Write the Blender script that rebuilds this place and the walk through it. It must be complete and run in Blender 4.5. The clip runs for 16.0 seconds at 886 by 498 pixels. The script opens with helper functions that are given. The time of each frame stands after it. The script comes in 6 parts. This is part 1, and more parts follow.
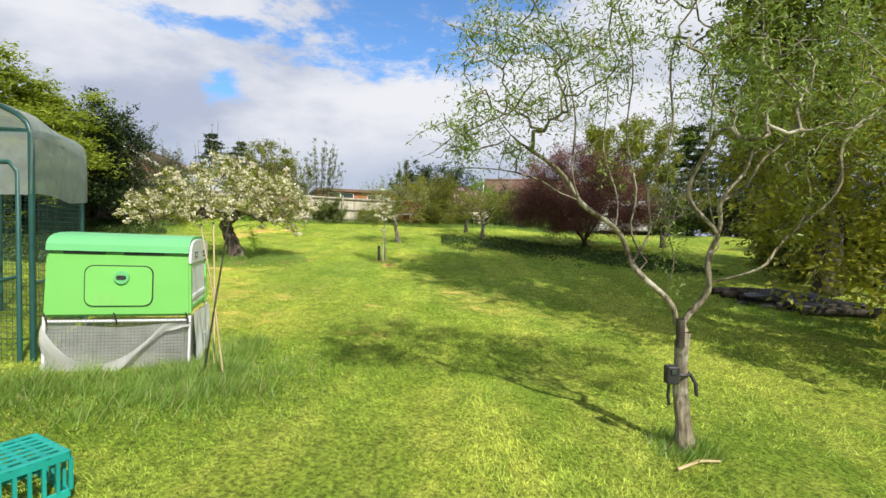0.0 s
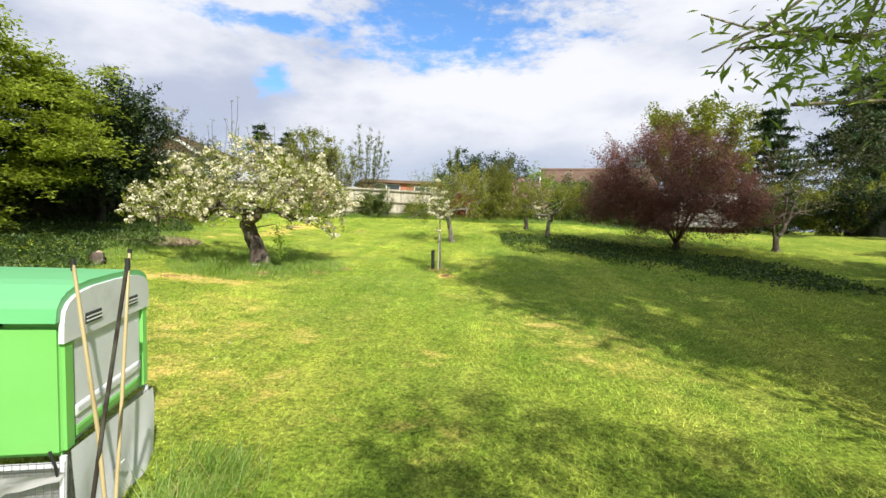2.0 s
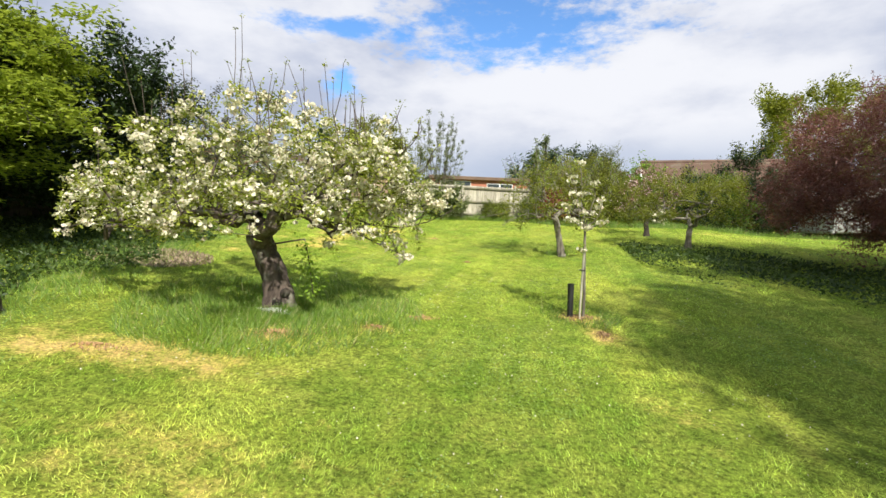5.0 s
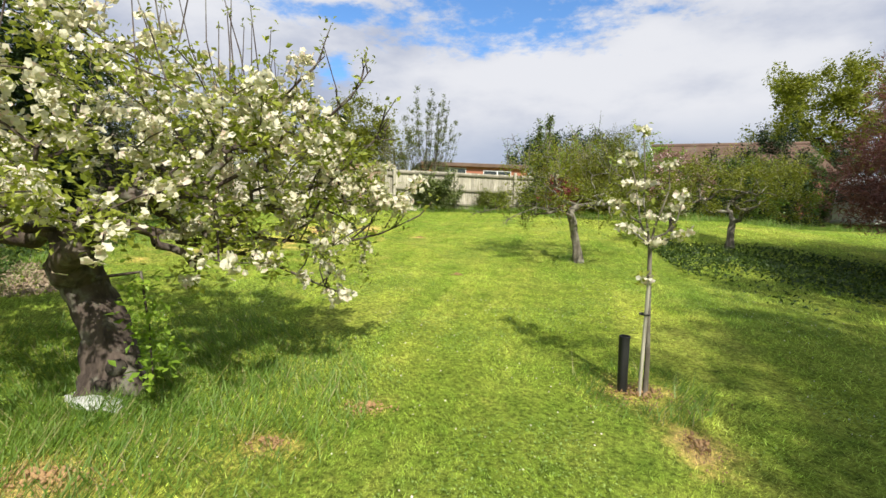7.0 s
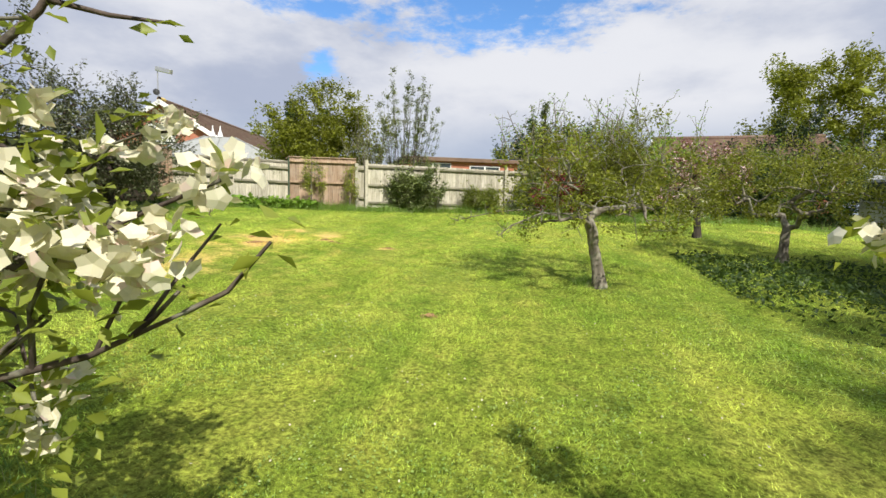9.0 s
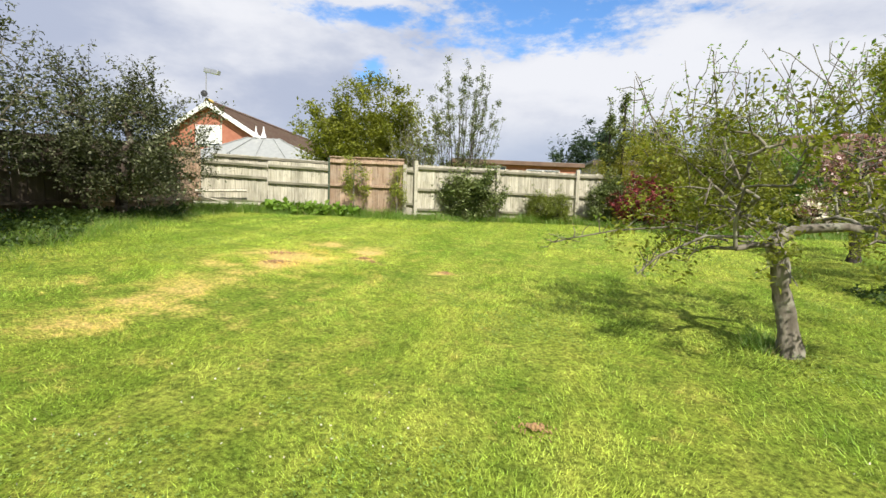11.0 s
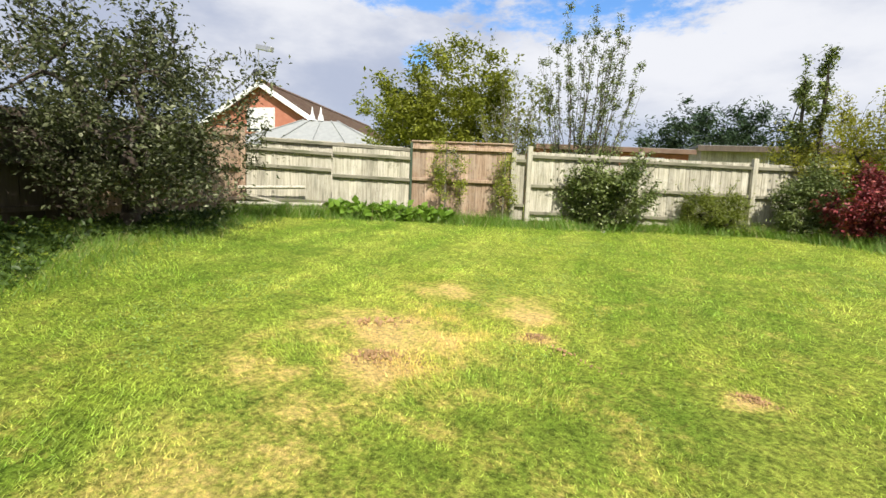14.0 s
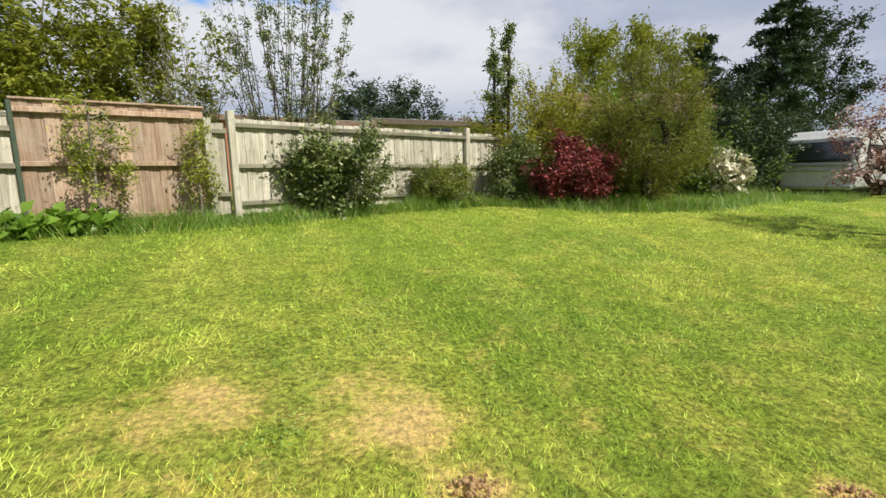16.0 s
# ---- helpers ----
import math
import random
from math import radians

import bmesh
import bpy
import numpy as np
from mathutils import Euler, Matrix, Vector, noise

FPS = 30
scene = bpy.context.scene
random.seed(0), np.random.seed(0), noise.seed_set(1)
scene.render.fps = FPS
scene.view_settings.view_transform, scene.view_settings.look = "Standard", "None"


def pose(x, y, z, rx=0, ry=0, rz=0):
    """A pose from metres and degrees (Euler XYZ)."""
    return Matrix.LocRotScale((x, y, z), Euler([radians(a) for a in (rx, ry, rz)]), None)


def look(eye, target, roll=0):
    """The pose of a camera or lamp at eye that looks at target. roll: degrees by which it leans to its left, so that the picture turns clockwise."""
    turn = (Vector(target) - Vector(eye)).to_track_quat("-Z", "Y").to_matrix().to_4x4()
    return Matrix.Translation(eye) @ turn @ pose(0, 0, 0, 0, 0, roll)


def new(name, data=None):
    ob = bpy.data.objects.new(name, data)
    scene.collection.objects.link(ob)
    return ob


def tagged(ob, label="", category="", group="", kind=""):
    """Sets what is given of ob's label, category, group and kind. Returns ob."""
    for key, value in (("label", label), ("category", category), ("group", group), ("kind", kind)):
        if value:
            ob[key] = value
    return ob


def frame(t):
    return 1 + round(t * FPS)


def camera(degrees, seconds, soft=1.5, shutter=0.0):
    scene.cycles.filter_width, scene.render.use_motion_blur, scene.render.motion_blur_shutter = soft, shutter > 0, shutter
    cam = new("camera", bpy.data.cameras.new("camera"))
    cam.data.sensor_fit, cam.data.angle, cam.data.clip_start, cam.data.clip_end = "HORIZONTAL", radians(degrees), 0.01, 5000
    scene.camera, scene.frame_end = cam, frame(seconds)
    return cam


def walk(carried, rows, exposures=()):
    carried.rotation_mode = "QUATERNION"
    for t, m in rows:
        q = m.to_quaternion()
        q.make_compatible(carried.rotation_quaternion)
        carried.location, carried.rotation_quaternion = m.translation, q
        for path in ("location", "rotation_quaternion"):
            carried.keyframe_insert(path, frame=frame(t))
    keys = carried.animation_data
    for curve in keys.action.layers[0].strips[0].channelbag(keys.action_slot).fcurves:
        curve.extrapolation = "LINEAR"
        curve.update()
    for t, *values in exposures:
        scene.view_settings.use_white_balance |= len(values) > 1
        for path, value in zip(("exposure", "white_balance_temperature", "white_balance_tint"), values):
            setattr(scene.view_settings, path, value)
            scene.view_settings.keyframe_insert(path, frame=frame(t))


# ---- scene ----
cam = camera(85.2, 16.0)
METRES, EYE, TILT, LEAN, TURN = 20.5, 1.5, 4.0, 2.3, 0.0
ROWS = [
    (0.0, 0.0, 0.0, 0.0, 0.33, -5.88, -3.24),
    (0.5, 0.0015, 0.0278, 0.0021, 2.04, -6.54, -3.15),
    (1.0, -0.0079, 0.0577, 0.0022, 3.24, -6.88, -3.19),
    (1.5, -0.017, 0.0902, 0.0006, 4.4, -7.12, -3.2),
    (2.0, -0.0274, 0.1234, 0.0009, 5.6, -7.24, -3.21),
    (2.5, -0.0397, 0.156, 0.0002, 6.88, -7.25, -3.25),
    (3.0, -0.0504, 0.1917, -0.0005, 8.28, -7.29, -3.26),
    (3.5, -0.064, 0.2257, -0.0017, 9.81, -7.35, -3.25),
    (4.0, -0.0769, 0.2598, -0.0049, 11.32, -7.42, -3.24),
    (6.5, -0.112, 0.4123, -0.0089, 13.3, -8.76, -2.73),
    (7.0, -0.1132, 0.4428, -0.0091, 12.43, -9.18, -2.68),
    (7.5, -0.1198, 0.4724, -0.0091, 11.51, -9.49, -2.68),
    (8.0, -0.124, 0.5043, -0.0105, 10.72, -9.57, -2.72),
    (10.5, -0.1512, 0.6394, -0.0153, 13.03, -9.14, -2.77),
    (11.0, -0.1682, 0.6639, -0.0176, 16.33, -9.15, -2.89),
    (11.5, -0.1883, 0.6886, -0.0172, 20.13, -9.39, -2.98),
    (12.0, -0.2084, 0.7145, -0.0175, 23.5, -9.8, -2.98),
    (12.5, -0.23, 0.7373, -0.018, 25.69, -10.17, -2.99),
    (13.0, -0.2504, 0.7603, -0.0178, 26.37, -10.49, -3.01),
    (13.5, -0.2702, 0.7849, -0.0172, 25.23, -10.74, -2.98),
    (14.0, -0.2901, 0.809, -0.0183, 21.84, -11.01, -2.87),
    (14.5, -0.3061, 0.8365, -0.0213, 15.63, -11.31, -2.72),
    (15.0, -0.3219, 0.8626, -0.0228, 6.51, -11.63, -2.48),
    (15.5, -0.3354, 0.8879, -0.0231, -4.61, -11.91, -2.29),
    (16.0, -0.3465, 0.9125, -0.024, -16.42, -12.15, -2.01),
]
walk(cam, [(t, pose(0, 0, EYE, TILT, LEAN, TURN) @ pose(METRES * x, METRES * y, METRES * z, 90 + pitch, roll, yaw)) for t, x, y, z, yaw, pitch, roll in ROWS], [(0.0, 0.4), (2.0, 0.55), (4.0, 0.58), (6.5, 0.33), (8.0, 0.33), (10.5, 0.4), (12.5, 0.52), (14.0, 0.45), (15.0, 0.35), (16.0, 0.27)])

# ---- world, sun ----
SUN_AZ = Vector((0.55, -0.83, 0.0)).normalized()
SUN_EL = radians(44)
sun = new("sun", bpy.data.lights.new("sun", "SUN"))
sun.data.energy, sun.data.angle, sun.data.color = 5.0, radians(0.6), (1.0, 0.95, 0.86)
SUN_DIR = SUN_AZ * math.cos(SUN_EL) + Vector((0, 0, math.sin(SUN_EL)))
sun.matrix_world = look(SUN_DIR * 60, (0, 0, 0))

world = bpy.data.worlds.new("sky")
scene.world = world
world.use_nodes = True


class Nodes:
    """Short notation for building a node tree."""

    def __init__(self, tree):
        self.tree = tree
        self.tree.nodes.clear()

    def add(self, kind, inputs=(), **settings):
        n = self.tree.nodes.new(kind)
        for k, v in settings.items():
            setattr(n, k, v)
        for k, v in dict(inputs).items():
            if isinstance(v, bpy.types.NodeSocket):
                self.tree.links.new(v, n.inputs[k])
            else:
                n.inputs[k].default_value = v
        return n

    def math(self, op, a, b=0.0, clamp=False):
        return self.add("ShaderNodeMath", {0: a, 1: b}, operation=op, use_clamp=clamp).outputs[0]

    def mix(self, f, a, b):
        return self.add("ShaderNodeMix", {0: f, 6: a, 7: b}, data_type="RGBA").outputs[2]

    def ramp(self, f, lo, hi):
        return self.add("ShaderNodeMapRange", {0: f, 1: lo, 2: hi, 3: 0.0, 4: 1.0}, interpolation_type="SMOOTHSTEP").outputs[0]

    def noise(self, vec, scale, detail=3.0, rough=0.55):
        return self.add("ShaderNodeTexNoise", {"Vector": vec, "Scale": scale, "Detail": detail, "Roughness": rough}).outputs["Fac"]


def c4(c):
    return (c[0], c[1], c[2], 1.0)


def build_sky():
    n = Nodes(world.node_tree)
    sky = n.add("ShaderNodeTexSky", sky_type="NISHITA", sun_disc=False)
    sky.sun_elevation, sky.sun_rotation = SUN_EL, math.atan2(SUN_AZ.x, SUN_AZ.y)
    way = n.add("ShaderNodeTexCoord").outputs["Generated"]
    flat = n.add("ShaderNodeMapping", {"Vector": way, "Scale": (1.0, 1.0, 2.4)}).outputs[0]
    big = n.noise(flat, 2.6, 6.0, 0.55)
    fine = n.noise(flat, 7.0, 7.0, 0.6)
    soft = n.noise(flat, 1.3, 2.0, 0.5)
    # openings of blue between the clouds, ragged by the noise
    gap = None
    for centre, tall, wide in (((-0.07, 0.925, 0.36), 0.06, 0.19), ((-0.40, 0.88, 0.262), 0.024, 0.03), ((-0.39, 0.85, 0.352), 0.018, 0.15),
                               ((-0.02, 0.87, 0.49), 0.13, 0.26), ((0.5, 0.3, 0.81), 0.3, 0.35), ((-0.7, -0.2, 0.68), 0.3, 0.3)):
        off = n.add("ShaderNodeVectorMath", {0: way, 1: centre}, operation="SUBTRACT").outputs[0]
        off = n.add("ShaderNodeVectorMath", {0: off, 1: (1 / wide, 1 / wide, 1 / tall)}, operation="MULTIPLY").outputs[0]
        d = n.add("ShaderNodeVectorMath", {0: off}, operation="LENGTH").outputs["Value"]
        gap = d if gap is None else n.math("MINIMUM", gap, d)
    wob = n.math("ADD", n.math("MULTIPLY", big, 2.6), n.math("MULTIPLY", fine, 1.8))
    wisp = n.noise(flat, 17.0, 6.0, 0.65)
    edge = n.math("ADD", gap, n.math("ADD", n.math("SUBTRACT", wob, 3.6), n.math("MULTIPLY", wisp, 2.8)))
    cover = n.ramp(edge, 0.45, 1.5)
    up = n.add("ShaderNodeSeparateXYZ", {0: way}).outputs["Z"]
    # cloud: bright heads, blue-grey bellies, a greyer band low down
    body = n.ramp(n.math("ADD", n.math("ADD", n.math("MULTIPLY", soft, 0.5), n.math("MULTIPLY", big, 0.5)), n.math("MULTIPLY", fine, 0.22)), 0.50, 0.74)
    cloud = n.mix(body, c4((0.36, 0.40, 0.51)), c4((0.65, 0.66, 0.70)))
    low = n.ramp(up, 0.20, 0.10)
    cloud = n.mix(n.math("MULTIPLY", low, 0.75), cloud, c4((0.34, 0.40, 0.52)))
    clear = n.mix(1.0, (0, 0, 0, 1), sky.outputs[0])
    clear = n.add("ShaderNodeVectorMath", {0: clear, 1: (0.085, 0.125, 0.165)}, operation="MULTIPLY").outputs[0]
    colour = n.mix(cover, clear, cloud)
    bg = n.add("ShaderNodeBackground", {"Color": colour, "Strength": 1.0})
    n.add("ShaderNodeOutputWorld", {"Surface": bg.outputs[0]})


build_sky()


# ---- materials ----
def material(name):
    m = bpy.data.materials.new(name)
    m.use_nodes = True
    return m, Nodes(m.node_tree)


def finish(n, surface):
    n.add("ShaderNodeOutputMaterial", {"Surface": surface})


def position(n):
    return n.add("ShaderNodeNewGeometry").outputs["Position"]


def local(n):
    return n.add("ShaderNodeTexCoord").outputs["Object"]


def bumped(n, height, strength, distance=0.01):
    return n.add("ShaderNodeBump", {"Height": height, "Strength": strength, "Distance": distance}).outputs[0]


def plain(name, c1, c2, rough=0.6, scale=6.0, metal=0.0, grain=60.0, bump=0.2, spec=0.5, dirt=None, stretch=(1, 1, 1)):
    """Two tones at two scales, fine relief, and dirt in patches."""
    m, n = material(name)
    p = n.add("ShaderNodeMapping", {"Vector": local(n), "Scale": stretch}).outputs[0]
    f = n.ramp(n.noise(p, scale, 4.0), 0.3, 0.7)
    g = n.noise(p, grain, 3.0)
    rnd = n.add("ShaderNodeObjectInfo").outputs["Random"]
    col = n.mix(n.math("ADD", n.math("MULTIPLY", f, 0.6), n.math("MULTIPLY", g, 0.4)), c4(c1), c4(c2))
    col = n.add("ShaderNodeHueSaturation", {"Color": col, "Value": n.math("ADD", 0.86, n.math("MULTIPLY", rnd, 0.28))}).outputs[0]
    if dirt:
        col = n.mix(n.math("MULTIPLY", n.ramp(n.noise(p, scale * 0.55, 5.0, 0.65), 0.52, 0.72), 0.8), col, c4(dirt))
    b = n.add("ShaderNodeBsdfPrincipled", {"Base Color": col, "Roughness": rough, "Metallic": metal, "Specular IOR Level": spec,
                                           "Normal": bumped(n, g, bump, 0.004)})
    finish(n, b.outputs[0])
    return m


def leafy(name, c1, c2, c3=None, rough=0.5, through_light=0.35, spec=0.4):
    """Leaves: a tone for each leaf, and patches of tone over the crown."""
    m, n = material(name)
    rnd = n.add("ShaderNodeNewGeometry").outputs["Random Per Island"]
    patch = n.ramp(n.noise(position(n), 1.3, 3.0), 0.35, 0.65)
    f = n.math("ADD", n.math("MULTIPLY", rnd, 0.6), n.math("MULTIPLY", patch, 0.4))
    col = n.mix(f, c4(c1), c4(c2))
    if c3:
        col = n.mix(n.math("GREATER_THAN", rnd, 0.9), col, c4(c3))
    b = n.add("ShaderNodeBsdfPrincipled", {"Base Color": col, "Roughness": rough, "Specular IOR Level": spec})
    t = n.add("ShaderNodeBsdfTranslucent", {"Color": n.mix(0.35, col, c4((c2[0] * 1.3, c2[1] * 1.3, c2[2] * 0.7)))})
    s = n.add("ShaderNodeMixShader", {0: through_light, 1: b.outputs[0], 2: t.outputs[0]})
    finish(n, s.outputs[0])
    return m


def bark(name, c1, c2, c3, scale=14.0, bump=0.8):
    m, n = material(name)
    p = n.add("ShaderNodeMapping", {"Vector": local(n), "Scale": (1, 1, 0.28)}).outputs[0]
    f = n.noise(p, scale, 6.0, 0.65)
    lichen = n.ramp(n.noise(local(n), 5.0, 5.0, 0.65), 0.5, 0.66)
    col = n.mix(n.ramp(f, 0.3, 0.7), c4(c1), c4(c2))
    col = n.mix(n.math("MULTIPLY", lichen, 0.7), col, c4(c3))
    b = n.add("ShaderNodeBsdfPrincipled", {"Base Color": col, "Roughness": 0.9, "Specular IOR Level": 0.2,
                                           "Normal": bumped(n, f, bump, 0.02)})
    finish(n, b.outputs[0])
    return m


def grass_material(name, blade):
    """Turf: broad light and dark sweeps that also paint raking sun, hand-sized tussocks, a fine speckle of painted
    small shadows, and straw where the attribute says dry.
    """
    m, n = material(name)
    p = position(n)
    wide = n.ramp(n.noise(p, 0.45, 3.0, 0.6), 0.33, 0.67)
    mid = n.ramp(n.noise(p, 1.9, 5.0, 0.65), 0.36, 0.64)
    fine = n.noise(p, 28.0, 4.0, 0.7)
    tuft = n.ramp(n.noise(p, 6.5, 5.0, 0.7), 0.34, 0.68)
    raking_shade = n.ramp(n.noise(p, 4.1, 6.0, 0.75), 0.56, 0.70)
    lane = n.add("ShaderNodeMapping", {"Vector": p, "Rotation": (0, 0, 0.12), "Scale": (1.5, 0.12, 1.0)}).outputs[0]
    lane = n.ramp(n.noise(lane, 1.0, 4.0, 0.65), 0.40, 0.60)
    # fine speckle in the colour stands for small shadows among the blades
    fine_shade = n.ramp(n.noise(p, 30.0, 4.0, 0.75), 0.3, 0.7)
    dry = n.add("ShaderNodeAttribute", attribute_name="dry").outputs["Fac"]
    # lightest and darkest greens also paint sun raking over uneven turf
    col = n.mix(wide, c4((0.320, 0.450, 0.055)), c4((0.630, 0.690, 0.100)))
    col = n.mix(n.math("MULTIPLY", mid, 0.60), col, c4((0.700, 0.735, 0.135)))
    col = n.mix(n.math("MULTIPLY", lane, 0.45), col, c4((0.220, 0.390, 0.030)))
    col = n.mix(n.math("MULTIPLY", tuft, 0.52), col, c4((0.135, 0.250, 0.022)))
    col = n.mix(n.math("MULTIPLY", raking_shade, 0.50), col, c4((0.065, 0.130, 0.014)))
    ragged = n.math("SUBTRACT", n.noise(p, 3.2, 6.0, 0.7), 0.5)
    d = n.math("ADD", dry, n.math("ADD", n.math("MULTIPLY", n.math("SUBTRACT", fine, 0.5), 0.9), n.math("MULTIPLY", ragged, 2.0)))
    col = n.mix(n.ramp(d, 0.20, 0.72), col, c4((0.62, 0.56, 0.12)))
    col = n.mix(n.math("MULTIPLY", n.ramp(d, 0.48, 1.05), 0.95), col, c4((0.78, 0.56, 0.20)))
    bare = n.ramp(n.math("ADD", dry, n.math("MULTIPLY", n.math("SUBTRACT", n.noise(p, 5.0, 5.0, 0.7), 0.5), 1.6)), 1.2, 1.5)
    col = n.mix(bare, col, c4((0.22, 0.12, 0.06)))
    if blade:
        rnd = n.add("ShaderNodeNewGeometry").outputs["Random Per Island"]
        tone = n.math("MULTIPLY", n.math("ADD", 0.58, n.math("MULTIPLY", rnd, 1.2)), n.math("ADD", 0.80, n.math("MULTIPLY", fine_shade, 0.46)))
        col = n.add("ShaderNodeHueSaturation", {"Color": col, "Hue": n.math("ADD", 0.493, n.math("MULTIPLY", rnd, 0.016)), "Value": tone}).outputs[0]
        b = n.add("ShaderNodeBsdfPrincipled", {"Base Color": col, "Roughness": 0.5, "Specular IOR Level": 0.4})
        t = n.add("ShaderNodeBsdfTranslucent", {"Color": col})
        s = n.add("ShaderNodeMixShader", {0: 0.4, 1: b.outputs[0], 2: t.outputs[0]})
    else:
        # ground colour lowered to paint the shade between blades, less where dry
        gap_shade = n.math("ADD", 0.26, n.math("MULTIPLY", fine_shade, 0.80))
        gap_shade = n.math("ADD", gap_shade, n.math("MULTIPLY", n.ramp(d, 0.3, 0.9), 0.34))
        col = n.add("ShaderNodeHueSaturation", {"Color": col, "Value": gap_shade}).outputs[0]
        s = n.add("ShaderNodeBsdfPrincipled", {"Base Color": col, "Roughness": 0.95, "Specular IOR Level": 0.1,
                                               "Normal": bumped(n, n.noise(p, 45.0, 5.0, 0.75), 1.0, 0.04)})
    finish(n, s.outputs[0])
    return m


LAWN = grass_material("lawn", False)
BLADE = grass_material("grass_blade", True)
LONG_GRASS = leafy("long_grass", (0.10, 0.20, 0.025), (0.24, 0.37, 0.06), (0.42, 0.38, 0.16))
BARK_APPLE = bark("apple_bark", (0.045, 0.034, 0.028), (0.13, 0.10, 0.08), (0.25, 0.25, 0.19))
BARK_LICHEN = bark("lichen_bark", (0.10, 0.085, 0.065), (0.26, 0.23, 0.18), (0.36, 0.36, 0.28))
BARK_WILLOW = bark("willow_bark", (0.07, 0.052, 0.035), (0.34, 0.30, 0.21), (0.52, 0.50, 0.40), 22.0, 1.0)
BARK_DARK = bark("dark_bark", (0.022, 0.018, 0.015), (0.07, 0.058, 0.045), (0.10, 0.10, 0.075))
BARK_RED = bark("reddish_bark", (0.05, 0.028, 0.025), (0.13, 0.075, 0.065), (0.18, 0.15, 0.12))
LEAF_APPLE = leafy("apple_leaf", (0.09, 0.13, 0.016), (0.42, 0.46, 0.065))
LEAF_LIME = leafy("lime_green_leaf", (0.10, 0.20, 0.018), (0.30, 0.44, 0.045))
LEAF_BRIGHT = leafy("bright_leaf", (0.05, 0.12, 0.010), (0.25, 0.38, 0.035))
LEAF_HORNBEAM = leafy("hornbeam_leaf", (0.09, 0.145, 0.016), (0.40, 0.47, 0.06), through_light=0.45)
LEAF_DARK = leafy("dark_leaf", (0.014, 0.032, 0.010), (0.05, 0.08, 0.022), rough=0.45, through_light=0.12, spec=0.3)
LEAF_GREY = leafy("grey_green_leaf", (0.036, 0.046, 0.02), (0.15, 0.165, 0.075), (0.27, 0.28, 0.17), rough=0.6, through_light=0.15, spec=0.25)
LEAF_WILLOW = leafy("willow_leaf", (0.10, 0.17, 0.03), (0.29, 0.38, 0.075), (0.45, 0.52, 0.2))
LEAF_OLIVE = leafy("olive_leaf", (0.10, 0.125, 0.014), (0.30, 0.32, 0.036))
LEAF_SMOKE = leafy("purple_brown_leaf", (0.165, 0.070, 0.058), (0.27, 0.115, 0.095), (0.30, 0.145, 0.12), through_light=0.3)
LEAF_RED = leafy("crimson_leaf", (0.06, 0.012, 0.012), (0.34, 0.055, 0.06), (0.42, 0.12, 0.10), through_light=0.12)
LEAF_BROOM = leafy("broom_wand", (0.07, 0.09, 0.012), (0.25, 0.26, 0.035))
LEAF_GOLD = leafy("golden_leaf", (0.14, 0.15, 0.018), (0.42, 0.41, 0.05), through_light=0.45)
LEAF_MID = leafy("mid_green_leaf", (0.04, 0.09, 0.014), (0.14, 0.22, 0.035))
LEAF_FENCE = leafy("glossy_hedge_leaf", (0.05, 0.08, 0.02), (0.23, 0.275, 0.085), (0.38, 0.43, 0.18), rough=0.35, through_light=0.25)
LEAF_YEW = leafy("yew_shoots", (0.07, 0.10, 0.014), (0.30, 0.34, 0.06))
LEAF_CLOVER = leafy("clover_leaf", (0.14, 0.27, 0.045), (0.40, 0.52, 0.13))
# Green darkened so shade under bush and trees is in the leaf colour.
LEAF_SHADED = leafy("shade_darkened_leaf", (0.022, 0.05, 0.010), (0.085, 0.135, 0.025))
LEAF_PALE = leafy("pale_spring_leaf", (0.16, 0.19, 0.07), (0.38, 0.40, 0.20))
LEAF_CONIFER = leafy("conifer_needles", (0.018, 0.040, 0.018), (0.06, 0.10, 0.038), through_light=0.15)
LEAF_BROAD = leafy("broad_fleshy_leaf", (0.07, 0.15, 0.016), (0.23, 0.37, 0.045), rough=0.35)
PETAL = leafy("white_petal", (0.66, 0.62, 0.44), (0.82, 0.79, 0.64), (0.78, 0.62, 0.55), through_light=0.25)
PETAL_PINK = leafy("pink_petal", (0.60, 0.35, 0.38), (0.85, 0.68, 0.68), through_light=0.3)
COOP_GREEN = plain("moulded_green_plastic", (0.17, 0.50, 0.11), (0.19, 0.54, 0.13), rough=0.42, scale=3, bump=0.05, dirt=(0.20, 0.42, 0.12))
COOP_LID = plain("moulded_lid_plastic", (0.13, 0.46, 0.17), (0.15, 0.50, 0.20), rough=0.4, scale=3, bump=0.05)
COOP_GREY = plain("pale_grey_plastic", (0.64, 0.65, 0.68), (0.72, 0.73, 0.75), rough=0.45, scale=4, dirt=(0.5, 0.5, 0.47))
BLACK = plain("black_plastic", (0.012, 0.012, 0.013), (0.03, 0.03, 0.03), rough=0.5)
WIRE = plain("wire_mesh", (0.16, 0.17, 0.17), (0.30, 0.31, 0.31), rough=0.45, metal=0.6)
WIRE_GREEN = plain("green_coated_wire", (0.012, 0.045, 0.04), (0.02, 0.07, 0.06), rough=0.45)
TUBE_GREEN = plain("green_steel_tube", (0.010, 0.055, 0.05), (0.02, 0.085, 0.075), rough=0.4)
POST_GREEN = plain("dark_green_post", (0.03, 0.05, 0.03), (0.06, 0.085, 0.05), rough=0.8)
CRATE_TEAL = plain("teal_plastic", (0.006, 0.24, 0.20), (0.015, 0.32, 0.27), rough=0.4, dirt=(0.06, 0.22, 0.18))
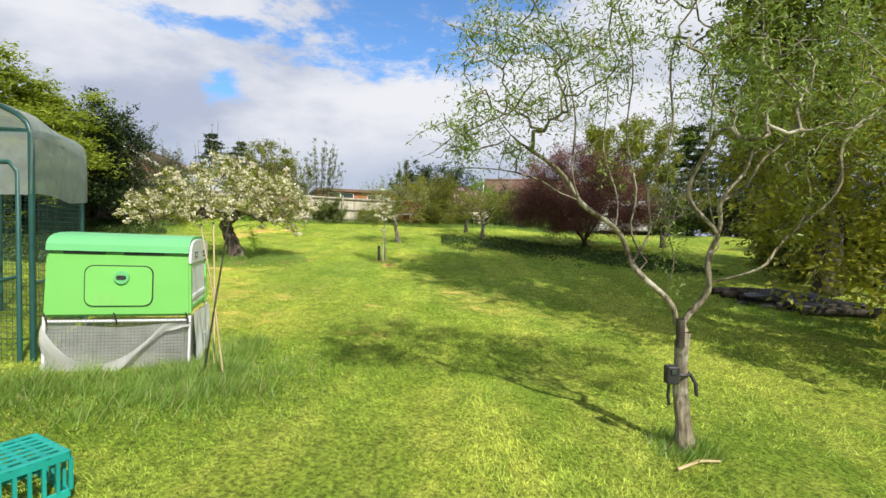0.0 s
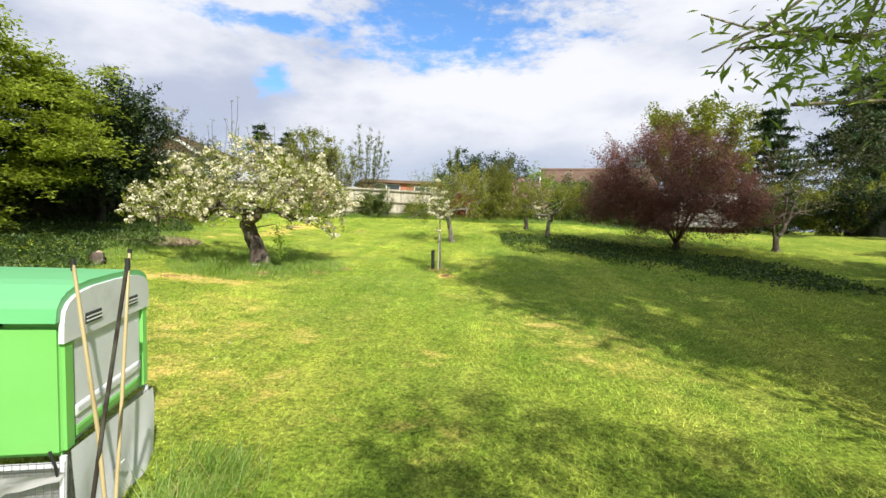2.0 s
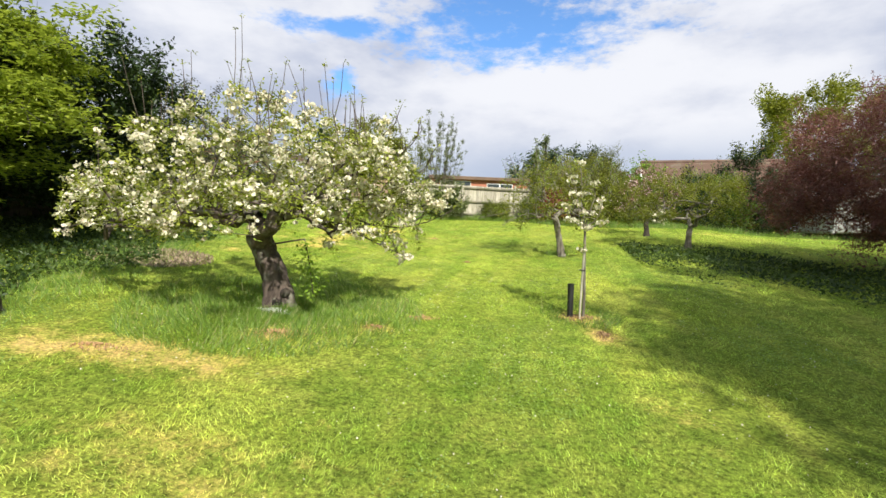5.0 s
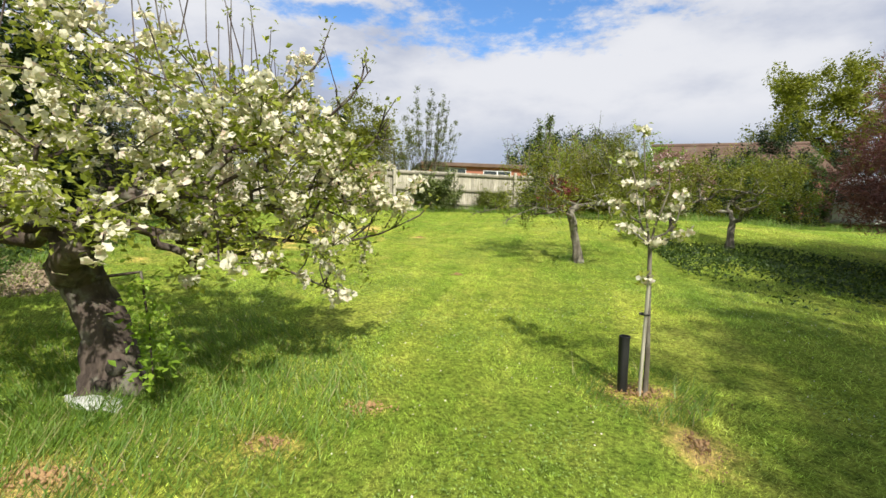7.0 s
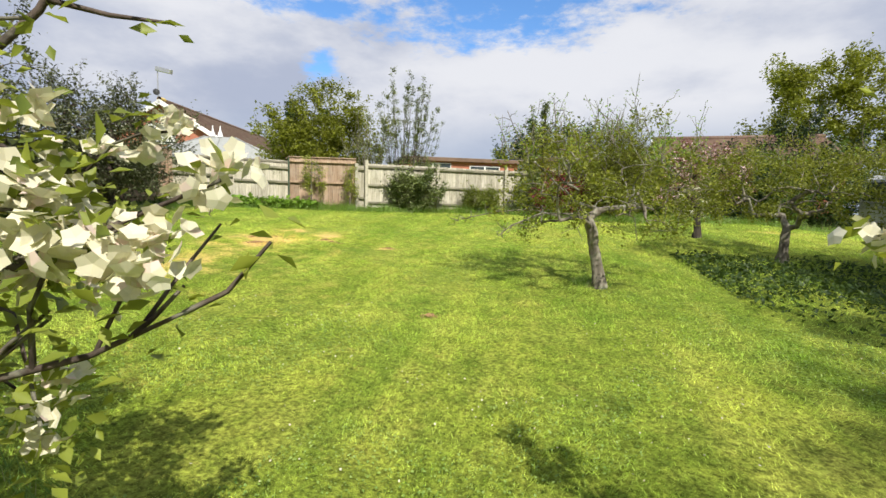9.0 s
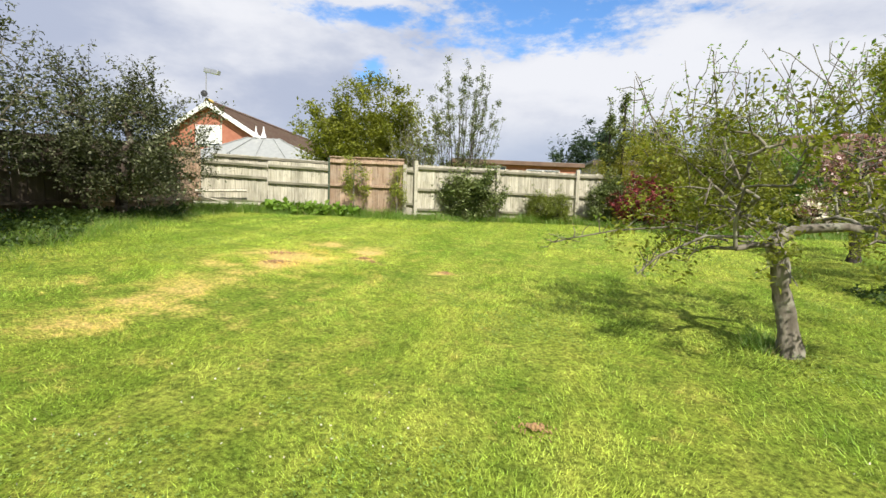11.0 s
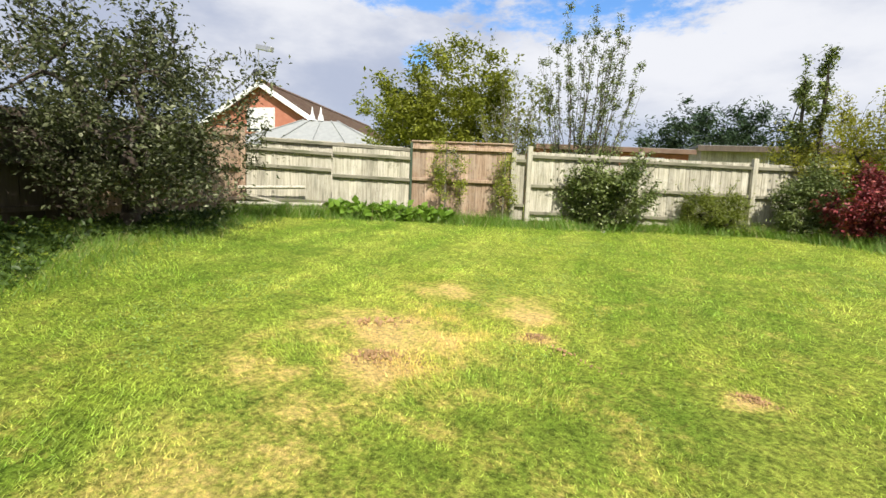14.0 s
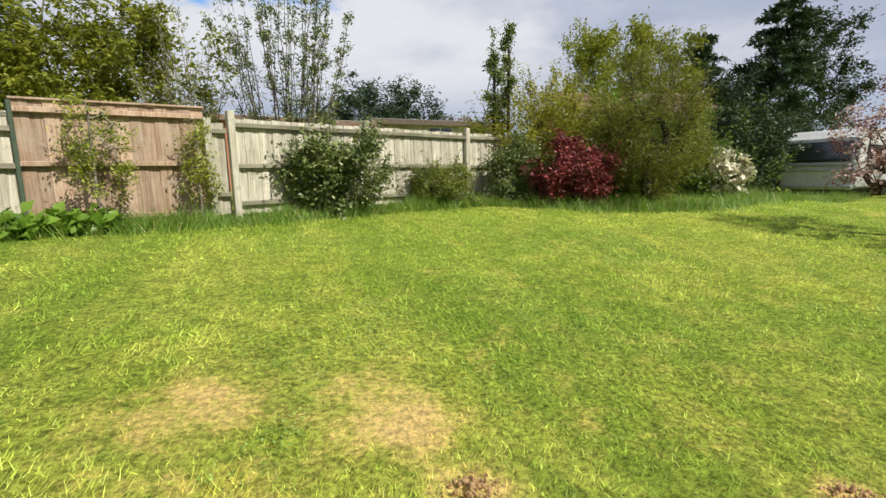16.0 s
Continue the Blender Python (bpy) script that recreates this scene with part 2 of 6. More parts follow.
CANE = plain("cane", (0.30, 0.23, 0.10), (0.46, 0.38, 0.20), rough=0.5, scale=20, stretch=(1, 1, 0.2))
def timber(name, c1, c2, mould, pale):
    """Sawn boards: a tone for each board, long grain, dark mould in streaks and blotches."""
    m, n = material(name)
    p = position(n)
    rnd = n.add("ShaderNodeObjectInfo").outputs["Random"]
    grain = n.noise(n.add("ShaderNodeMapping", {"Vector": p, "Scale": (26.0, 26.0, 1.1)}).outputs[0], 1.6, 5.0, 0.65)
    streak = n.noise(n.add("ShaderNodeMapping", {"Vector": p, "Scale": (7.0, 7.0, 0.9)}).outputs[0], 1.0, 5.0, 0.7)
    blotch = n.noise(p, 2.6, 6.0, 0.7)
    col = n.mix(n.ramp(grain, 0.3, 0.7), c4(c1), c4(c2))
    col = n.mix(n.math("MULTIPLY", n.ramp(blotch, 0.45, 0.7), 0.5), col, c4(pale))
    col = n.mix(n.math("MULTIPLY", n.ramp(streak, 0.52, 0.74), 0.6), col, c4(mould))
    col = n.mix(n.math("MULTIPLY", n.ramp(n.noise(p, 6.0, 6.0, 0.75), 0.57, 0.7), 0.6), col, c4(mould))
    col = n.add("ShaderNodeHueSaturation", {"Color": col, "Value": n.math("ADD", 0.80, n.math("MULTIPLY", rnd, 0.34))}).outputs[0]
    b = n.add("ShaderNodeBsdfPrincipled", {"Base Color": col, "Roughness": 0.88, "Specular IOR Level": 0.2, "Normal": bumped(n, grain, 0.7, 0.006)})
    finish(n, b.outputs[0])
    return m


FENCE_GREY = timber("weathered_grey_boards", (0.30, 0.275, 0.205), (0.58, 0.54, 0.43), (0.12, 0.12, 0.075), (0.62, 0.59, 0.50))
FENCE_BROWN = timber("brown_boards", (0.26, 0.17, 0.11), (0.48, 0.35, 0.245), (0.14, 0.10, 0.07), (0.50, 0.42, 0.33))
# Rail grey darkened to paint the shadow lines beneath rails; dirt in patches.
FENCE_RAIL = plain("shadow_toned_grey_rail", (0.13, 0.12, 0.085), (0.30, 0.28, 0.21), rough=0.9, scale=5, grain=40, bump=0.6, dirt=(0.09, 0.10, 0.05), stretch=(0.5, 3, 3), spec=0.2)
FENCE_DARK = plain("dark_brown_boards", (0.07, 0.055, 0.042), (0.14, 0.11, 0.085), rough=0.9, scale=5, bump=0.6, stretch=(3, 3, 0.35), spec=0.2)
BRICK = plain("red_brick", (0.36, 0.13, 0.08), (0.48, 0.20, 0.13), rough=0.9, scale=3, bump=0.4)
TILE = plain("brown_roof_tile", (0.11, 0.068, 0.048), (0.19, 0.12, 0.085), rough=0.9, scale=2, bump=0.5, dirt=(0.20, 0.18, 0.13))
WHITE_PAINT = plain("white_paint", (0.72, 0.72, 0.70), (0.82, 0.82, 0.80), rough=0.5, dirt=(0.6, 0.6, 0.56))
ROOF_PALE = plain("pale_polycarbonate", (0.27, 0.28, 0.265), (0.35, 0.36, 0.34), rough=0.45, dirt=(0.38, 0.38, 0.34))
FELT = plain("grey_roof_felt", (0.14, 0.14, 0.14), (0.24, 0.24, 0.24), rough=0.95, dirt=(0.2, 0.22, 0.15))
STEEL = plain("grey_metal", (0.45, 0.45, 0.46), (0.6, 0.6, 0.6), rough=0.35, metal=0.7)
YELLOW_TILE = plain("yellow_ridge_tile", (0.60, 0.42, 0.10), (0.70, 0.50, 0.16), rough=0.8)
CARA_WHITE = plain("caravan_panel", (0.42, 0.42, 0.39), (0.54, 0.53, 0.50), rough=0.35, dirt=(0.42, 0.44, 0.36))
SOIL = plain("dry_soil", (0.24, 0.14, 0.06), (0.50, 0.32, 0.15), rough=0.95, scale=9, grain=80, bump=1.0, dirt=(0.10, 0.065, 0.04))
CHIPS = plain("wood_chips", (0.24, 0.17, 0.11), (0.46, 0.36, 0.25), rough=0.95, scale=25, grain=120, bump=1.0, dirt=(0.11, 0.08, 0.05))
TARP = plain("black_sheet", (0.018, 0.018, 0.02), (0.05, 0.05, 0.055), rough=0.45, bump=0.3)
SHEET_WHITE = plain("white_plastic_sheet", (0.66, 0.66, 0.64), (0.8, 0.8, 0.78), rough=0.45, dirt=(0.5, 0.46, 0.38))


def glassy(name, tint, rough=0.08):
    m, n = material(name)
    b = n.add("ShaderNodeBsdfPrincipled", {"Base Color": c4(tint), "Roughness": rough, "Specular IOR Level": 0.8})
    finish(n, b.outputs[0])
    return m


def sheer(name, tint, clear):
    """Thin translucent sheet."""
    m, n = material(name)
    f = n.noise(local(n), 9.0, 4.0)
    b = n.add("ShaderNodeBsdfPrincipled", {"Base Color": c4(tint), "Roughness": 0.4, "Normal": bumped(n, f, 0.6, 0.02)})
    l = n.add("ShaderNodeBsdfTranslucent", {"Color": c4(tint)})
    s = n.add("ShaderNodeMixShader", {0: 0.4, 1: b.outputs[0], 2: l.outputs[0]})
    t = n.add("ShaderNodeBsdfTransparent")
    s2 = n.add("ShaderNodeMixShader", {0: n.math("ADD", clear - 0.15, n.math("MULTIPLY", f, 0.3)), 1: s.outputs[0], 2: t.outputs[0]})
    finish(n, s2.outputs[0])
    return m


GLASS = glassy("window_glass", (0.035, 0.045, 0.045))
COVER = sheer("clear_cover_sheet", (0.56, 0.61, 0.60), 0.55)
SHEER_WHITE = sheer("clear_plastic_sheet", (0.72, 0.73, 0.74), 0.5)

SHEER_FOLD = sheer("bunched_plastic_sheet", (0.62, 0.62, 0.60), 0.22)


# ---- building helpers ----
def part(name, bm, mat, parent=None, label=""):
    me = bpy.data.meshes.new(name)
    bm.to_mesh(me)
    bm.free()
    me.materials.append(mat)
    ob = new(name, me)
    ob.parent = parent
    return tagged(ob, label=label)


def mesh_np(name, verts, faces, mat, parent=None, label="", smooth=False):
    """A mesh from arrays: faces all of one size."""
    me = bpy.data.meshes.new(name)
    verts = np.asarray(verts, dtype=np.float32)
    faces = np.asarray(faces, dtype=np.int32)
    k = faces.shape[1]
    me.vertices.add(len(verts))
    me.vertices.foreach_set("co", verts.ravel())
    me.loops.add(faces.size)
    me.loops.foreach_set("vertex_index", faces.ravel())
    me.polygons.add(len(faces))
    me.polygons.foreach_set("loop_start", np.arange(0, faces.size, k, dtype=np.int32))
    if smooth:
        me.polygons.foreach_set("use_smooth", np.ones(len(faces), dtype=bool))
    me.update(calc_edges=True)
    me.materials.append(mat)
    ob = new(name, me)
    ob.parent = parent
    return tagged(ob, label=label)


def thing(name, m, label, category, group=""):
    e = new(name)
    e.empty_display_size = 0.1
    e.matrix_world = m
    return tagged(e, label, category, group)


def box(bm, x0, x1, y0, y1, z0, z1, bevel=0.0, seg=2):
    r = bmesh.ops.create_cube(bm, size=1.0, matrix=Matrix.Translation(((x0 + x1) / 2, (y0 + y1) / 2, (z0 + z1) / 2))
                              @ Matrix.Diagonal((x1 - x0, y1 - y0, z1 - z0, 1)))
    if bevel:
        edges = list({e for v in r["verts"] for e in v.link_edges})
        bmesh.ops.bevel(bm, geom=edges, offset=bevel, segments=seg, affect="EDGES", profile=0.5)
    return bm


def boxed(*a, **k):
    return box(bmesh.new(), *a, **k)


def tube_arrays(paths):
    """Tapered tubes round polylines: paths of (points, radii, sides)."""
    vs, fs, base = [], [], 0
    for pts, rad, k in paths:
        pts = np.asarray(pts, float)
        d = np.gradient(pts, axis=0)
        d /= np.linalg.norm(d, axis=1)[:, None] + 1e-9
        ref = np.where(np.abs(d[:, 2:3]) > 0.9, np.array([[1.0, 0, 0]]), np.array([[0, 0, 1.0]]))
        u = np.cross(d, ref)
        u /= np.linalg.norm(u, axis=1)[:, None] + 1e-9
        for i in range(1, len(u)):
            w = u[i - 1] - d[i] * (u[i - 1] @ d[i])
            q = np.linalg.norm(w)
            if q > 1e-6:
                u[i] = w / q
        w = np.cross(d, u)
        a = np.arange(k) * 2 * np.pi / k
        ring = np.cos(a)[None, :, None] * u[:, None] + np.sin(a)[None, :, None] * w[:, None]
        rr = np.repeat(np.asarray(rad, float)[:, None], k, 1)
        if k >= 12 and len(pts) < 60:
            zz = np.cumsum(np.r_[0, np.linalg.norm(np.diff(pts, axis=0), axis=1)])[:, None]
            rr = rr * (1 + 0.13 * np.sin(3 * a[None] + zz * 6.0) + 0.08 * np.sin(5 * a[None] - zz * 14.0) + 0.05 * np.sin(7 * a[None] + zz * 31.0))
        v = pts[:, None] + ring * rr[:, :, None]
        m = len(pts)
        i, j = np.meshgrid(np.arange(m - 1), np.arange(k), indexing="ij")
        j2 = (j + 1) % k
        f = np.stack([i * k + j, i * k + j2, (i + 1) * k + j2, (i + 1) * k + j], -1).reshape(-1, 4) + base
        vs.append(v.reshape(-1, 3))
        fs.append(f)
        base += m * k
    return np.concatenate(vs), np.concatenate(fs)


def rod(name, points, radius, mat, parent=None, sides=8, label=""):
    pts = np.asarray(points, float)
    r = np.full(len(pts), radius) if np.isscalar(radius) else np.asarray(radius)
    v, f = tube_arrays([(pts, r, sides)])
    return mesh_np(name, v, f, mat, parent, label, smooth=True)


def gz(x, y):
    """Height of the ground: it rises away from the start and to the left side."""
    a, b = np.clip((x - 1.0) / 6.0, 0, 1), np.clip((y - 22.0) / 7.0, 0, 1)
    dip = 0.5 * a * a * (3 - 2 * a) * b * b * (3 - 2 * b)
    x = np.clip(x, -13.0, 4.0)
    y = np.clip(y, -5.0, 27.5)
    return -dip - 0.1325 - 0.0622 * x + 0.0527 * y + 0.00328 * x * x + 0.0008 * y * y + 0.00269 * x * y


def at_ground(x, y, dz=0.0, rz=0.0):
    return pose(x, y, float(gz(x, y)) + dz, 0, 0, rz)


def leaves_np(name, pos, size, mat, parent, rng, slim=0.5, droop=0.0, fold=0.25, label="", flat=0.6):
    """One folded leaf of four corners at each place."""
    n = len(pos)
    d = rng.normal(size=(n, 3))
    d[:, 2] = d[:, 2] * flat - droop
    d /= np.linalg.norm(d, axis=1)[:, None]
    up = rng.normal(size=(n, 3)) * flat + np.array([0, 0, 1.0])
    s = np.cross(d, up)
    s /= np.linalg.norm(s, axis=1)[:, None] + 1e-9
    nn = np.cross(s, d)
    L = (size * rng.uniform(0.6, 1.35, n))[:, None]
    v = np.stack([pos, pos + d * L * 0.5 + s * L * slim * 0.5 + nn * L * fold * slim,
                  pos + d * L, pos + d * L * 0.5 - s * L * slim * 0.5 + nn * L * fold * slim], 1).reshape(-1, 3)
    b = np.arange(n)[:, None] * 4
    f = np.concatenate([b + np.array([[0, 1, 2]]), b + np.array([[0, 2, 3]])], 1).reshape(-1, 3)
    return mesh_np(name, v, f, mat, parent, label)


def flowers_np(name, pos, size, mat, parent, rng, label=""):
    """Five-petalled flowers."""
    n = len(pos)
    ax = rng.normal(size=(n, 3)) + np.array([0, 0, 0.7])
    ax /= np.linalg.norm(ax, axis=1)[:, None]
    u = np.cross(ax, rng.normal(size=(n, 3)))
    u /= np.linalg.norm(u, axis=1)[:, None]
    w = np.cross(ax, u)
    L = (size * rng.uniform(0.7, 1.2, n))[:, None]
    vs = []
    for i in range(5):
        a = i * 2 * math.pi / 5
        d = math.cos(a) * u + math.sin(a) * w
        s = -math.sin(a) * u + math.cos(a) * w
        vs += [pos, pos + d * L * 0.32 + s * L * 0.27 + ax * L * 0.14, pos + d * L * 0.55 + ax * L * 0.16, pos + d * L * 0.32 - s * L * 0.27 + ax * L * 0.14]
    v = np.stack(vs, 1).reshape(-1, 3)
    f = np.arange(len(v)).reshape(-1, 4)
    return mesh_np(name, v, f, mat, parent, label)


def envelope(rng, n, centre, radii, shell=0.45, floor=-0.75, lumps=3.0, uneven=0.22):
    """Places in a lumpy ellipsoid, more of them near its skin."""
    d = rng.normal(size=(n * 2, 3))
    d /= np.linalg.norm(d, axis=1)[:, None]
    d = d[d[:, 2] > floor][:n]
    r = (shell + (1 - shell) * rng.uniform(0, 1, len(d)) ** 0.6)
    off = rng.uniform(0, 50, 3)
    lump = np.array([noise.noise(Vector(q * lumps * 0.6 + off)) for q in d])
    r *= 1 + uneven * 1.6 * lump
    return np.asarray(centre) + d * np.asarray(radii) * r[:, None]


def branches(rng, trunk, trunk_r, targets, wobble=0.08, arch=0.1, step=0.22, tip_r=0.004, free_from=0.6, twist=0.0, limbs=(), slender=1.0):
    """Grow limbs from a trunk to all the targets. Returns tubes and the outer nodes."""
    trunk = np.asarray(trunk, float)
    pos = [p for p in trunk]
    parent = [-1] + list(range(len(trunk) - 1))
    first_free = int(len(trunk) * free_from)
    order = np.argsort(np.linalg.norm(targets - trunk[-1], axis=1))
    paths = []
    for limb in limbs:
        limb = np.asarray(limb, float)
        k = int(np.argmin(np.linalg.norm(np.array(pos) - limb[0], axis=1)))
        s = np.linspace(0, len(limb) - 1, (len(limb) - 1) * 4 + 1)
        line = np.stack([np.interp(s, np.arange(len(limb)), limb[:, a]) for a in range(3)], 1)
        line = (line + np.roll(line, 1, 0) + np.roll(line, -1, 0)) / 3
        line[1:] += np.stack([np.sin(s[1:] * 3.1 + limb[-1, 0] * 9), np.cos(s[1:] * 2.7 + limb[-1, 2] * 5), 0 * s[1:]], 1) * twist * 0.8
        ids = [k]
        for p in line[1:-1]:
            parent.append(ids[-1])
            pos.append(p)
            ids.append(len(pos) - 1)
        paths.append(ids)
    for ti in order:
        t = targets[ti]
        P = np.array(pos[first_free:])
        k = int(np.argmin(np.linalg.norm(P - t, axis=1) + 0.25 * np.maximum(0, P[:, 2] - t[2]))) + first_free
        a = pos[k]
        dist = np.linalg.norm(t - a)
        m = max(2, int(dist / step) + 1)
        s = np.linspace(0, 1, m + 1)[1:]
        line = a + (t - a) * s[:, None]
        line[:, 2] += arch * dist * 4 * s * (1 - s)
        if m > 2:
            jit = rng.normal(size=(m, 3)) * wobble * min(dist, 1.0)
            if twist:
                ph = rng.uniform(0, 6.3, 2)
                side = np.cross(t - a, rng.normal(size=3))
                side /= np.linalg.norm(side) + 1e-9
                jit += side[None] * (twist * np.sin(s * dist * 9 + ph[0]))[:, None] + np.cross(side, (t - a) / dist)[None] * (twist * np.sin(s * dist * 7 + ph[1]))[:, None]
            jit[-1] *= 0.3
            line += jit
        ids = [k]
        for p in line:
            parent.append(ids[-1])
            pos.append(p)
            ids.append(len(pos) - 1)
        paths.append(ids)
    n = len(pos)
    tips = np.zeros(n)
    has_child = np.zeros(n, bool)
    for i in range(n):
        if parent[i] >= 0:
            has_child[parent[i]] = True
    tips[~has_child] = 1
    for i in range(n - 1, 0, -1):
        tips[parent[i]] += tips[i]
    e = math.log(trunk_r / tip_r) / math.log(max(tips[first_free], 2))
    rad = tip_r * np.maximum(tips, 1) ** e
    rad[len(trunk):] *= slender + (1 - slender) * (tips[len(trunk):] <= 3)
    P = np.array(pos)
    tr = np.minimum(rad[:len(trunk)], trunk_r) * np.linspace(1.0, 0.85, len(trunk))
    tr[0] *= 1.45
    tr[1] *= 1.1
    s_, q_ = np.linspace(0, len(trunk) - 1, (len(trunk) - 1) * 6 + 1), np.arange(len(trunk))
    fine = np.stack([np.interp(s_, q_, trunk[:, a]) for a in range(3)], 1)
    tubes = [(fine, np.interp(s_, q_, tr), 16 if trunk_r > 0.03 else 8)]
    for ids in paths:
        r = rad[ids].copy()
        r[0] = min(r[0], r[1] * 1.25)
        tubes.append((P[ids], r, 7 if r[1] > 0.03 else 5 if r[1] > 0.012 else 3))
    return tubes, P[len(trunk):], tips[len(trunk):]


def scatter(rng, nodes, tips, n, spread, most=6, clump=12):
    """Places for leaves, in clumps round the outer twigs, with gaps between the clumps."""
    near = nodes[tips <= most]
    spread = np.asarray(spread)
    m = max(1, n // clump)
    heads = near[rng.integers(0, len(near), m)] + rng.normal(size=(m, 3)) * spread * 0.75
    tight = rng.uniform(0.35, 0.95, m)
    k = rng.integers(0, m, n)
    return heads[k] + rng.normal(size=(n, 3)) * spread * tight[k][:, None]


def sprays(rng, nodes, tips, count, length, per=9, rise=0.7, jitter=0.03, thick=0.005):
    """Leafy shoots that stand out from a crown and break its outline."""
    near = nodes[tips <= 4]
    mid = near.mean(0)
    off = (near - mid) / (near.std(0) + 1e-6)
    out = np.linalg.norm(off, axis=1)
    far = near[out > np.quantile(out, 0.45)]
    paths, pos = [], []
    for i in range(count):
        p = far[rng.integers(0, len(far))]
        d = (p - mid) / (np.linalg.norm(p - mid) + 1e-6) * 0.7 + np.array([0, 0, rise]) + rng.normal(size=3) * 0.35
        d *= length * rng.uniform(0.45, 1.3) / np.linalg.norm(d)
        bend = rng.normal(size=3) * 0.12 * length
        line = [p, p + d * 0.35 + bend * 0.5, p + d * 0.7 + bend * 0.7, p + d]
        paths.append((line, [thick, thick * 0.8, thick * 0.6, thick * 0.4], 3))
        s = rng.uniform(0.15, 1.05, per)
        pos.append(p + d * s[:, None] + bend * 0.6 * np.sin(s * 3.0)[:, None] + rng.normal(size=(per, 3)) * jitter)
    return paths, np.concatenate(pos)


def tree(name, x, y, label, category, trunk, trunk_r, targets, bark_mat, leaf_mat, count, size, spread=0.12, seed=1, slim=0.5, droop=0.0,
         most=6, crown_label="", group="", turn=0.0, clump=12, shoots=0, shoot=0.4, per=9, rise=0.7, flat=0.6, **k):
    """A tree: trunk with its limbs, and a crown of single leaves. Places are measured from its foot."""
    rng = np.random.default_rng(seed)
    e = thing(name, at_ground(x, y, -0.03, turn), label, category, group)
    tubes, nodes, tips = branches(rng, trunk, trunk_r, targets, **k)
    more = []
    if shoots:
        paths, more = sprays(rng, nodes, tips, shoots, shoot, per, rise, size * 0.45)
        tubes = tubes + paths
    v, f = tube_arrays(tubes)
    mesh_np("trunk", v, f, bark_mat, e, smooth=True)
    if count:
        pos = scatter(rng, nodes, tips, count, spread, most, clump)
        if len(more):
            pos = np.concatenate([pos, more])
        leaves_np("crown", pos, size, leaf_mat, e, rng, slim, droop, label=crown_label, flat=flat)
    return e, nodes, tips, rng


def shrub(name, x, y, label, height, width, leaf_mat, count, size, seed, bark_mat=None, slim=0.5, spread=0.09, depth=None, category="shrub", stems=9, dz=0.0, squash=0.5, group="",
          clump=14, shoots=60, shoot=0.3, per=10, rise=0.8, uneven=0.4):
    """A bush: stems that fan out from the ground under a lumpy coat of leaves, with shoots standing out of it."""
    rng = np.random.default_rng(seed)
    e = thing(name, at_ground(x, y, dz - 0.03), label, category, group)
    depth = depth or width
    targets = envelope(rng, stems * 9, (0, 0, height * squash), (width / 2 * 0.92, depth / 2 * 0.92, height * (1 - squash) * 0.97), 0.5, -0.95, 3.0, uneven)
    targets[:, 2] = np.maximum(targets[:, 2], 0.08)
    tubes, nodes, tips = branches(rng, [(0, 0, 0), (0.01, 0, 0.06), (0.0, 0.01, 0.12)], 0.05, targets, 0.06, 0.12, 0.2, 0.004, 0.0)
    pos = scatter(rng, nodes, tips, count, spread, 4, clump)
    if shoots:
        paths, more = sprays(rng, nodes, tips, shoots, shoot, per, rise, size * 0.4)
        tubes = tubes + paths
        pos = np.concatenate([pos, more])
    v, f = tube_arrays(tubes)
    mesh_np("trunk", v, f, bark_mat or BARK_DARK, e, smooth=True)
    pos[:, 2] = np.maximum(pos[:, 2], 0.03)
    leaves_np("crown", pos, size, leaf_mat, e, rng, slim)
    return e, nodes, tips, rng


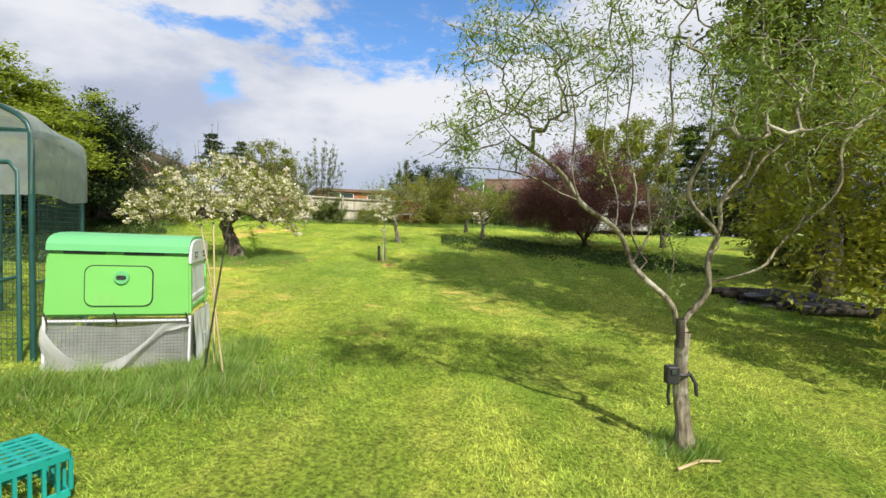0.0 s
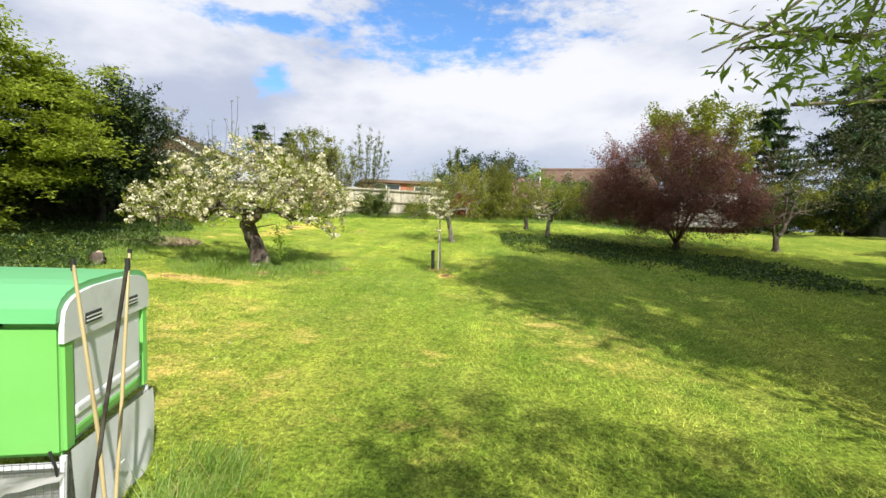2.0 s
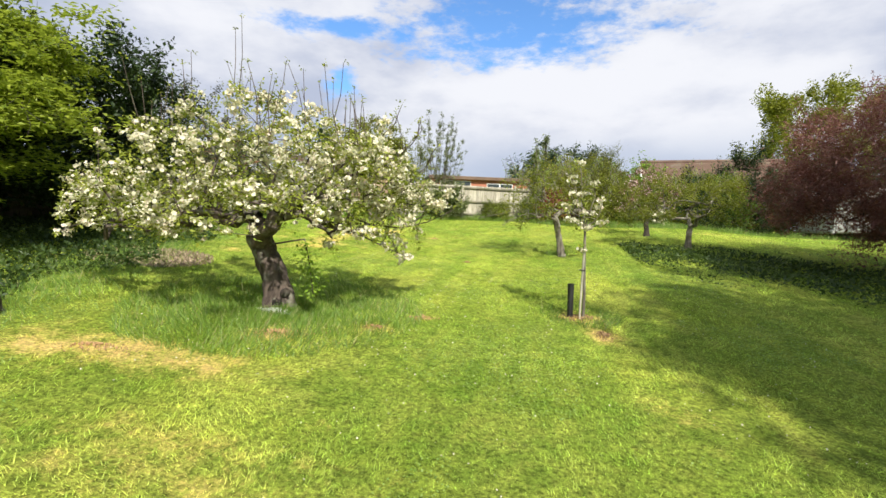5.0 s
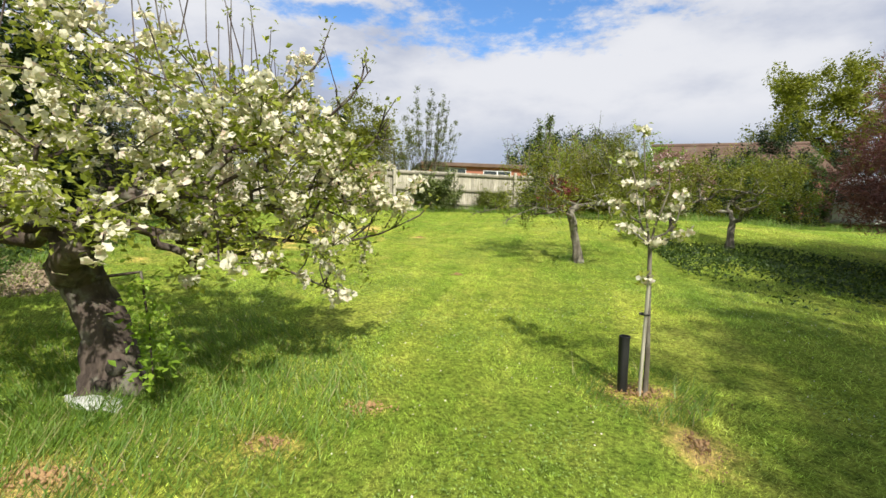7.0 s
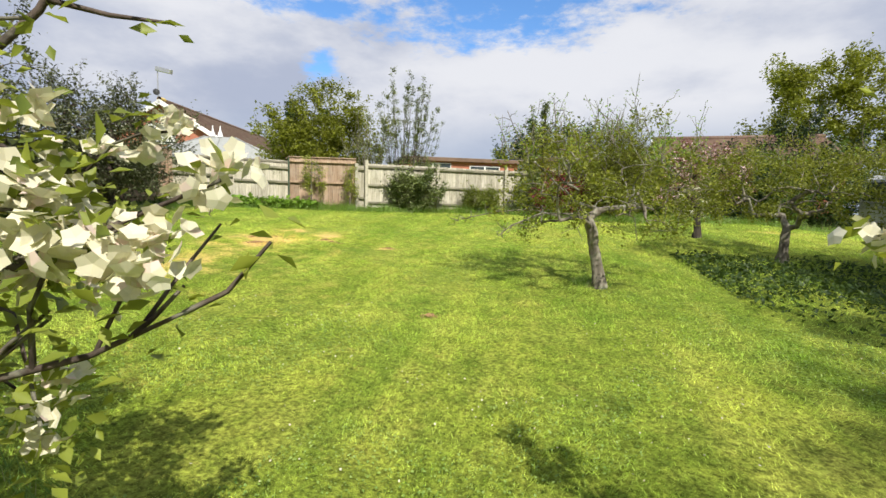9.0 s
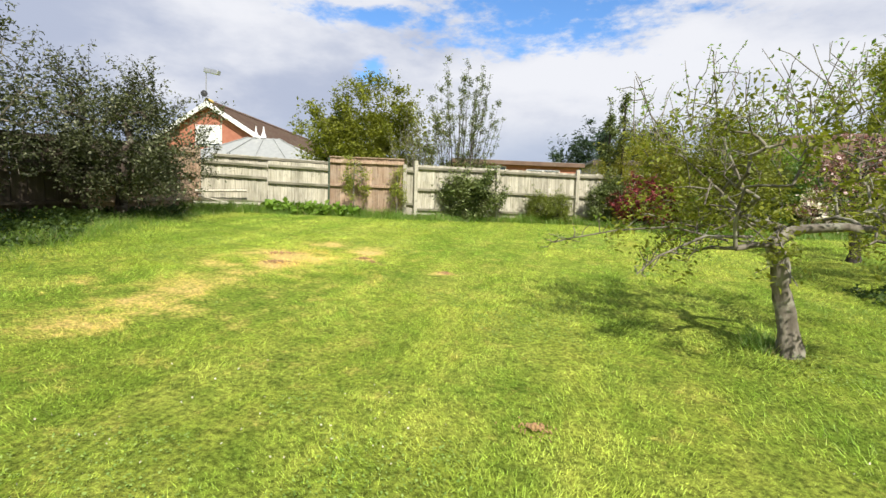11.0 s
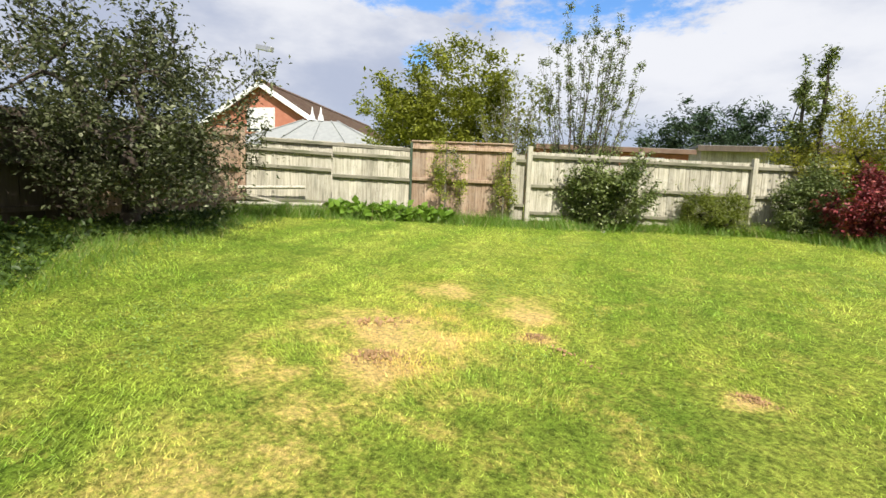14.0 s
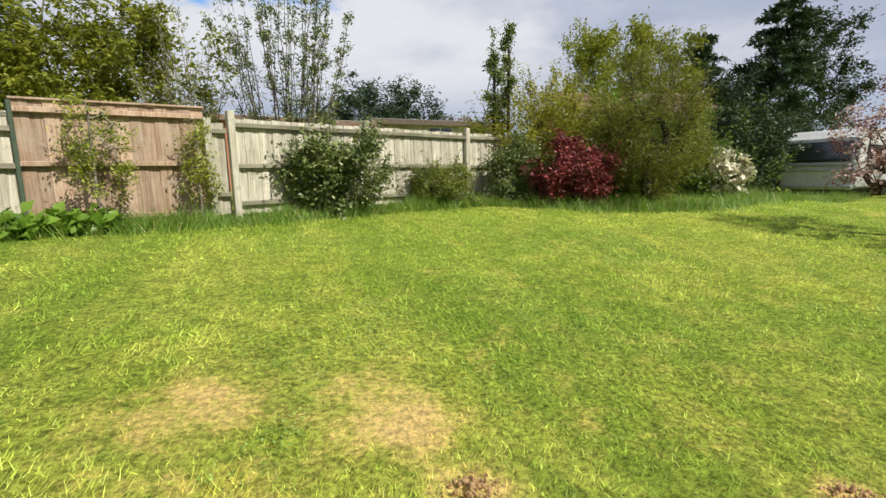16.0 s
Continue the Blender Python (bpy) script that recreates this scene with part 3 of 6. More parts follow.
# ---- ground ----
DRY = [  # x, y, half-widths, strength: patches where the lawn is scorched or worn
    (-5.2, 9.85, 1.1, 0.28, 0.95), (-2.7, 7.7, 0.6, 0.35, 0.45), (0.25, 9.1, 0.7, 0.5, 0.45), (-1.1, 7.4, 0.5, 0.4, 0.4), (-4.55, 10.77, 0.35, 0.22, 1.0),
    (-1.37, 12.1, 0.22, 0.3, 1.0), (-3.75, 11.35, 0.25, 0.15, 0.8), (-3.39, 11.92, 0.12, 0.1, 1.3), (-7.2, 16.4, 0.45, 0.5, 0.75), (-6.9, 17.0, 0.35, 0.6, 0.6),
    (-7.3, 18.1, 0.5, 0.5, 0.6), (-7.5, 19.75, 0.75, 0.6, 1.0), (-7.35, 19.2, 0.4, 0.25, 1.15), (-6.7, 20.75, 0.35, 0.5, 1.0), (-7.6, 21.0, 0.45, 0.4, 0.9),
    (-5.17, 19.85, 0.14, 0.1, 1.2), (-8.0, 18.7, 0.45, 0.35, 0.7), (-1.6, 12.75, 0.35, 0.33, 0.75), (-4.3, 6.8, 0.9, 0.7, 0.5), (-2.9, 6.3, 0.5, 0.5, 0.45),
    (-8.0, 14.9, 0.5, 0.4, 0.5), (-1.0, 5.9, 0.5, 0.4, 0.3), (-6.5, 20.15, 0.16, 0.12, 1.3), (3.3, 24.8, 1.0, 0.35, 0.6), (-0.9, 10.3, 0.35, 0.3, 0.4), (-7.9, 15.7, 0.6, 0.4, 0.6), (-8.3, 17.3, 0.5, 0.5, 0.45), (-7.0, 20.2, 0.9, 0.9, 0.4),
    (-6.0, 9.6, 0.5, 0.25, 0.8), (-4.0, 8.6, 1.2, 0.6, 0.4), (0.9, 7.6, 0.9, 0.4, 0.4), (-3.4, 5.9, 0.7, 0.3, 0.5),
    (-6.4, 18.6, 3.4, 4.6, 0.28), (-7.35, 17.6, 0.45, 1.5, 0.8), (-3.0, 23.0, 4.0, 3.0, 0.22), (-4.0, 7.6, 2.2, 1.2, 0.44), (-3.1, 6.2, 1.5, 0.8, 0.46), (0.6, 8.3, 0.9, 0.9, 0.46),
]


def dryness(x, y):
    d = np.zeros_like(x)
    for cx, cy, rx, ry, s in DRY:
        d = np.maximum(d, s * np.exp(-(((x - cx) / rx) ** 2 + ((y - cy) / ry) ** 2) * 0.9))
    return d


def set_dry(me, d):
    a = me.attributes.new("dry", "FLOAT", "POINT")
    a.data.foreach_set("value", np.asarray(d, np.float32))


def build_ground():
    xs = np.concatenate([[-900, -300, -120, -60, -35, -22], np.linspace(-16, 16, 161), [22, 35, 60, 120, 300, 900]])
    ys = np.concatenate([[-900, -300, -120, -60, -30, -14], np.linspace(-8, 32, 201), [40, 60, 100, 200, 400, 900]])
    X, Y = np.meshgrid(xs, ys)
    Z = gz(X, Y) + 0.012 * np.sin(X * 2.1 + 0.6 * np.sin(Y)) * np.sin(Y * 1.7) + 0.006 * np.sin(X * 7.3 + Y * 3.1) * np.sin(Y * 6.1 - X)
    v = np.stack([X.ravel(), Y.ravel(), Z.ravel()], 1)
    w, h = len(xs), len(ys)
    i, j = np.meshgrid(np.arange(h - 1), np.arange(w - 1), indexing="ij")
    f = np.stack([i * w + j, i * w + j + 1, (i + 1) * w + j + 1, (i + 1) * w + j], -1).reshape(-1, 4)
    ob = mesh_np("ground", v, f, LAWN, smooth=True)
    set_dry(ob.data, dryness(X.ravel(), Y.ravel()))
    return tagged(ob, "mown spring lawn with straw-coloured scorched patches, sloping uphill", "ground", kind="structure")


build_ground()


def blades(name, x, y, height, width, mat, seed, lean=0.5, dry=True, label="", category="grass"):
    """Single blades of grass, bent over, standing on the ground."""
    rng = np.random.default_rng(seed)
    n = len(x)
    base = np.stack([x, y, gz(x, y)], 1)
    a = rng.uniform(0, 2 * np.pi, n)
    s = np.stack([np.cos(a), np.sin(a), np.zeros(n)], 1)
    comb = 2.2 * np.sin(x * 1.3 + 1.1 * np.sin(y * 0.9)) + 1.7 * np.sin(y * 1.7 + 1.4 * np.sin(x * 2.3)) + rng.normal(size=n) * 0.9
    b = np.where(rng.uniform(0, 1, n) < 0.6, comb, a + rng.normal(size=n) * 0.6 + np.pi / 2)
    clump = np.sin(x * 9.1 + 2.3 * np.sin(y * 3.7)) * np.sin(y * 8.3 + 1.9 * np.sin(x * 4.1)) + 0.6 * np.sin(x * 3.1 + y * 2.2) * np.sin(y * 2.7 - x * 1.9)
    h = height * rng.uniform(0.5, 1.3, n) * np.clip(1.0 + 0.55 * clump, 0.6, 1.65)
    tip = base + np.stack([np.cos(b) * h * lean, np.sin(b) * h * lean, h * rng.uniform(0.55, 1.0, n)], 1)
    w = (width * rng.uniform(0.6, 1.2, n))[:, None]
    v = np.stack([base - s * w, base + s * w, tip], 1).reshape(-1, 3)
    ob = mesh_np(name, v, np.arange(3 * n).reshape(-1, 3), mat)
    if dry:
        set_dry(ob.data, np.repeat(dryness(x, y), 3))
    return tagged(ob, label, category, kind="stuff")


def build_lawn():
    rng = np.random.default_rng(5)
    # the line walked, for where the sward is seen close to
    line = np.array([(0, 0), (-0.4, 2), (-1.5, 5.3), (-2.3, 9), (-2.6, 12), (-4, 14.3), (-6, 17), (-7.1, 18.7)])
    s = np.linspace(0, 1, 60) * (len(line) - 1)
    k = np.minimum(s.astype(int), len(line) - 2)
    path = line[k] + (line[k + 1] - line[k]) * (s - k)[:, None]
    n = 2200000
    x, y = rng.uniform(-11.5, 8.5, n), rng.uniform(0.4, 27, n)
    d = np.full(n, 99.0)
    for p in path:
        d = np.minimum(d, np.maximum(np.hypot(x - p[0], y - p[1]), np.where(y < p[1] - 0.5, 3.0, 0)))
    keep = rng.uniform(0, 1, n) < np.clip(1.6 / np.maximum(d, 0.8) ** 1.2, 0.0, 1.0) * np.where(d < 14, 1, 0.4)
    keep &= rng.uniform(0, 1, n) > np.clip(dryness(x, y) - 0.25, 0, 0.7)
    x, y, d = x[keep], y[keep], d[keep]
    blades("lawn_grass", x, y, (0.025 + 0.0032 * np.minimum(d, 6)) * (1 - 0.9 * np.clip(dryness(x, y) - 0.3, 0, 0.6)), 0.0017 + 0.00042 * np.minimum(d, 14), BLADE, 6, 0.9,
           label="short mown lawn grass, yellow-green with straw tips", category="lawn grass")


build_lawn()


# ---- fences ----
def board_mesh(name, w, h, t, mat):
    bm = boxed(-w / 2, w / 2, -t / 2, t / 2, 0, h, 0.003, 1)
    me = bpy.data.meshes.new(name)
    bm.to_mesh(me)
    bm.free()
    me.materials.append(mat)
    return me


def fence_run(name, a, b, height, mat, label, board_w=0.11, rails=(0.12, 0.62, 1.25), posts=(True, True), rail_front=True, post_over=0.06, post_mat=None,
              dz=(0.0, 0.0), cap=False, seed=1, sink=0.0, post_w=0.1):
    """A close-boarded fence from a to b: posts, rails on the near side, and upright boards."""
    rng = random.Random(seed)
    a, b = Vector(a), Vector(b)
    L, rz = (b - a).length, math.degrees(math.atan2(b.y - a.y, b.x - a.x))
    za, zb = float(gz(a.x, a.y)) + dz[0], float(gz(b.x, b.y)) + dz[1]
    slope = (zb - za) / L
    e = thing(name, pose(a.x, a.y, za, 0, 0, rz), label, "fence", "fences round the garden")
    n = max(1, round(L / board_w))
    w = L / n
    me = board_mesh("board", w * 1.06, height, 0.016, mat)
    for i in range(n):
        x = (i + 0.5) * w
        o = new("board", me)
        o.parent = e
        o.matrix_local = pose(x, 0.012 * (i % 2), x * slope + rng.uniform(-0.012, 0.006) - sink, 0, rng.uniform(-0.4, 0.4), rng.uniform(-2, 2))
    ang = -math.degrees(math.atan(slope))
    for r in rails:
        bm = boxed(0, L, -0.03, 0.03, -0.035, 0.035, 0.008, 1)
        o = part("rail", bm, FENCE_RAIL if mat is FENCE_GREY else mat, e)
        o.matrix_local = pose(0, -0.045 if rail_front else 0.05, r, 0, ang, 0)
    if cap:
        o = part("capping", boxed(-0.02, L + 0.02, -0.045, 0.045, 0, 0.03, 0.006, 1), mat, e)
        o.matrix_local = pose(0, 0.0, height - sink, 0, ang, 0)
    for p, on in zip((0.0, L), posts):
        if on:
            bm = boxed(-post_w / 2, post_w / 2, -post_w / 2, post_w / 2, -0.3, height + post_over - sink, 0.008, 1)
            o = part("post", bm, post_mat or mat, e)
            o.matrix_local = pose(p, -0.06, p * slope)
    return e


GREY_LABEL = "weathered pale grey close-boarded timber fence on square posts"
FP = [(-8.0, 26.6), (-5.87, 27.75), (-3.62, 28.6), (-1.35, 29.45), (0.95, 30.3)]
for i in range(4):
    fence_run("fence", FP[i], FP[i + 1], 1.42, FENCE_GREY, GREY_LABEL, rails=(0.16, 0.72, 1.32), posts=(i == 0, True), dz=(0.08, 0.08), seed=i, post_over=0.1)
fence_run("fence", (-8.3, 26.55), (-8.06, 26.62), 1.34, FENCE_GREY, "narrow grey timber fence piece between post and brown panel", rails=(0.3, 1.22), posts=(True, False), dz=(0.08, 0.08), seed=9)
fence_run("fence", (-10.37, 26.0), (-8.34, 26.56), 1.56, FENCE_BROWN, "taller brown timber panel fence with capping rail", board_w=0.15, rails=(0.08, 0.78, 1.44),
          posts=(False, False), dz=(0.0, 0.05), cap=True, seed=12)
fence_run("fence", (-11.67, 24.97), (-10.4, 25.98), 1.34, FENCE_GREY, "grey timber fence slanting away to a dark post", board_w=0.12, rails=(0.75, 1.2),
          posts=(False, True), dz=(0.0, 0.0), seed=13, post_over=0.2, post_mat=POST_GREEN, post_w=0.05)
fence_run("fence", (-12.97, 23.9), (-11.69, 24.95), 1.22, FENCE_GREY, "old grey timber fence with loose rails", board_w=0.13, rails=(0.2, 0.85, 1.17),
          posts=(True, False), dz=(0.0, 0.0), seed=14, post_mat=FENCE_BROWN)
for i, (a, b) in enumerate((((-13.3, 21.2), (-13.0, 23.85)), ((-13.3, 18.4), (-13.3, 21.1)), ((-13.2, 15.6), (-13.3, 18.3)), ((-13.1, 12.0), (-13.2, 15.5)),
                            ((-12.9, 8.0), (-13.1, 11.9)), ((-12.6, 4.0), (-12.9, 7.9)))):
    fence_run("fence", a, b, 1.5, FENCE_BROWN if i == 0 else FENCE_DARK, "dark brown timber fence under the trees", rails=(0.2, 0.8, 1.4), seed=20 + i, board_w=0.14)


for k, (a, b_, w) in enumerate((((-12.9, 23.7, 0.42), (-11.95, 24.45, 0.50), 0.035), ((-12.85, 23.75, 0.30), (-12.2, 24.3, 0.12), 0.03), ((-12.9, 23.65, 0.12), (-11.7, 24.7, 0.16), 0.045))):
    ob = rod("loose_rail", [(a[0], a[1], float(gz(a[0], a[1])) + a[2]), (b_[0], b_[1], float(gz(b_[0], b_[1])) + b_[2])], w, FENCE_GREY, None, 4)
    tagged(ob, "loose grey timber rail leaning against the old fence", "timber", "loose rails by the fence")
fence_run("fence", (-13.4, 24.9), (-10.6, 26.6), 1.44, FENCE_GREY, "neighbour's higher grey timber fence behind the old one", board_w=0.13, rails=(1.1, 1.38), posts=(False, False), dz=(0.0, 0.0), seed=16)


# ---- buildings beyond the fence ----
def window_part(e, w, h, x, y, z, rz=0.0, name="window"):
    win = part(name, boxed(-w / 2, w / 2, -0.06, 0.02, -h / 2, h / 2, 0.01, 1), WHITE_PAINT, e, "white window frame")
    win.matrix_local = pose(x, y, z, 0, 0, rz)
    for s in (-1, 1):
        p = part("pane", boxed(s * w / 4 - w / 4 + 0.05, s * w / 4 + w / 4 - 0.05, -0.075, -0.05, -h / 2 + 0.06, h / 2 - 0.06), GLASS, win, "dark glass")
    return win


def gable_house(name, m, half, length, eave, ridge, wall, label, front_window=True, over=0.35):
    e = thing(name, m, label, "house")
    bm = bmesh.new()
    a = [bm.verts.new(p) for p in ((-half, 0, 0), (half, 0, 0), (half, 0, eave), (0, 0, ridge), (-half, 0, eave))]
    f = bm.faces.new(a)
    r = bmesh.ops.extrude_face_region(bm, geom=[f])
    bmesh.ops.translate(bm, vec=(0, length, 0), verts=[v for v in r["geom"] if isinstance(v, bmesh.types.BMVert)])
    bmesh.ops.recalc_face_normals(bm, faces=bm.faces)
    part("wall", bm, wall, e)
    pitch = math.atan2(ridge - eave, half)
    sl = math.hypot(half, ridge - eave) + over
    for s in (-1, 1):
        rows = 22
        prof = []
        for k in range(rows):
            prof += [(k * sl / rows, 0.06), ((k + 1) * sl / rows, 0.105)]
        prof += [(sl, 0.0), (0.0, 0.0)]
        vs = [(s * (math.cos(pitch) * d + math.sin(pitch) * lift), yy, ridge - math.sin(pitch) * d + math.cos(pitch) * lift) for d, lift in prof for yy in (-over, length + over)]
        m_ = len(prof)
        fs = [(2 * i, 2 * i + 1, 2 * ((i + 1) % m_) + 1, 2 * ((i + 1) % m_)) for i in range(m_)]
        mesh_np("roof", vs, fs, TILE, e, "brown tiled roof slope")
        bb = part("bargeboard", boxed(0, sl, -0.03, 0.03, -0.24, 0.02, 0.006, 1), WHITE_PAINT, e, "white bargeboard")
        bb.matrix_local = pose(0, -over - 0.03, ridge + 0.06, 0, math.degrees(pitch), 0)
        if s < 0:
            bb.matrix_local = pose(0, -over - 0.03, ridge + 0.06, 0, 180 - math.degrees(pitch), 0) @ pose(0, 0, 0, 180, 0, 0)
    rod("ridge_tile", [(0, -over, ridge + 0.09), (0, length + over, ridge + 0.09)], 0.12, TILE, e, 8)
    if front_window:
        rod("ridge_end", [(0, -over - 0.02, ridge + 0.1), (0, -over + 0.5, ridge + 0.1)], 0.15, YELLOW_TILE, e, 8, "yellow end ridge tile")
    if front_window:
        w_ = window_part(e, 1.7, 1.3, -0.1, 0.0, eave + 0.85)
        part("blind", boxed(-0.8, 0.8, -0.09, -0.077, -0.5, 0.58, 0.004, 1), WHITE_PAINT, w_, "white window blind")
    return e


def house_left():
    e = gable_house("house", pose(-25.6, 38.5, 2.45, 0, 0, 10.4), 4.6, 17.0, 3.0, 5.8, BRICK,
                    "brick bungalow with white bargeboards and brown tiled roof")
    mast = rod("aerial_mast", [(-0.5, 0.4, 5.6), (-0.5, 0.4, 8.0)], 0.035, STEEL, e)
    p = part("aerial", boxed(-0.1, 1.2, -0.12, 0.12, -0.14, 0.14, 0.03, 1), STEEL, mast, "grey television aerial")
    p.matrix_local = pose(-0.5, 0.4, 7.9, 0, 14, -20)
    bm = bmesh.new()
    bmesh.ops.create_cone(bm, cap_ends=True, segments=16, radius1=0.28, radius2=0.05, depth=0.12, matrix=pose(0, 0, 0, 70, 0, 30))
    part("dish", bm, BLACK, e, "small dark satellite dish").matrix_local = pose(-0.22, -0.25, 6.36) @ Matrix.Diagonal((0.75, 0.5, 0.8, 1))


def conservatory():
    e = thing("conservatory", pose(-18.4, 33.9, 2.4, 0, 0, 25), "white conservatory with pale hipped polycarbonate roof", "conservatory")
    w, eave, top = 3.4, 1.75, 3.0
    part("wall", boxed(-w + 0.2, w - 0.2, -1.9, 1.9, 0, eave, 0.02, 1), WHITE_PAINT, e)
    bm = bmesh.new()
    base = [bm.verts.new(p) for p in ((-w, -2.1, eave), (w, -2.1, eave), (w, 2.1, eave), (-w, 2.1, eave))]
    rid = [bm.verts.new(p) for p in ((-0.7, 0, top), (0.7, 0, top))]
    for f in ((base[0], base[1], rid[1], rid[0]), (base[1], base[2], rid[1]), (base[2], base[3], rid[0], rid[1]), (base[3], base[0], rid[0])):
        bm.faces.new(f)
    bm.faces.new(base[::-1])
    part("roof", bm, ROOF_PALE, e, "pale ribbed roof")
    for i in range(-2, 3):
        x = i * 1.45
        rod("glazing_bar", [(x, -2.12, eave + 0.03), (max(-0.7, min(0.7, x * 0.3)), 0, top + 0.03)], 0.02, ROOF_PALE, e, 5)
    for x in (-0.35, 0.0):
        rod("finial", [(x, 0, top), (x, 0, top + 0.18), (x, 0, top + 0.3), (x, 0, top + 0.55)], [0.14, 0.1, 0.05, 0.02], WHITE_PAINT, e, 8)
    for x in (-2.4, -0.8, 0.8, 2.4):
        window_part(e, 1.4, 1.0, x, -1.92, 1.1)


def flat_building():
    """Long low brick block with a flat roof and white windows."""
    e = thing("flat_roofed_house", pose(-10.2, 39.4, 2.12, 0, 0, 22), "low red brick building with flat felt roof and white windows", "house")
    part("wall", boxed(0, 7.0, 0, 6, 0, 2.75), BRICK, e)
    part("roof", boxed(-0.2, 7.2, -0.25, 6.2, 2.75, 2.92, 0.02, 1), FELT, e, "flat felt roof")
    part("fascia", boxed(-0.22, 7.22, -0.29, -0.255, 2.68, 2.9, 0.01, 1), TILE, e, "brown fascia board")
    window_part(e, 2.2, 0.8, 1.7, 0, 2.2)
    window_part(e, 1.9, 0.8, 4.9, 0, 2.1)
    me = board_mesh("brick_course", 7.0, 0.066, 0.012, BRICK)
    for i in range(12):
        o = new("brick_course", me)
        o.parent = e
        o.matrix_local = pose(3.5, -0.006, 1.75 + i * 0.077)


def shed():
    e = thing("shed", pose(-2.7, 46.8, 3.1, 0, 0, 12), "long pale grey outbuilding with low felted roof", "shed")
    part("wall", boxed(0, 9.0, 0, 4.5, 0, 2.45), FENCE_GREY, e)
    part("roof", boxed(-0.35, 9.4, -0.5, 4.9, 2.45, 2.62, 0.02, 1), FELT, e, "grey felt roof")
    part("fascia", boxed(-0.35, 9.4, -0.55, -0.505, 2.3, 2.6, 0.01, 1), FENCE_DARK, e, "dark fascia board")
    window_part(e, 1.6, 0.7, 4.2, 0.0, 1.9)
    me = board_mesh("board", 0.27, 2.4, 0.03, FENCE_GREY)
    for i in range(33):
        o = new("board", me)
        o.parent = e
        o.matrix_local = pose(0.14 + i * 0.272, -0.018, 0.0)


house_left()
conservatory()
flat_building()
shed()


def bungalow_right():
    e = gable_house("bungalow", pose(3.4, 37.2, 1.9, 0, 0, -96), 3.0, 6.5, 2.2, 3.65, BRICK, "brick bungalow with long brown tiled roof behind the trees", front_window=False)
    return e


bungalow_right()


# ---- caravan ----
def caravan():
    e = thing("caravan", pose(9.45, 29.53, float(gz(9.2, 30.5)) - 0.16, 0, 0, 102.7), "old cream touring caravan with wide end window, parked behind bushes", "caravan")
    L, W, H = 4.6, 2.15, 2.35
    prof = [(0.0, 0.45), (0.02, 1.25), (0.22, 2.05), (0.55, 2.3), (1.0, H), (3.6, H), (4.05, 2.3), (4.4, 2.0), (4.6, 1.25), (4.6, 0.45)]
    bm = bmesh.new()
    a = [bm.verts.new((0, -x, z)) for x, z in prof]
    f = bm.faces.new(a)
    r = bmesh.ops.extrude_face_region(bm, geom=[f])
    bmesh.ops.translate(bm, vec=(W, 0, 0), verts=[v for v in r["geom"] if isinstance(v, bmesh.types.BMVert)])
    bmesh.ops.recalc_face_normals(bm, faces=bm.faces)
    bmesh.ops.bevel(bm, geom=[ed for ed in bm.edges if abs(ed.verts[0].co.x - ed.verts[1].co.x) < 1e-4], offset=0.06, segments=2, affect="EDGES")
    part("body", bm, CARA_WHITE, e)
    w = part("window", boxed(0.15, W - 0.15, -0.015, 0.06, 1.28, 1.95, 0.03, 2), BLACK, e, "wide dark end window")
    w.matrix_local = pose(0, -0.02, 0.0, 14, 0, 0) @ pose(0, 0.3, -0.02)
    p = part("pane", boxed(0.2, W - 0.2, 0.06, 0.075, 1.33, 1.9, 0.02, 2), GLASS, w)
    for z in (1.05, 1.2):
        part("trim", boxed(-0.01, W + 0.01, -0.02, 0.03, z - 0.03, z + 0.02, 0.01, 1), STEEL, e, "grey waist moulding")
    for y in (-1.2, -3.2):
        for x in (-0.012, W - 0.01):
            part("window", boxed(x, x + 0.022, y - 0.55, y + 0.55, 1.25, 1.8, 0.008, 1), GLASS, e, "dark side window")
    for x in (0.05, W - 0.25):
        wheel = rod("tyre", [(x, -2.5, 0.32), (x + 0.2, -2.5, 0.32)], 0.32, BLACK, e, 18)
        rod("rim", [(x - 0.01, -2.5, 0.32), (x + 0.21, -2.5, 0.32)], 0.17, STEEL, wheel, 14)
    part("bumper", boxed(0.05, W - 0.05, 0.0, 0.08, 0.42, 0.56, 0.02, 1), STEEL, e, "grey bumper")
    part("chassis", boxed(0.3, W - 0.3, -4.4, -0.2, 0.2, 0.46), BLACK, e, "dark steel chassis")
    for y in (-0.4, -4.2):
        for x in (0.35, W - 0.4):
            part("corner_steady", boxed(x, x + 0.06, y - 0.03, y + 0.03, 0, 0.3), STEEL, e)


caravan()


# ---- the hen house, its run and what stands round it ----
def grid_panel(name, w, h, cell, r, mat, parent, m):
    """Welded mesh: thin three-sided wires both ways."""
    paths = []
    for i in range(int(w / cell) + 1):
        paths.append(([(i * cell, 0, 0), (i * cell, 0, h)], [r, r], 3))
    for i in range(int(h / cell) + 1):
        paths.append(([(0, 0, i * cell), (w, 0, i * cell)], [r, r], 3))
    v, f = tube_arrays(paths)
    o = mesh_np(name, v, f, mat, parent)
    o.matrix_local = m
    return o


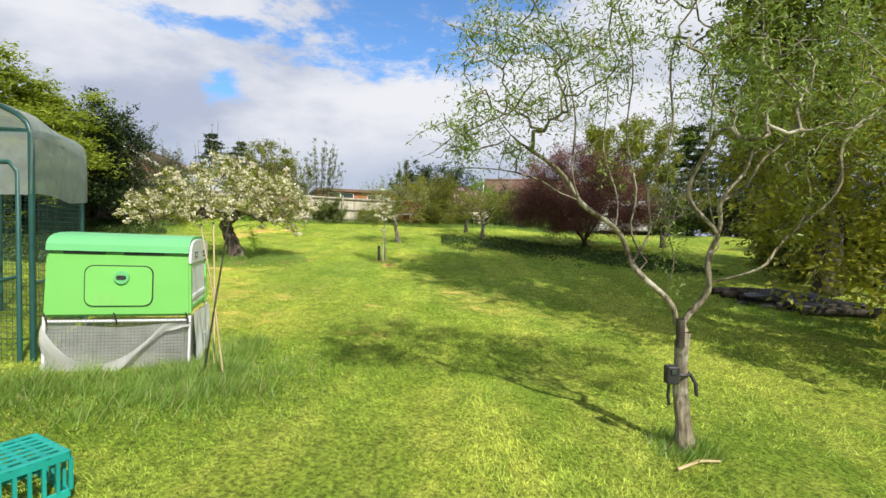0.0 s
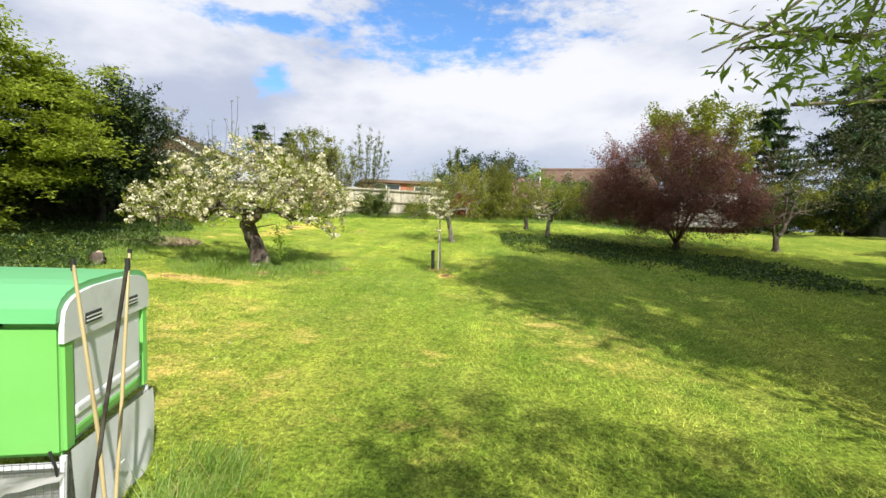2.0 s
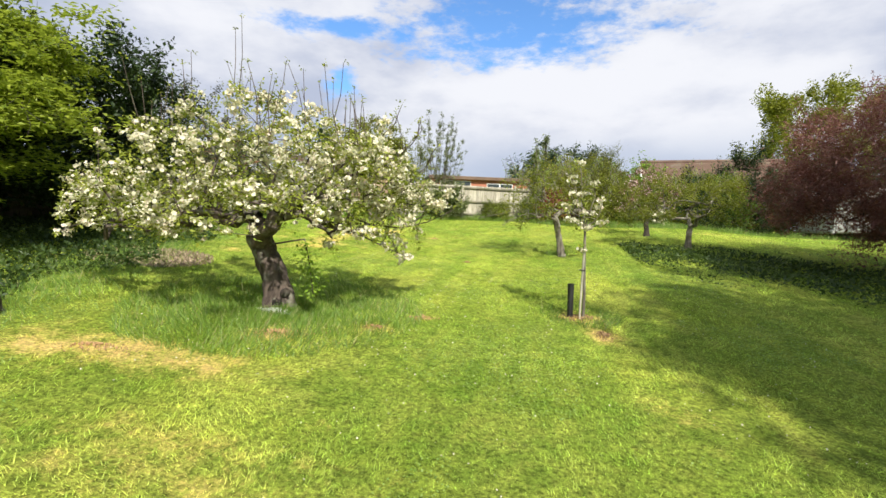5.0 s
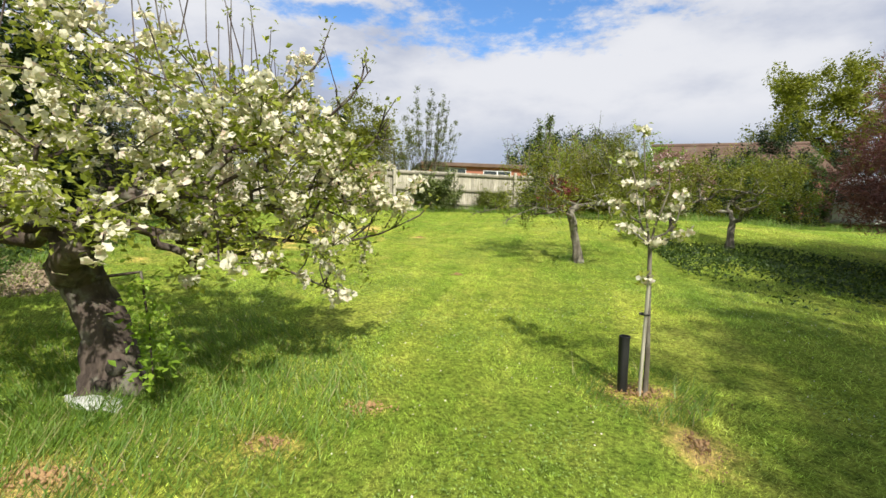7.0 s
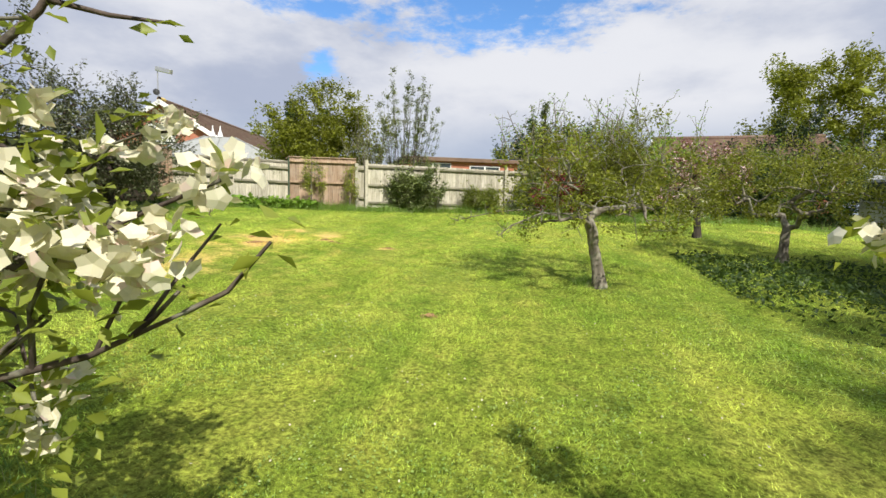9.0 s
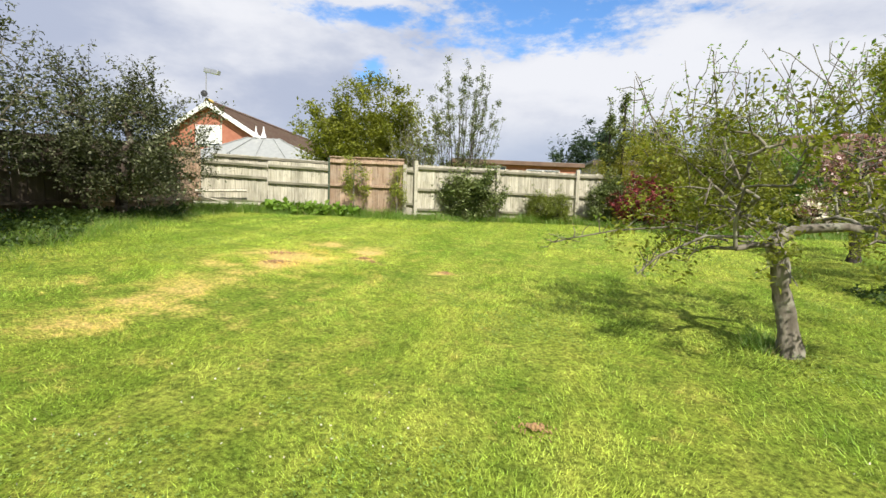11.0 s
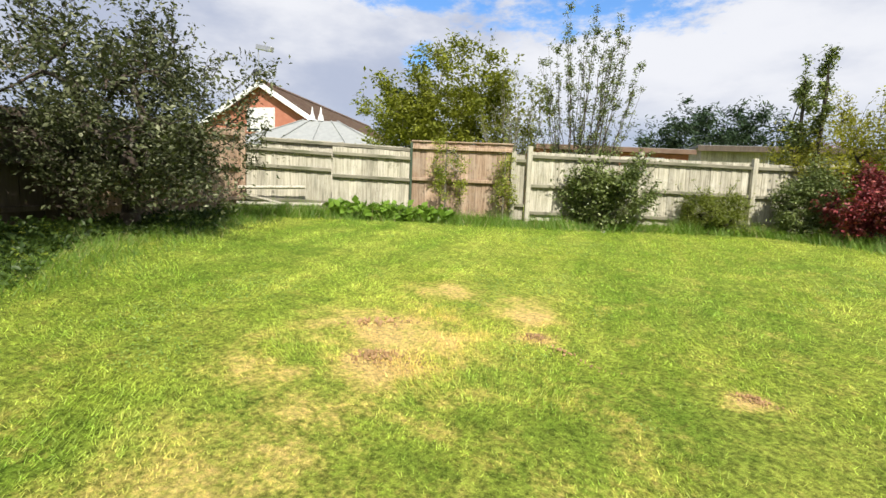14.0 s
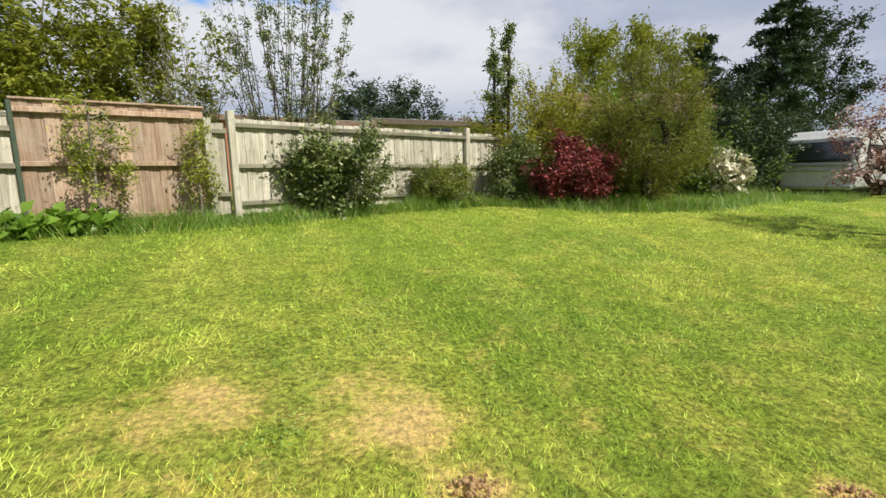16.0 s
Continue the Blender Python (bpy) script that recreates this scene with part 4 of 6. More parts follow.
def hen_house():
    e = thing("hen_house", pose(-3.33, 3.96, 0.25, 0, 1.5, 18), "lime green plastic hen house on a sheeted wire base", "hen house")
    W, D = 1.11, 0.92
    # front, slightly narrower to the top
    def taper(z0, z1, w0, w1, y0_, y1_, inset, bev):
        bm = bmesh.new()
        vs = [bm.verts.new(p) for p in ((W / 2 - w0 / 2, y0_, z0), (W / 2 + w0 / 2, y0_, z0), (W / 2 + w0 / 2, y1_, z0), (W / 2 - w0 / 2, y1_, z0),
                                        (W / 2 - w1 / 2, y0_ + inset, z1), (W / 2 + w1 / 2, y0_ + inset, z1), (W / 2 + w1 / 2, y1_ - inset, z1), (W / 2 - w1 / 2, y1_ - inset, z1))]
        for q in ((0, 1, 5, 4), (1, 2, 6, 5), (2, 3, 7, 6), (3, 0, 4, 7), (4, 5, 6, 7), (3, 2, 1, 0)):
            bm.faces.new([vs[i] for i in q])
        if bev:
            bmesh.ops.bevel(bm, geom=list(bm.edges), offset=bev, segments=3, affect="EDGES")
        return bm
    front = part("front_panel", taper(0.5, 1.05, W, W - 0.035, 0.0, 0.1, 0.0, 0.02), COOP_GREEN, e, "lime green moulded front")
    part("back_panel", taper(0.5, 1.05, W, W - 0.035, D - 0.1, D, 0.0, 0.02), COOP_GREEN, e, "lime green moulded back")
    part("end_panel", taper(0.52, 1.09, W - 0.02, W - 0.055, 0.1, D - 0.1, 0.0, 0.01), COOP_GREY, e, "pale grey end wall")
    lid = bmesh.new()
    n = 12
    ring = []
    for i in range(n + 1):
        a = math.pi * i / n
        yy = D / 2 - (D / 2 + 0.03) * math.copysign(abs(math.cos(a)) ** 0.55, math.cos(a))
        ring.append((yy, 1.06 + 0.15 * math.sin(a) ** 0.7))
    va = [lid.verts.new((0.025, y, z)) for y, z in ring]
    vb = [lid.verts.new((W - 0.025, y, z)) for y, z in ring]
    for i in range(n):
        lid.faces.new((va[i], vb[i], vb[i + 1], va[i + 1]))
    lid.faces.new(va[::-1])
    lid.faces.new(vb)
    lid.faces.new((va[0], va[-1], vb[-1], vb[0]))
    bmesh.ops.recalc_face_normals(lid, faces=lid.faces)
    part("lid", lid, COOP_LID, e, "green moulded lid")
    # black strips put in for the shadow under the lid edge
    for xx in (0.14, 0.58):
        part("lid_gap", boxed(xx, xx + 0.3, -0.014, 0.02, 1.038, 1.056, 0.004, 1), BLACK, e, "black strip painting the shadow in the gap under the lid")
    # hatch with its groove and round handle
    def rounded(w, h, r, t, y):
        bm = bmesh.new()
        ps = []
        for cx, cz, a0 in ((w / 2 - r, h / 2 - r, 0), (-w / 2 + r, h / 2 - r, 90), (-w / 2 + r, -h / 2 + r, 180), (w / 2 - r, -h / 2 + r, 270)):
            for k in range(6):
                a = radians(a0 + 18 * k)
                ps.append((cx + r * math.cos(a), cz + r * math.sin(a)))
        f = bm.faces.new([bm.verts.new((x, y, z)) for x, z in ps])
        q = bmesh.ops.extrude_face_region(bm, geom=[f])
        bmesh.ops.translate(bm, vec=(0, -t, 0), verts=[v for v in q["geom"] if isinstance(v, bmesh.types.BMVert)])
        bmesh.ops.recalc_face_normals(bm, faces=bm.faces)
        return bm
    h = part("hatch_seal", rounded(0.515, 0.355, 0.07, 0.012, 0.004), BLACK, e, "black seal round the hatch")
    h.matrix_local = pose(0.55, 0, 0.765)
    h2 = part("hatch", rounded(0.497, 0.337, 0.064, 0.018, 0.004), COOP_GREEN, h, "lime green egg hatch")
    bm = bmesh.new()
    bmesh.ops.create_cone(bm, cap_ends=True, segments=24, radius1=0.062, radius2=0.055, depth=0.03, matrix=pose(0.02, -0.018, 0.075, 90))
    hd = part("handle", bm, COOP_LID, h, "round green turn handle")
    part("handle_recess", rounded(0.075, 0.036, 0.017, 0.006, -0.032), BLACK, h, "dark grip").matrix_local = pose(0.02, 0, 0.075)
    # end wall details: raised rail and vents
    arch = bmesh.new()
    outline = [(D / 2 + (y - D / 2) * 0.93, 1.0 + (z - 1.0) * 0.86) for y, z in ring]
    outline = [(outline[0][0], 0.97)] + outline + [(outline[-1][0], 0.97)]
    face = arch.faces.new([arch.verts.new((W - 0.03, y, z)) for y, z in outline])
    q = bmesh.ops.extrude_face_region(arch, geom=[face])
    bmesh.ops.translate(arch, vec=(0.02, 0, 0), verts=[v for v in q["geom"] if isinstance(v, bmesh.types.BMVert)])
    bmesh.ops.recalc_face_normals(arch, faces=arch.faces)
    part("end_arch", arch, COOP_GREY, e, "pale grey arched top of the end wall")
    for yy in (D * 0.27, D * 0.73):
        vent = part("vent", boxed(W - 0.02, W - 0.006, yy - 0.075, yy + 0.075, 1.015, 1.065, 0.003, 1), BLACK, e, "dark vent slot")
        for z in (1.03, 1.047):
            part("slat", boxed(W - 0.012, W - 0.003, yy - 0.07, yy + 0.07, z - 0.003, z + 0.003), COOP_GREY, vent)
    for z, mat in ((0.65, COOP_GREY), (0.56, COOP_GREEN)):
        part("end_rail", boxed(W - 0.045, W - 0.005, 0.1, D - 0.1, z - 0.03, z + 0.03, 0.015, 2), mat, e, "moulded rail on the end wall")
    # wire base
    base = part("base_frame", boxed(0.0, W, 0.0, 0.02, 0.45, 0.475, 0.006, 1), COOP_GREY, e, "grey base rail")
    for (xx, yy) in ((0.01, 0.01), (W - 0.01, 0.01), (0.01, D - 0.02), (W - 0.01, D - 0.02)):
        rod("leg", [(xx, yy, -0.05), (xx, yy, 0.5)], 0.014, COOP_GREY, e)
    grid_panel("mesh_panel", W, 0.48, 0.028, 0.0016, WIRE, e, pose(0, 0.0, 0.0))
    grid_panel("mesh_panel", D, 0.48, 0.028, 0.0016, WIRE, e, pose(W, 0, 0, 0, 0, 90))
    grid_panel("mesh_panel", W, 0.44, 0.05, 0.0016, WIRE, e, pose(0, D, 0))
    # slack clear sheet round the base
    n, k = 26, 10
    v = []
    for j in range(k + 1):
        for i in range(n + 1):
            s = i / n
            xx = s * (W + D)
            z = 0.47 - 0.48 * (j / k) - (0.07 * math.sin(math.pi * min(1, s * 1.9)) * (1 - j / k) if s < 0.53 else 0)
            w_ = 0.02 + 0.02 * math.sin(s * 31 + j) * (j / k) + 0.035 * (j / k) * math.sin(s * 9 + 1)
            px, py = (xx, 0.035 - w_ * (j / k)) if xx < W else (W - 0.035 + w_ * (j / k), xx - W)
            v.append((px, py, z))
    f = [(j * (n + 1) + i, j * (n + 1) + i + 1, (j + 1) * (n + 1) + i + 1, (j + 1) * (n + 1) + i) for j in range(k) for i in range(n)]
    mesh_np("sheet", v, f, SHEER_WHITE, e, "slack clear plastic sheet", smooth=True)
    # cloudy sheet tied over the end of the run
    n, k = 16, 10
    v = [(W + 0.022 + 0.03 * (j / k) * (1 + 0.6 * math.sin(i * 0.9 + j * 0.35)), D * i / n, 0.53 - 0.05 * i / n * (1 - j / k) - 0.52 * j / k) for j in range(k + 1) for i in range(n + 1)]
    f = [(j * (n + 1) + i, j * (n + 1) + i + 1, (j + 1) * (n + 1) + i + 1, (j + 1) * (n + 1) + i) for j in range(k) for i in range(n)]
    mesh_np("end_sheet", v, f, COOP_GREY, e, "cloudy pale plastic sheet over the end of the run", smooth=True)
    # a looser fold of sheet hanging in front
    v, f = [], []
    n = 22
    for i in range(n + 1):
        s = i / n
        top = 0.44 - 0.40 * math.sin(math.pi * min(1.0, s * 1.25)) ** 0.8 * (1 - 0.35 * s) + (0.05 * (s - 0.8) if s > 0.8 else 0)
        wd = 0.05 + 0.16 * (1 - s) ** 2 + 0.02 * math.sin(s * 17)
        for q in range(4):
            v.append((s * W, -0.015 - 0.025 * math.sin(q * 1.3 + s * 9) - 0.02 * q / 3, max(0.0, top - wd * q / 3)))
    for i in range(n):
        for q in range(3):
            f.append((i * 4 + q, (i + 1) * 4 + q, (i + 1) * 4 + q + 1, i * 4 + q + 1))
    mesh_np("sheet_fold", v, f, SHEER_FOLD, e, "bunched white fold of plastic sheet", smooth=True)
    for xx in (0.04, 0.54, W - 0.02):
        rod("hook", [(xx, -0.015, 0.43), (xx + 0.005, -0.035, 0.47), (xx - 0.02, -0.03, 0.54)], 0.006, BLACK, e, 5, "black hook cord")
    part("brand_mark", boxed(W + 0.062, W + 0.066, 0.3, 0.42, 0.27, 0.285), WHITE_PAINT, e, "small white mark")


hen_house()


def run_enclosure():
    e = thing("poultry_run", pose(-3.56, 4.16, 0.25, 0, 0, 0), "walk-in green wire poultry run with clear cover over its curved roof", "poultry run")
    H = 2.05
    w = 2.3
    d = 1.4
    dx = -0.62
    arch = [(-w / 2 + (w / 2) * math.copysign(abs(math.cos(a)) ** 0.7, math.cos(a)), H + 0.32 * math.sin(a)) for a in [math.pi * i / 12 for i in range(13)]]
    for yy, ox in ((0, 0), (d, dx)):
        for px in (0.0, -0.95, -w):
            rod("upright", [(px + ox, yy, -0.1), (px + ox, yy, H)], 0.024, TUBE_GREEN, e)
        rod("hoop", [(a + ox, yy, z) for a, z in arch], 0.022, TUBE_GREEN, e)
        rod("cross_rail", [(-w + ox, yy, H), (ox, yy, H)], 0.018, TUBE_GREEN, e)
    for px in (0.0, -w):
        for z in (0.05, 0.75, H):
            rod("side_rail", [(px, 0, z), (px + dx, d, z)], 0.018, TUBE_GREEN, e)
    door = rod("door_frame", [(-0.09, -0.03, 0.03), (-0.09, -0.03, 1.72), (-0.16, -0.03, 1.8), (-0.84, -0.03, 1.8), (-0.9, -0.03, 1.74), (-0.9, -0.03, 0.03), (-0.09, -0.03, 0.03)],
               0.02, TUBE_GREEN, e, 8, "green tube door frame")
    rod("door_brace", [(-0.9, -0.03, 0.62), (-0.09, -0.03, 0.82)], 0.016, TUBE_GREEN, door)
    grid_panel("mesh_panel", 0.8, 1.75, 0.05, 0.0022, WIRE_GREEN, door, pose(-0.9, -0.03, 0.03))
    L = math.hypot(d, dx)
    side = grid_panel("mesh_panel", L, H, 0.05, 0.0022, WIRE_GREEN, e, pose(0, 0, 0, 0, 0, math.degrees(math.atan2(d, dx))))
    grid_panel("mesh_panel", w, H + 0.1, 0.05, 0.0022, WIRE_GREEN, e, pose(-w + dx, d, 0))
    grid_panel("mesh_panel", w - 0.95, H, 0.05, 0.0022, WIRE_GREEN, e, pose(-w, 0, 0))
    grid_panel("mesh_panel", 0.95, 0.22, 0.05, 0.0022, WIRE_GREEN, e, pose(-0.95, 0, H - 0.2))
    # cover: over the hoops and down the side
    prof = [(0.045, 1.52), (0.05, 1.75)] + [(a * 1.03 + 0.045, z + 0.03) for a, z in arch]
    v, n = [], 8
    for a, z in prof:
        for k in range(n + 1):
            s = k / n
            v.append((a + dx * s * 1.05 + 0.015 * math.sin(9 * s + 3 * z), -0.05 + (d + 0.1) * s, z + 0.02 * math.sin(7 * s + a * 5)))
    f = [(i * (n + 1) + k, i * (n + 1) + k + 1, (i + 1) * (n + 1) + k + 1, (i + 1) * (n + 1) + k) for i in range(len(prof) - 1) for k in range(n)]
    mesh_np("cover", v, f, COVER, e, "clear plastic cover with grey creases", smooth=True)
    v = [(-w, -0.035, 1.52), (0, -0.035, 1.52), (0, -0.035, H), (-w, -0.035, H)]
    mesh_np("end_cover", v + [(a, -0.035, z) for a, z in arch], [(0, 1, 2, 3)], COVER, e, "clear plastic sheet on the end wall")


run_enclosure()
for i, (a, b) in enumerate((((-1.86, 4.10), (-2.13, 4.22)), ((-2.03, 4.25), (-2.2, 4.6)), ((-2.08, 4.14), (-1.86, 4.16)))):
    g = float(gz(*a))
    c = rod("garden_cane", [(a[0], a[1], g - 0.1), ((a[0] + b[0]) / 2 + 0.01, (a[1] + b[1]) / 2, g + 0.7), (b[0], b[1], g + 1.33)], [0.009, 0.008, 0.007], CANE if i < 2 else BARK_DARK, None, 7)
    tagged(c, "pale bamboo cane stuck in the grass beside the hen house" if i < 2 else "dark garden cane stuck in the grass", "garden cane", "canes by the hen house")
    cap = rod("cane_top", [(b[0], b[1], g + 1.30), (b[0], b[1], g + 1.345)], 0.009, BLACK, c, 7, "black cap")


def crate():
    e = thing("plastic_crate", at_ground(-2.13, 2.36, 0.0, -30), "teal plastic bottle crate turned over on the grass", "crate")
    W, D, H = 0.4, 0.34, 0.24
    for (x0, x1, y0, y1) in ((-W / 2, W / 2, -D / 2, -D / 2 + 0.012), (-W / 2, W / 2, D / 2 - 0.012, D / 2), (-W / 2, -W / 2 + 0.012, -D / 2, D / 2), (W / 2 - 0.012, W / 2, -D / 2, D / 2)):
        part("rim", boxed(x0, x1, y0, y1, 0.0, 0.045, 0.004, 1), CRATE_TEAL, e)
        part("upper_band", boxed(x0, x1, y0, y1, H - 0.05, H, 0.004, 1), CRATE_TEAL, e)
        n = 6
        for i in range(n + 1):
            s = i / n
            x, y = x0 + (x1 - x0) * s, y0 + (y1 - y0) * s
            xm, ym = (x0 + x1) / 2, (y0 + y1) / 2
            if x1 - x0 > 0.1:
                part("slat", boxed(x - 0.008, x + 0.008, ym - 0.007, ym + 0.007, 0.04, H - 0.04), CRATE_TEAL, e)
            else:
                part("slat", boxed(xm - 0.007, xm + 0.007, y - 0.008, y + 0.008, 0.04, H - 0.04), CRATE_TEAL, e)
    for i in range(7):
        x = -W / 2 + 0.02 + i * (W - 0.04) / 6
        part("slat", boxed(x - 0.012, x + 0.012, -D / 2, D / 2, H - 0.012, H + 0.001, 0.003, 1), CRATE_TEAL, e)
    for i in range(5):
        y = -D / 2 + 0.02 + i * (D - 0.04) / 4
        part("slat", boxed(-W / 2, W / 2, y - 0.012, y + 0.012, H - 0.016, H - 0.003, 0.003, 1), CRATE_TEAL, e)


crate()


# ---- trees and shrubs ----
def spread_targets(seed, n, parts_):
    rng = np.random.default_rng(seed)
    tot = sum(q[2] for q in parts_)
    return np.concatenate([envelope(rng, int(n * q[2] / tot), q[0], q[1], *q[3:]) for q in parts_])


def willow():
    trunk = [(0, 0, 0), (-0.01, 0.0, 0.2), (-0.03, 0.01, 0.42), (-0.03, 0.01, 0.62), (-0.03, 0.0, 0.80), (-0.02, 0.0, 0.88)]
    limbs = [[(-0.02, 0, 0.88), (-0.20, 0, 1.12), (-0.35, 0.02, 1.36), (-0.55, 0.05, 1.62), (-0.73, 0.05, 1.80), (-0.97, 0.05, 2.05), (-1.25, 0, 2.27), (-1.5, 0, 2.5)],
             [(-0.02, 0, 0.88), (0.08, 0, 1.12), (0.15, 0, 1.35), (0.16, -0.02, 1.6), (0.2, -0.02, 1.8), (0.35, 0, 2.05), (0.45, 0, 2.4), (0.42, 0.05, 2.9), (0.5, 0.05, 3.4)],
             [(-0.30, 0.02, 1.30), (-0.33, 0.1, 1.6), (-0.40, 0.15, 1.9), (-0.36, 0.15, 2.3), (-0.45, 0.1, 2.8), (-0.5, 0.1, 3.3)],
             [(-0.38, 0.02, 1.40), (-0.2, 0.2, 1.75), (-0.15, 0.25, 2.1), (-0.06, 0.25, 2.6), (0.0, 0.2, 3.2)],
             [(-0.75, 0.05, 1.82), (-0.85, 0.1, 2.2), (-0.8, 0.1, 2.6), (-0.95, 0.1, 3.1)],
             [(0.16, 0, 1.5), (0.0, -0.1, 1.75), (-0.03, -0.1, 2.05), (0.1, -0.1, 2.5), (0.06, -0.1, 3.0)],
             [(0.1, 0, 1.2), (0.36, -0.1, 1.35), (0.62, -0.1, 1.52), (0.85, -0.1, 1.86), (0.95, -0.1, 2.2), (1.25, -0.1, 2.55)],
             [(-0.15, 0, 1.05), (-0.12, 0.12, 1.4), (-0.07, 0.15, 1.8), (-0.17, 0.15, 2.2), (-0.12, 0.1, 2.6)],
             [(0.15, 0, 1.4), (0.24, 0.12, 1.75), (0.12, 0.15, 2.1), (0.22, 0.15, 2.5), (0.2, 0.1, 2.9)],
             [(-0.55, 0.05, 1.62), (-0.5, 0.12, 2.0), (-0.62, 0.1, 2.4), (-0.6, 0.1, 2.8)],
             [(0.2, -0.02, 1.8), (0.34, -0.1, 2.0), (0.58, -0.1, 2.2), (0.7, -0.1, 2.6)],
             [(0.62, -0.1, 1.52), (0.7, -0.15, 1.85), (0.62, -0.15, 2.2)],
             [(-0.73, 0.05, 1.80), (-1.0, 0.05, 1.93), (-1.35, 0.1, 2.04), (-1.72, 0.14, 2.06)]]
    t = spread_targets(12, 430, [((-0.2, -0.2, 2.95), (1.6, 0.62, 1.2), 7, 0.4, -0.7), ((-1.32, -0.32, 2.5), (0.5, 0.3, 0.55), 2.2, 0.3), ((-1.45, 0.1, 2.2), (0.35, 0.1, 0.12), 0.5, 0.3), ((1.0, -0.1, 2.65), (0.95, 0.7, 0.95), 3, 0.4)])
    t = t[((t[:, 0] > -0.3) | (t[:, 2] > 2.12)) & ((t[:, 0] > -1.42 + 0.75 * t[:, 1]) | (np.abs(t[:, 2] - 2.2) < 0.12))]
    e, nodes, tips, rng = tree("willow_tree", 1.75, 3.42, "young contorted willow with pale twisting limbs and fresh leaves", "tree", trunk, 0.05, t, BARK_WILLOW, LEAF_WILLOW,
                               27000, 0.040, 0.07, 13, 0.25, 0.45, 2, "sparse narrow fresh green leaves", clump=16, shoots=120, shoot=0.3, per=16, rise=-0.35, wobble=0.03, arch=0.02, step=0.07, tip_r=0.0046, free_from=0.99, twist=0.05, slender=0.62,
                               limbs=limbs, turn=-4)
    rod("stub", [(-0.06, -0.03, 0.78), (-0.065, -0.035, 0.98)], 0.03, BARK_DARK, e, 9, "dark sawn-off stub")
    c = thing("trail_camera", at_ground(1.62, 3.40, 0.49), "small black trail camera strapped to the willow trunk", "camera")
    part("case", boxed(-0.045, 0.045, -0.07, 0.0, 0, 0.13, 0.012, 2), BLACK, c)
    part("lens", boxed(-0.02, 0.02, -0.078, -0.068, 0.07, 0.11, 0.008, 2), GLASS, c, "dark glass lens")
    rod("strap", [(0.07 + 0.075 * math.cos(a), 0.02 + 0.075 * math.sin(a), 0.065) for a in [2 * math.pi * i / 16 for i in range(17)]], 0.012, TARP, c, 5, "dark webbing strap")
    rod("strap_end", [(0.145, -0.01, 0.065), (0.175, -0.03, 0.0), (0.19, -0.02, -0.09)], [0.012, 0.014, 0.012], TARP, c, 5, "loose strap end")
    rod("cord", [(-0.01, -0.02, 0.01), (-0.012, -0.015, -0.1), (0.0, -0.01, -0.16)], 0.012, BLACK, c, 5, "black lead")


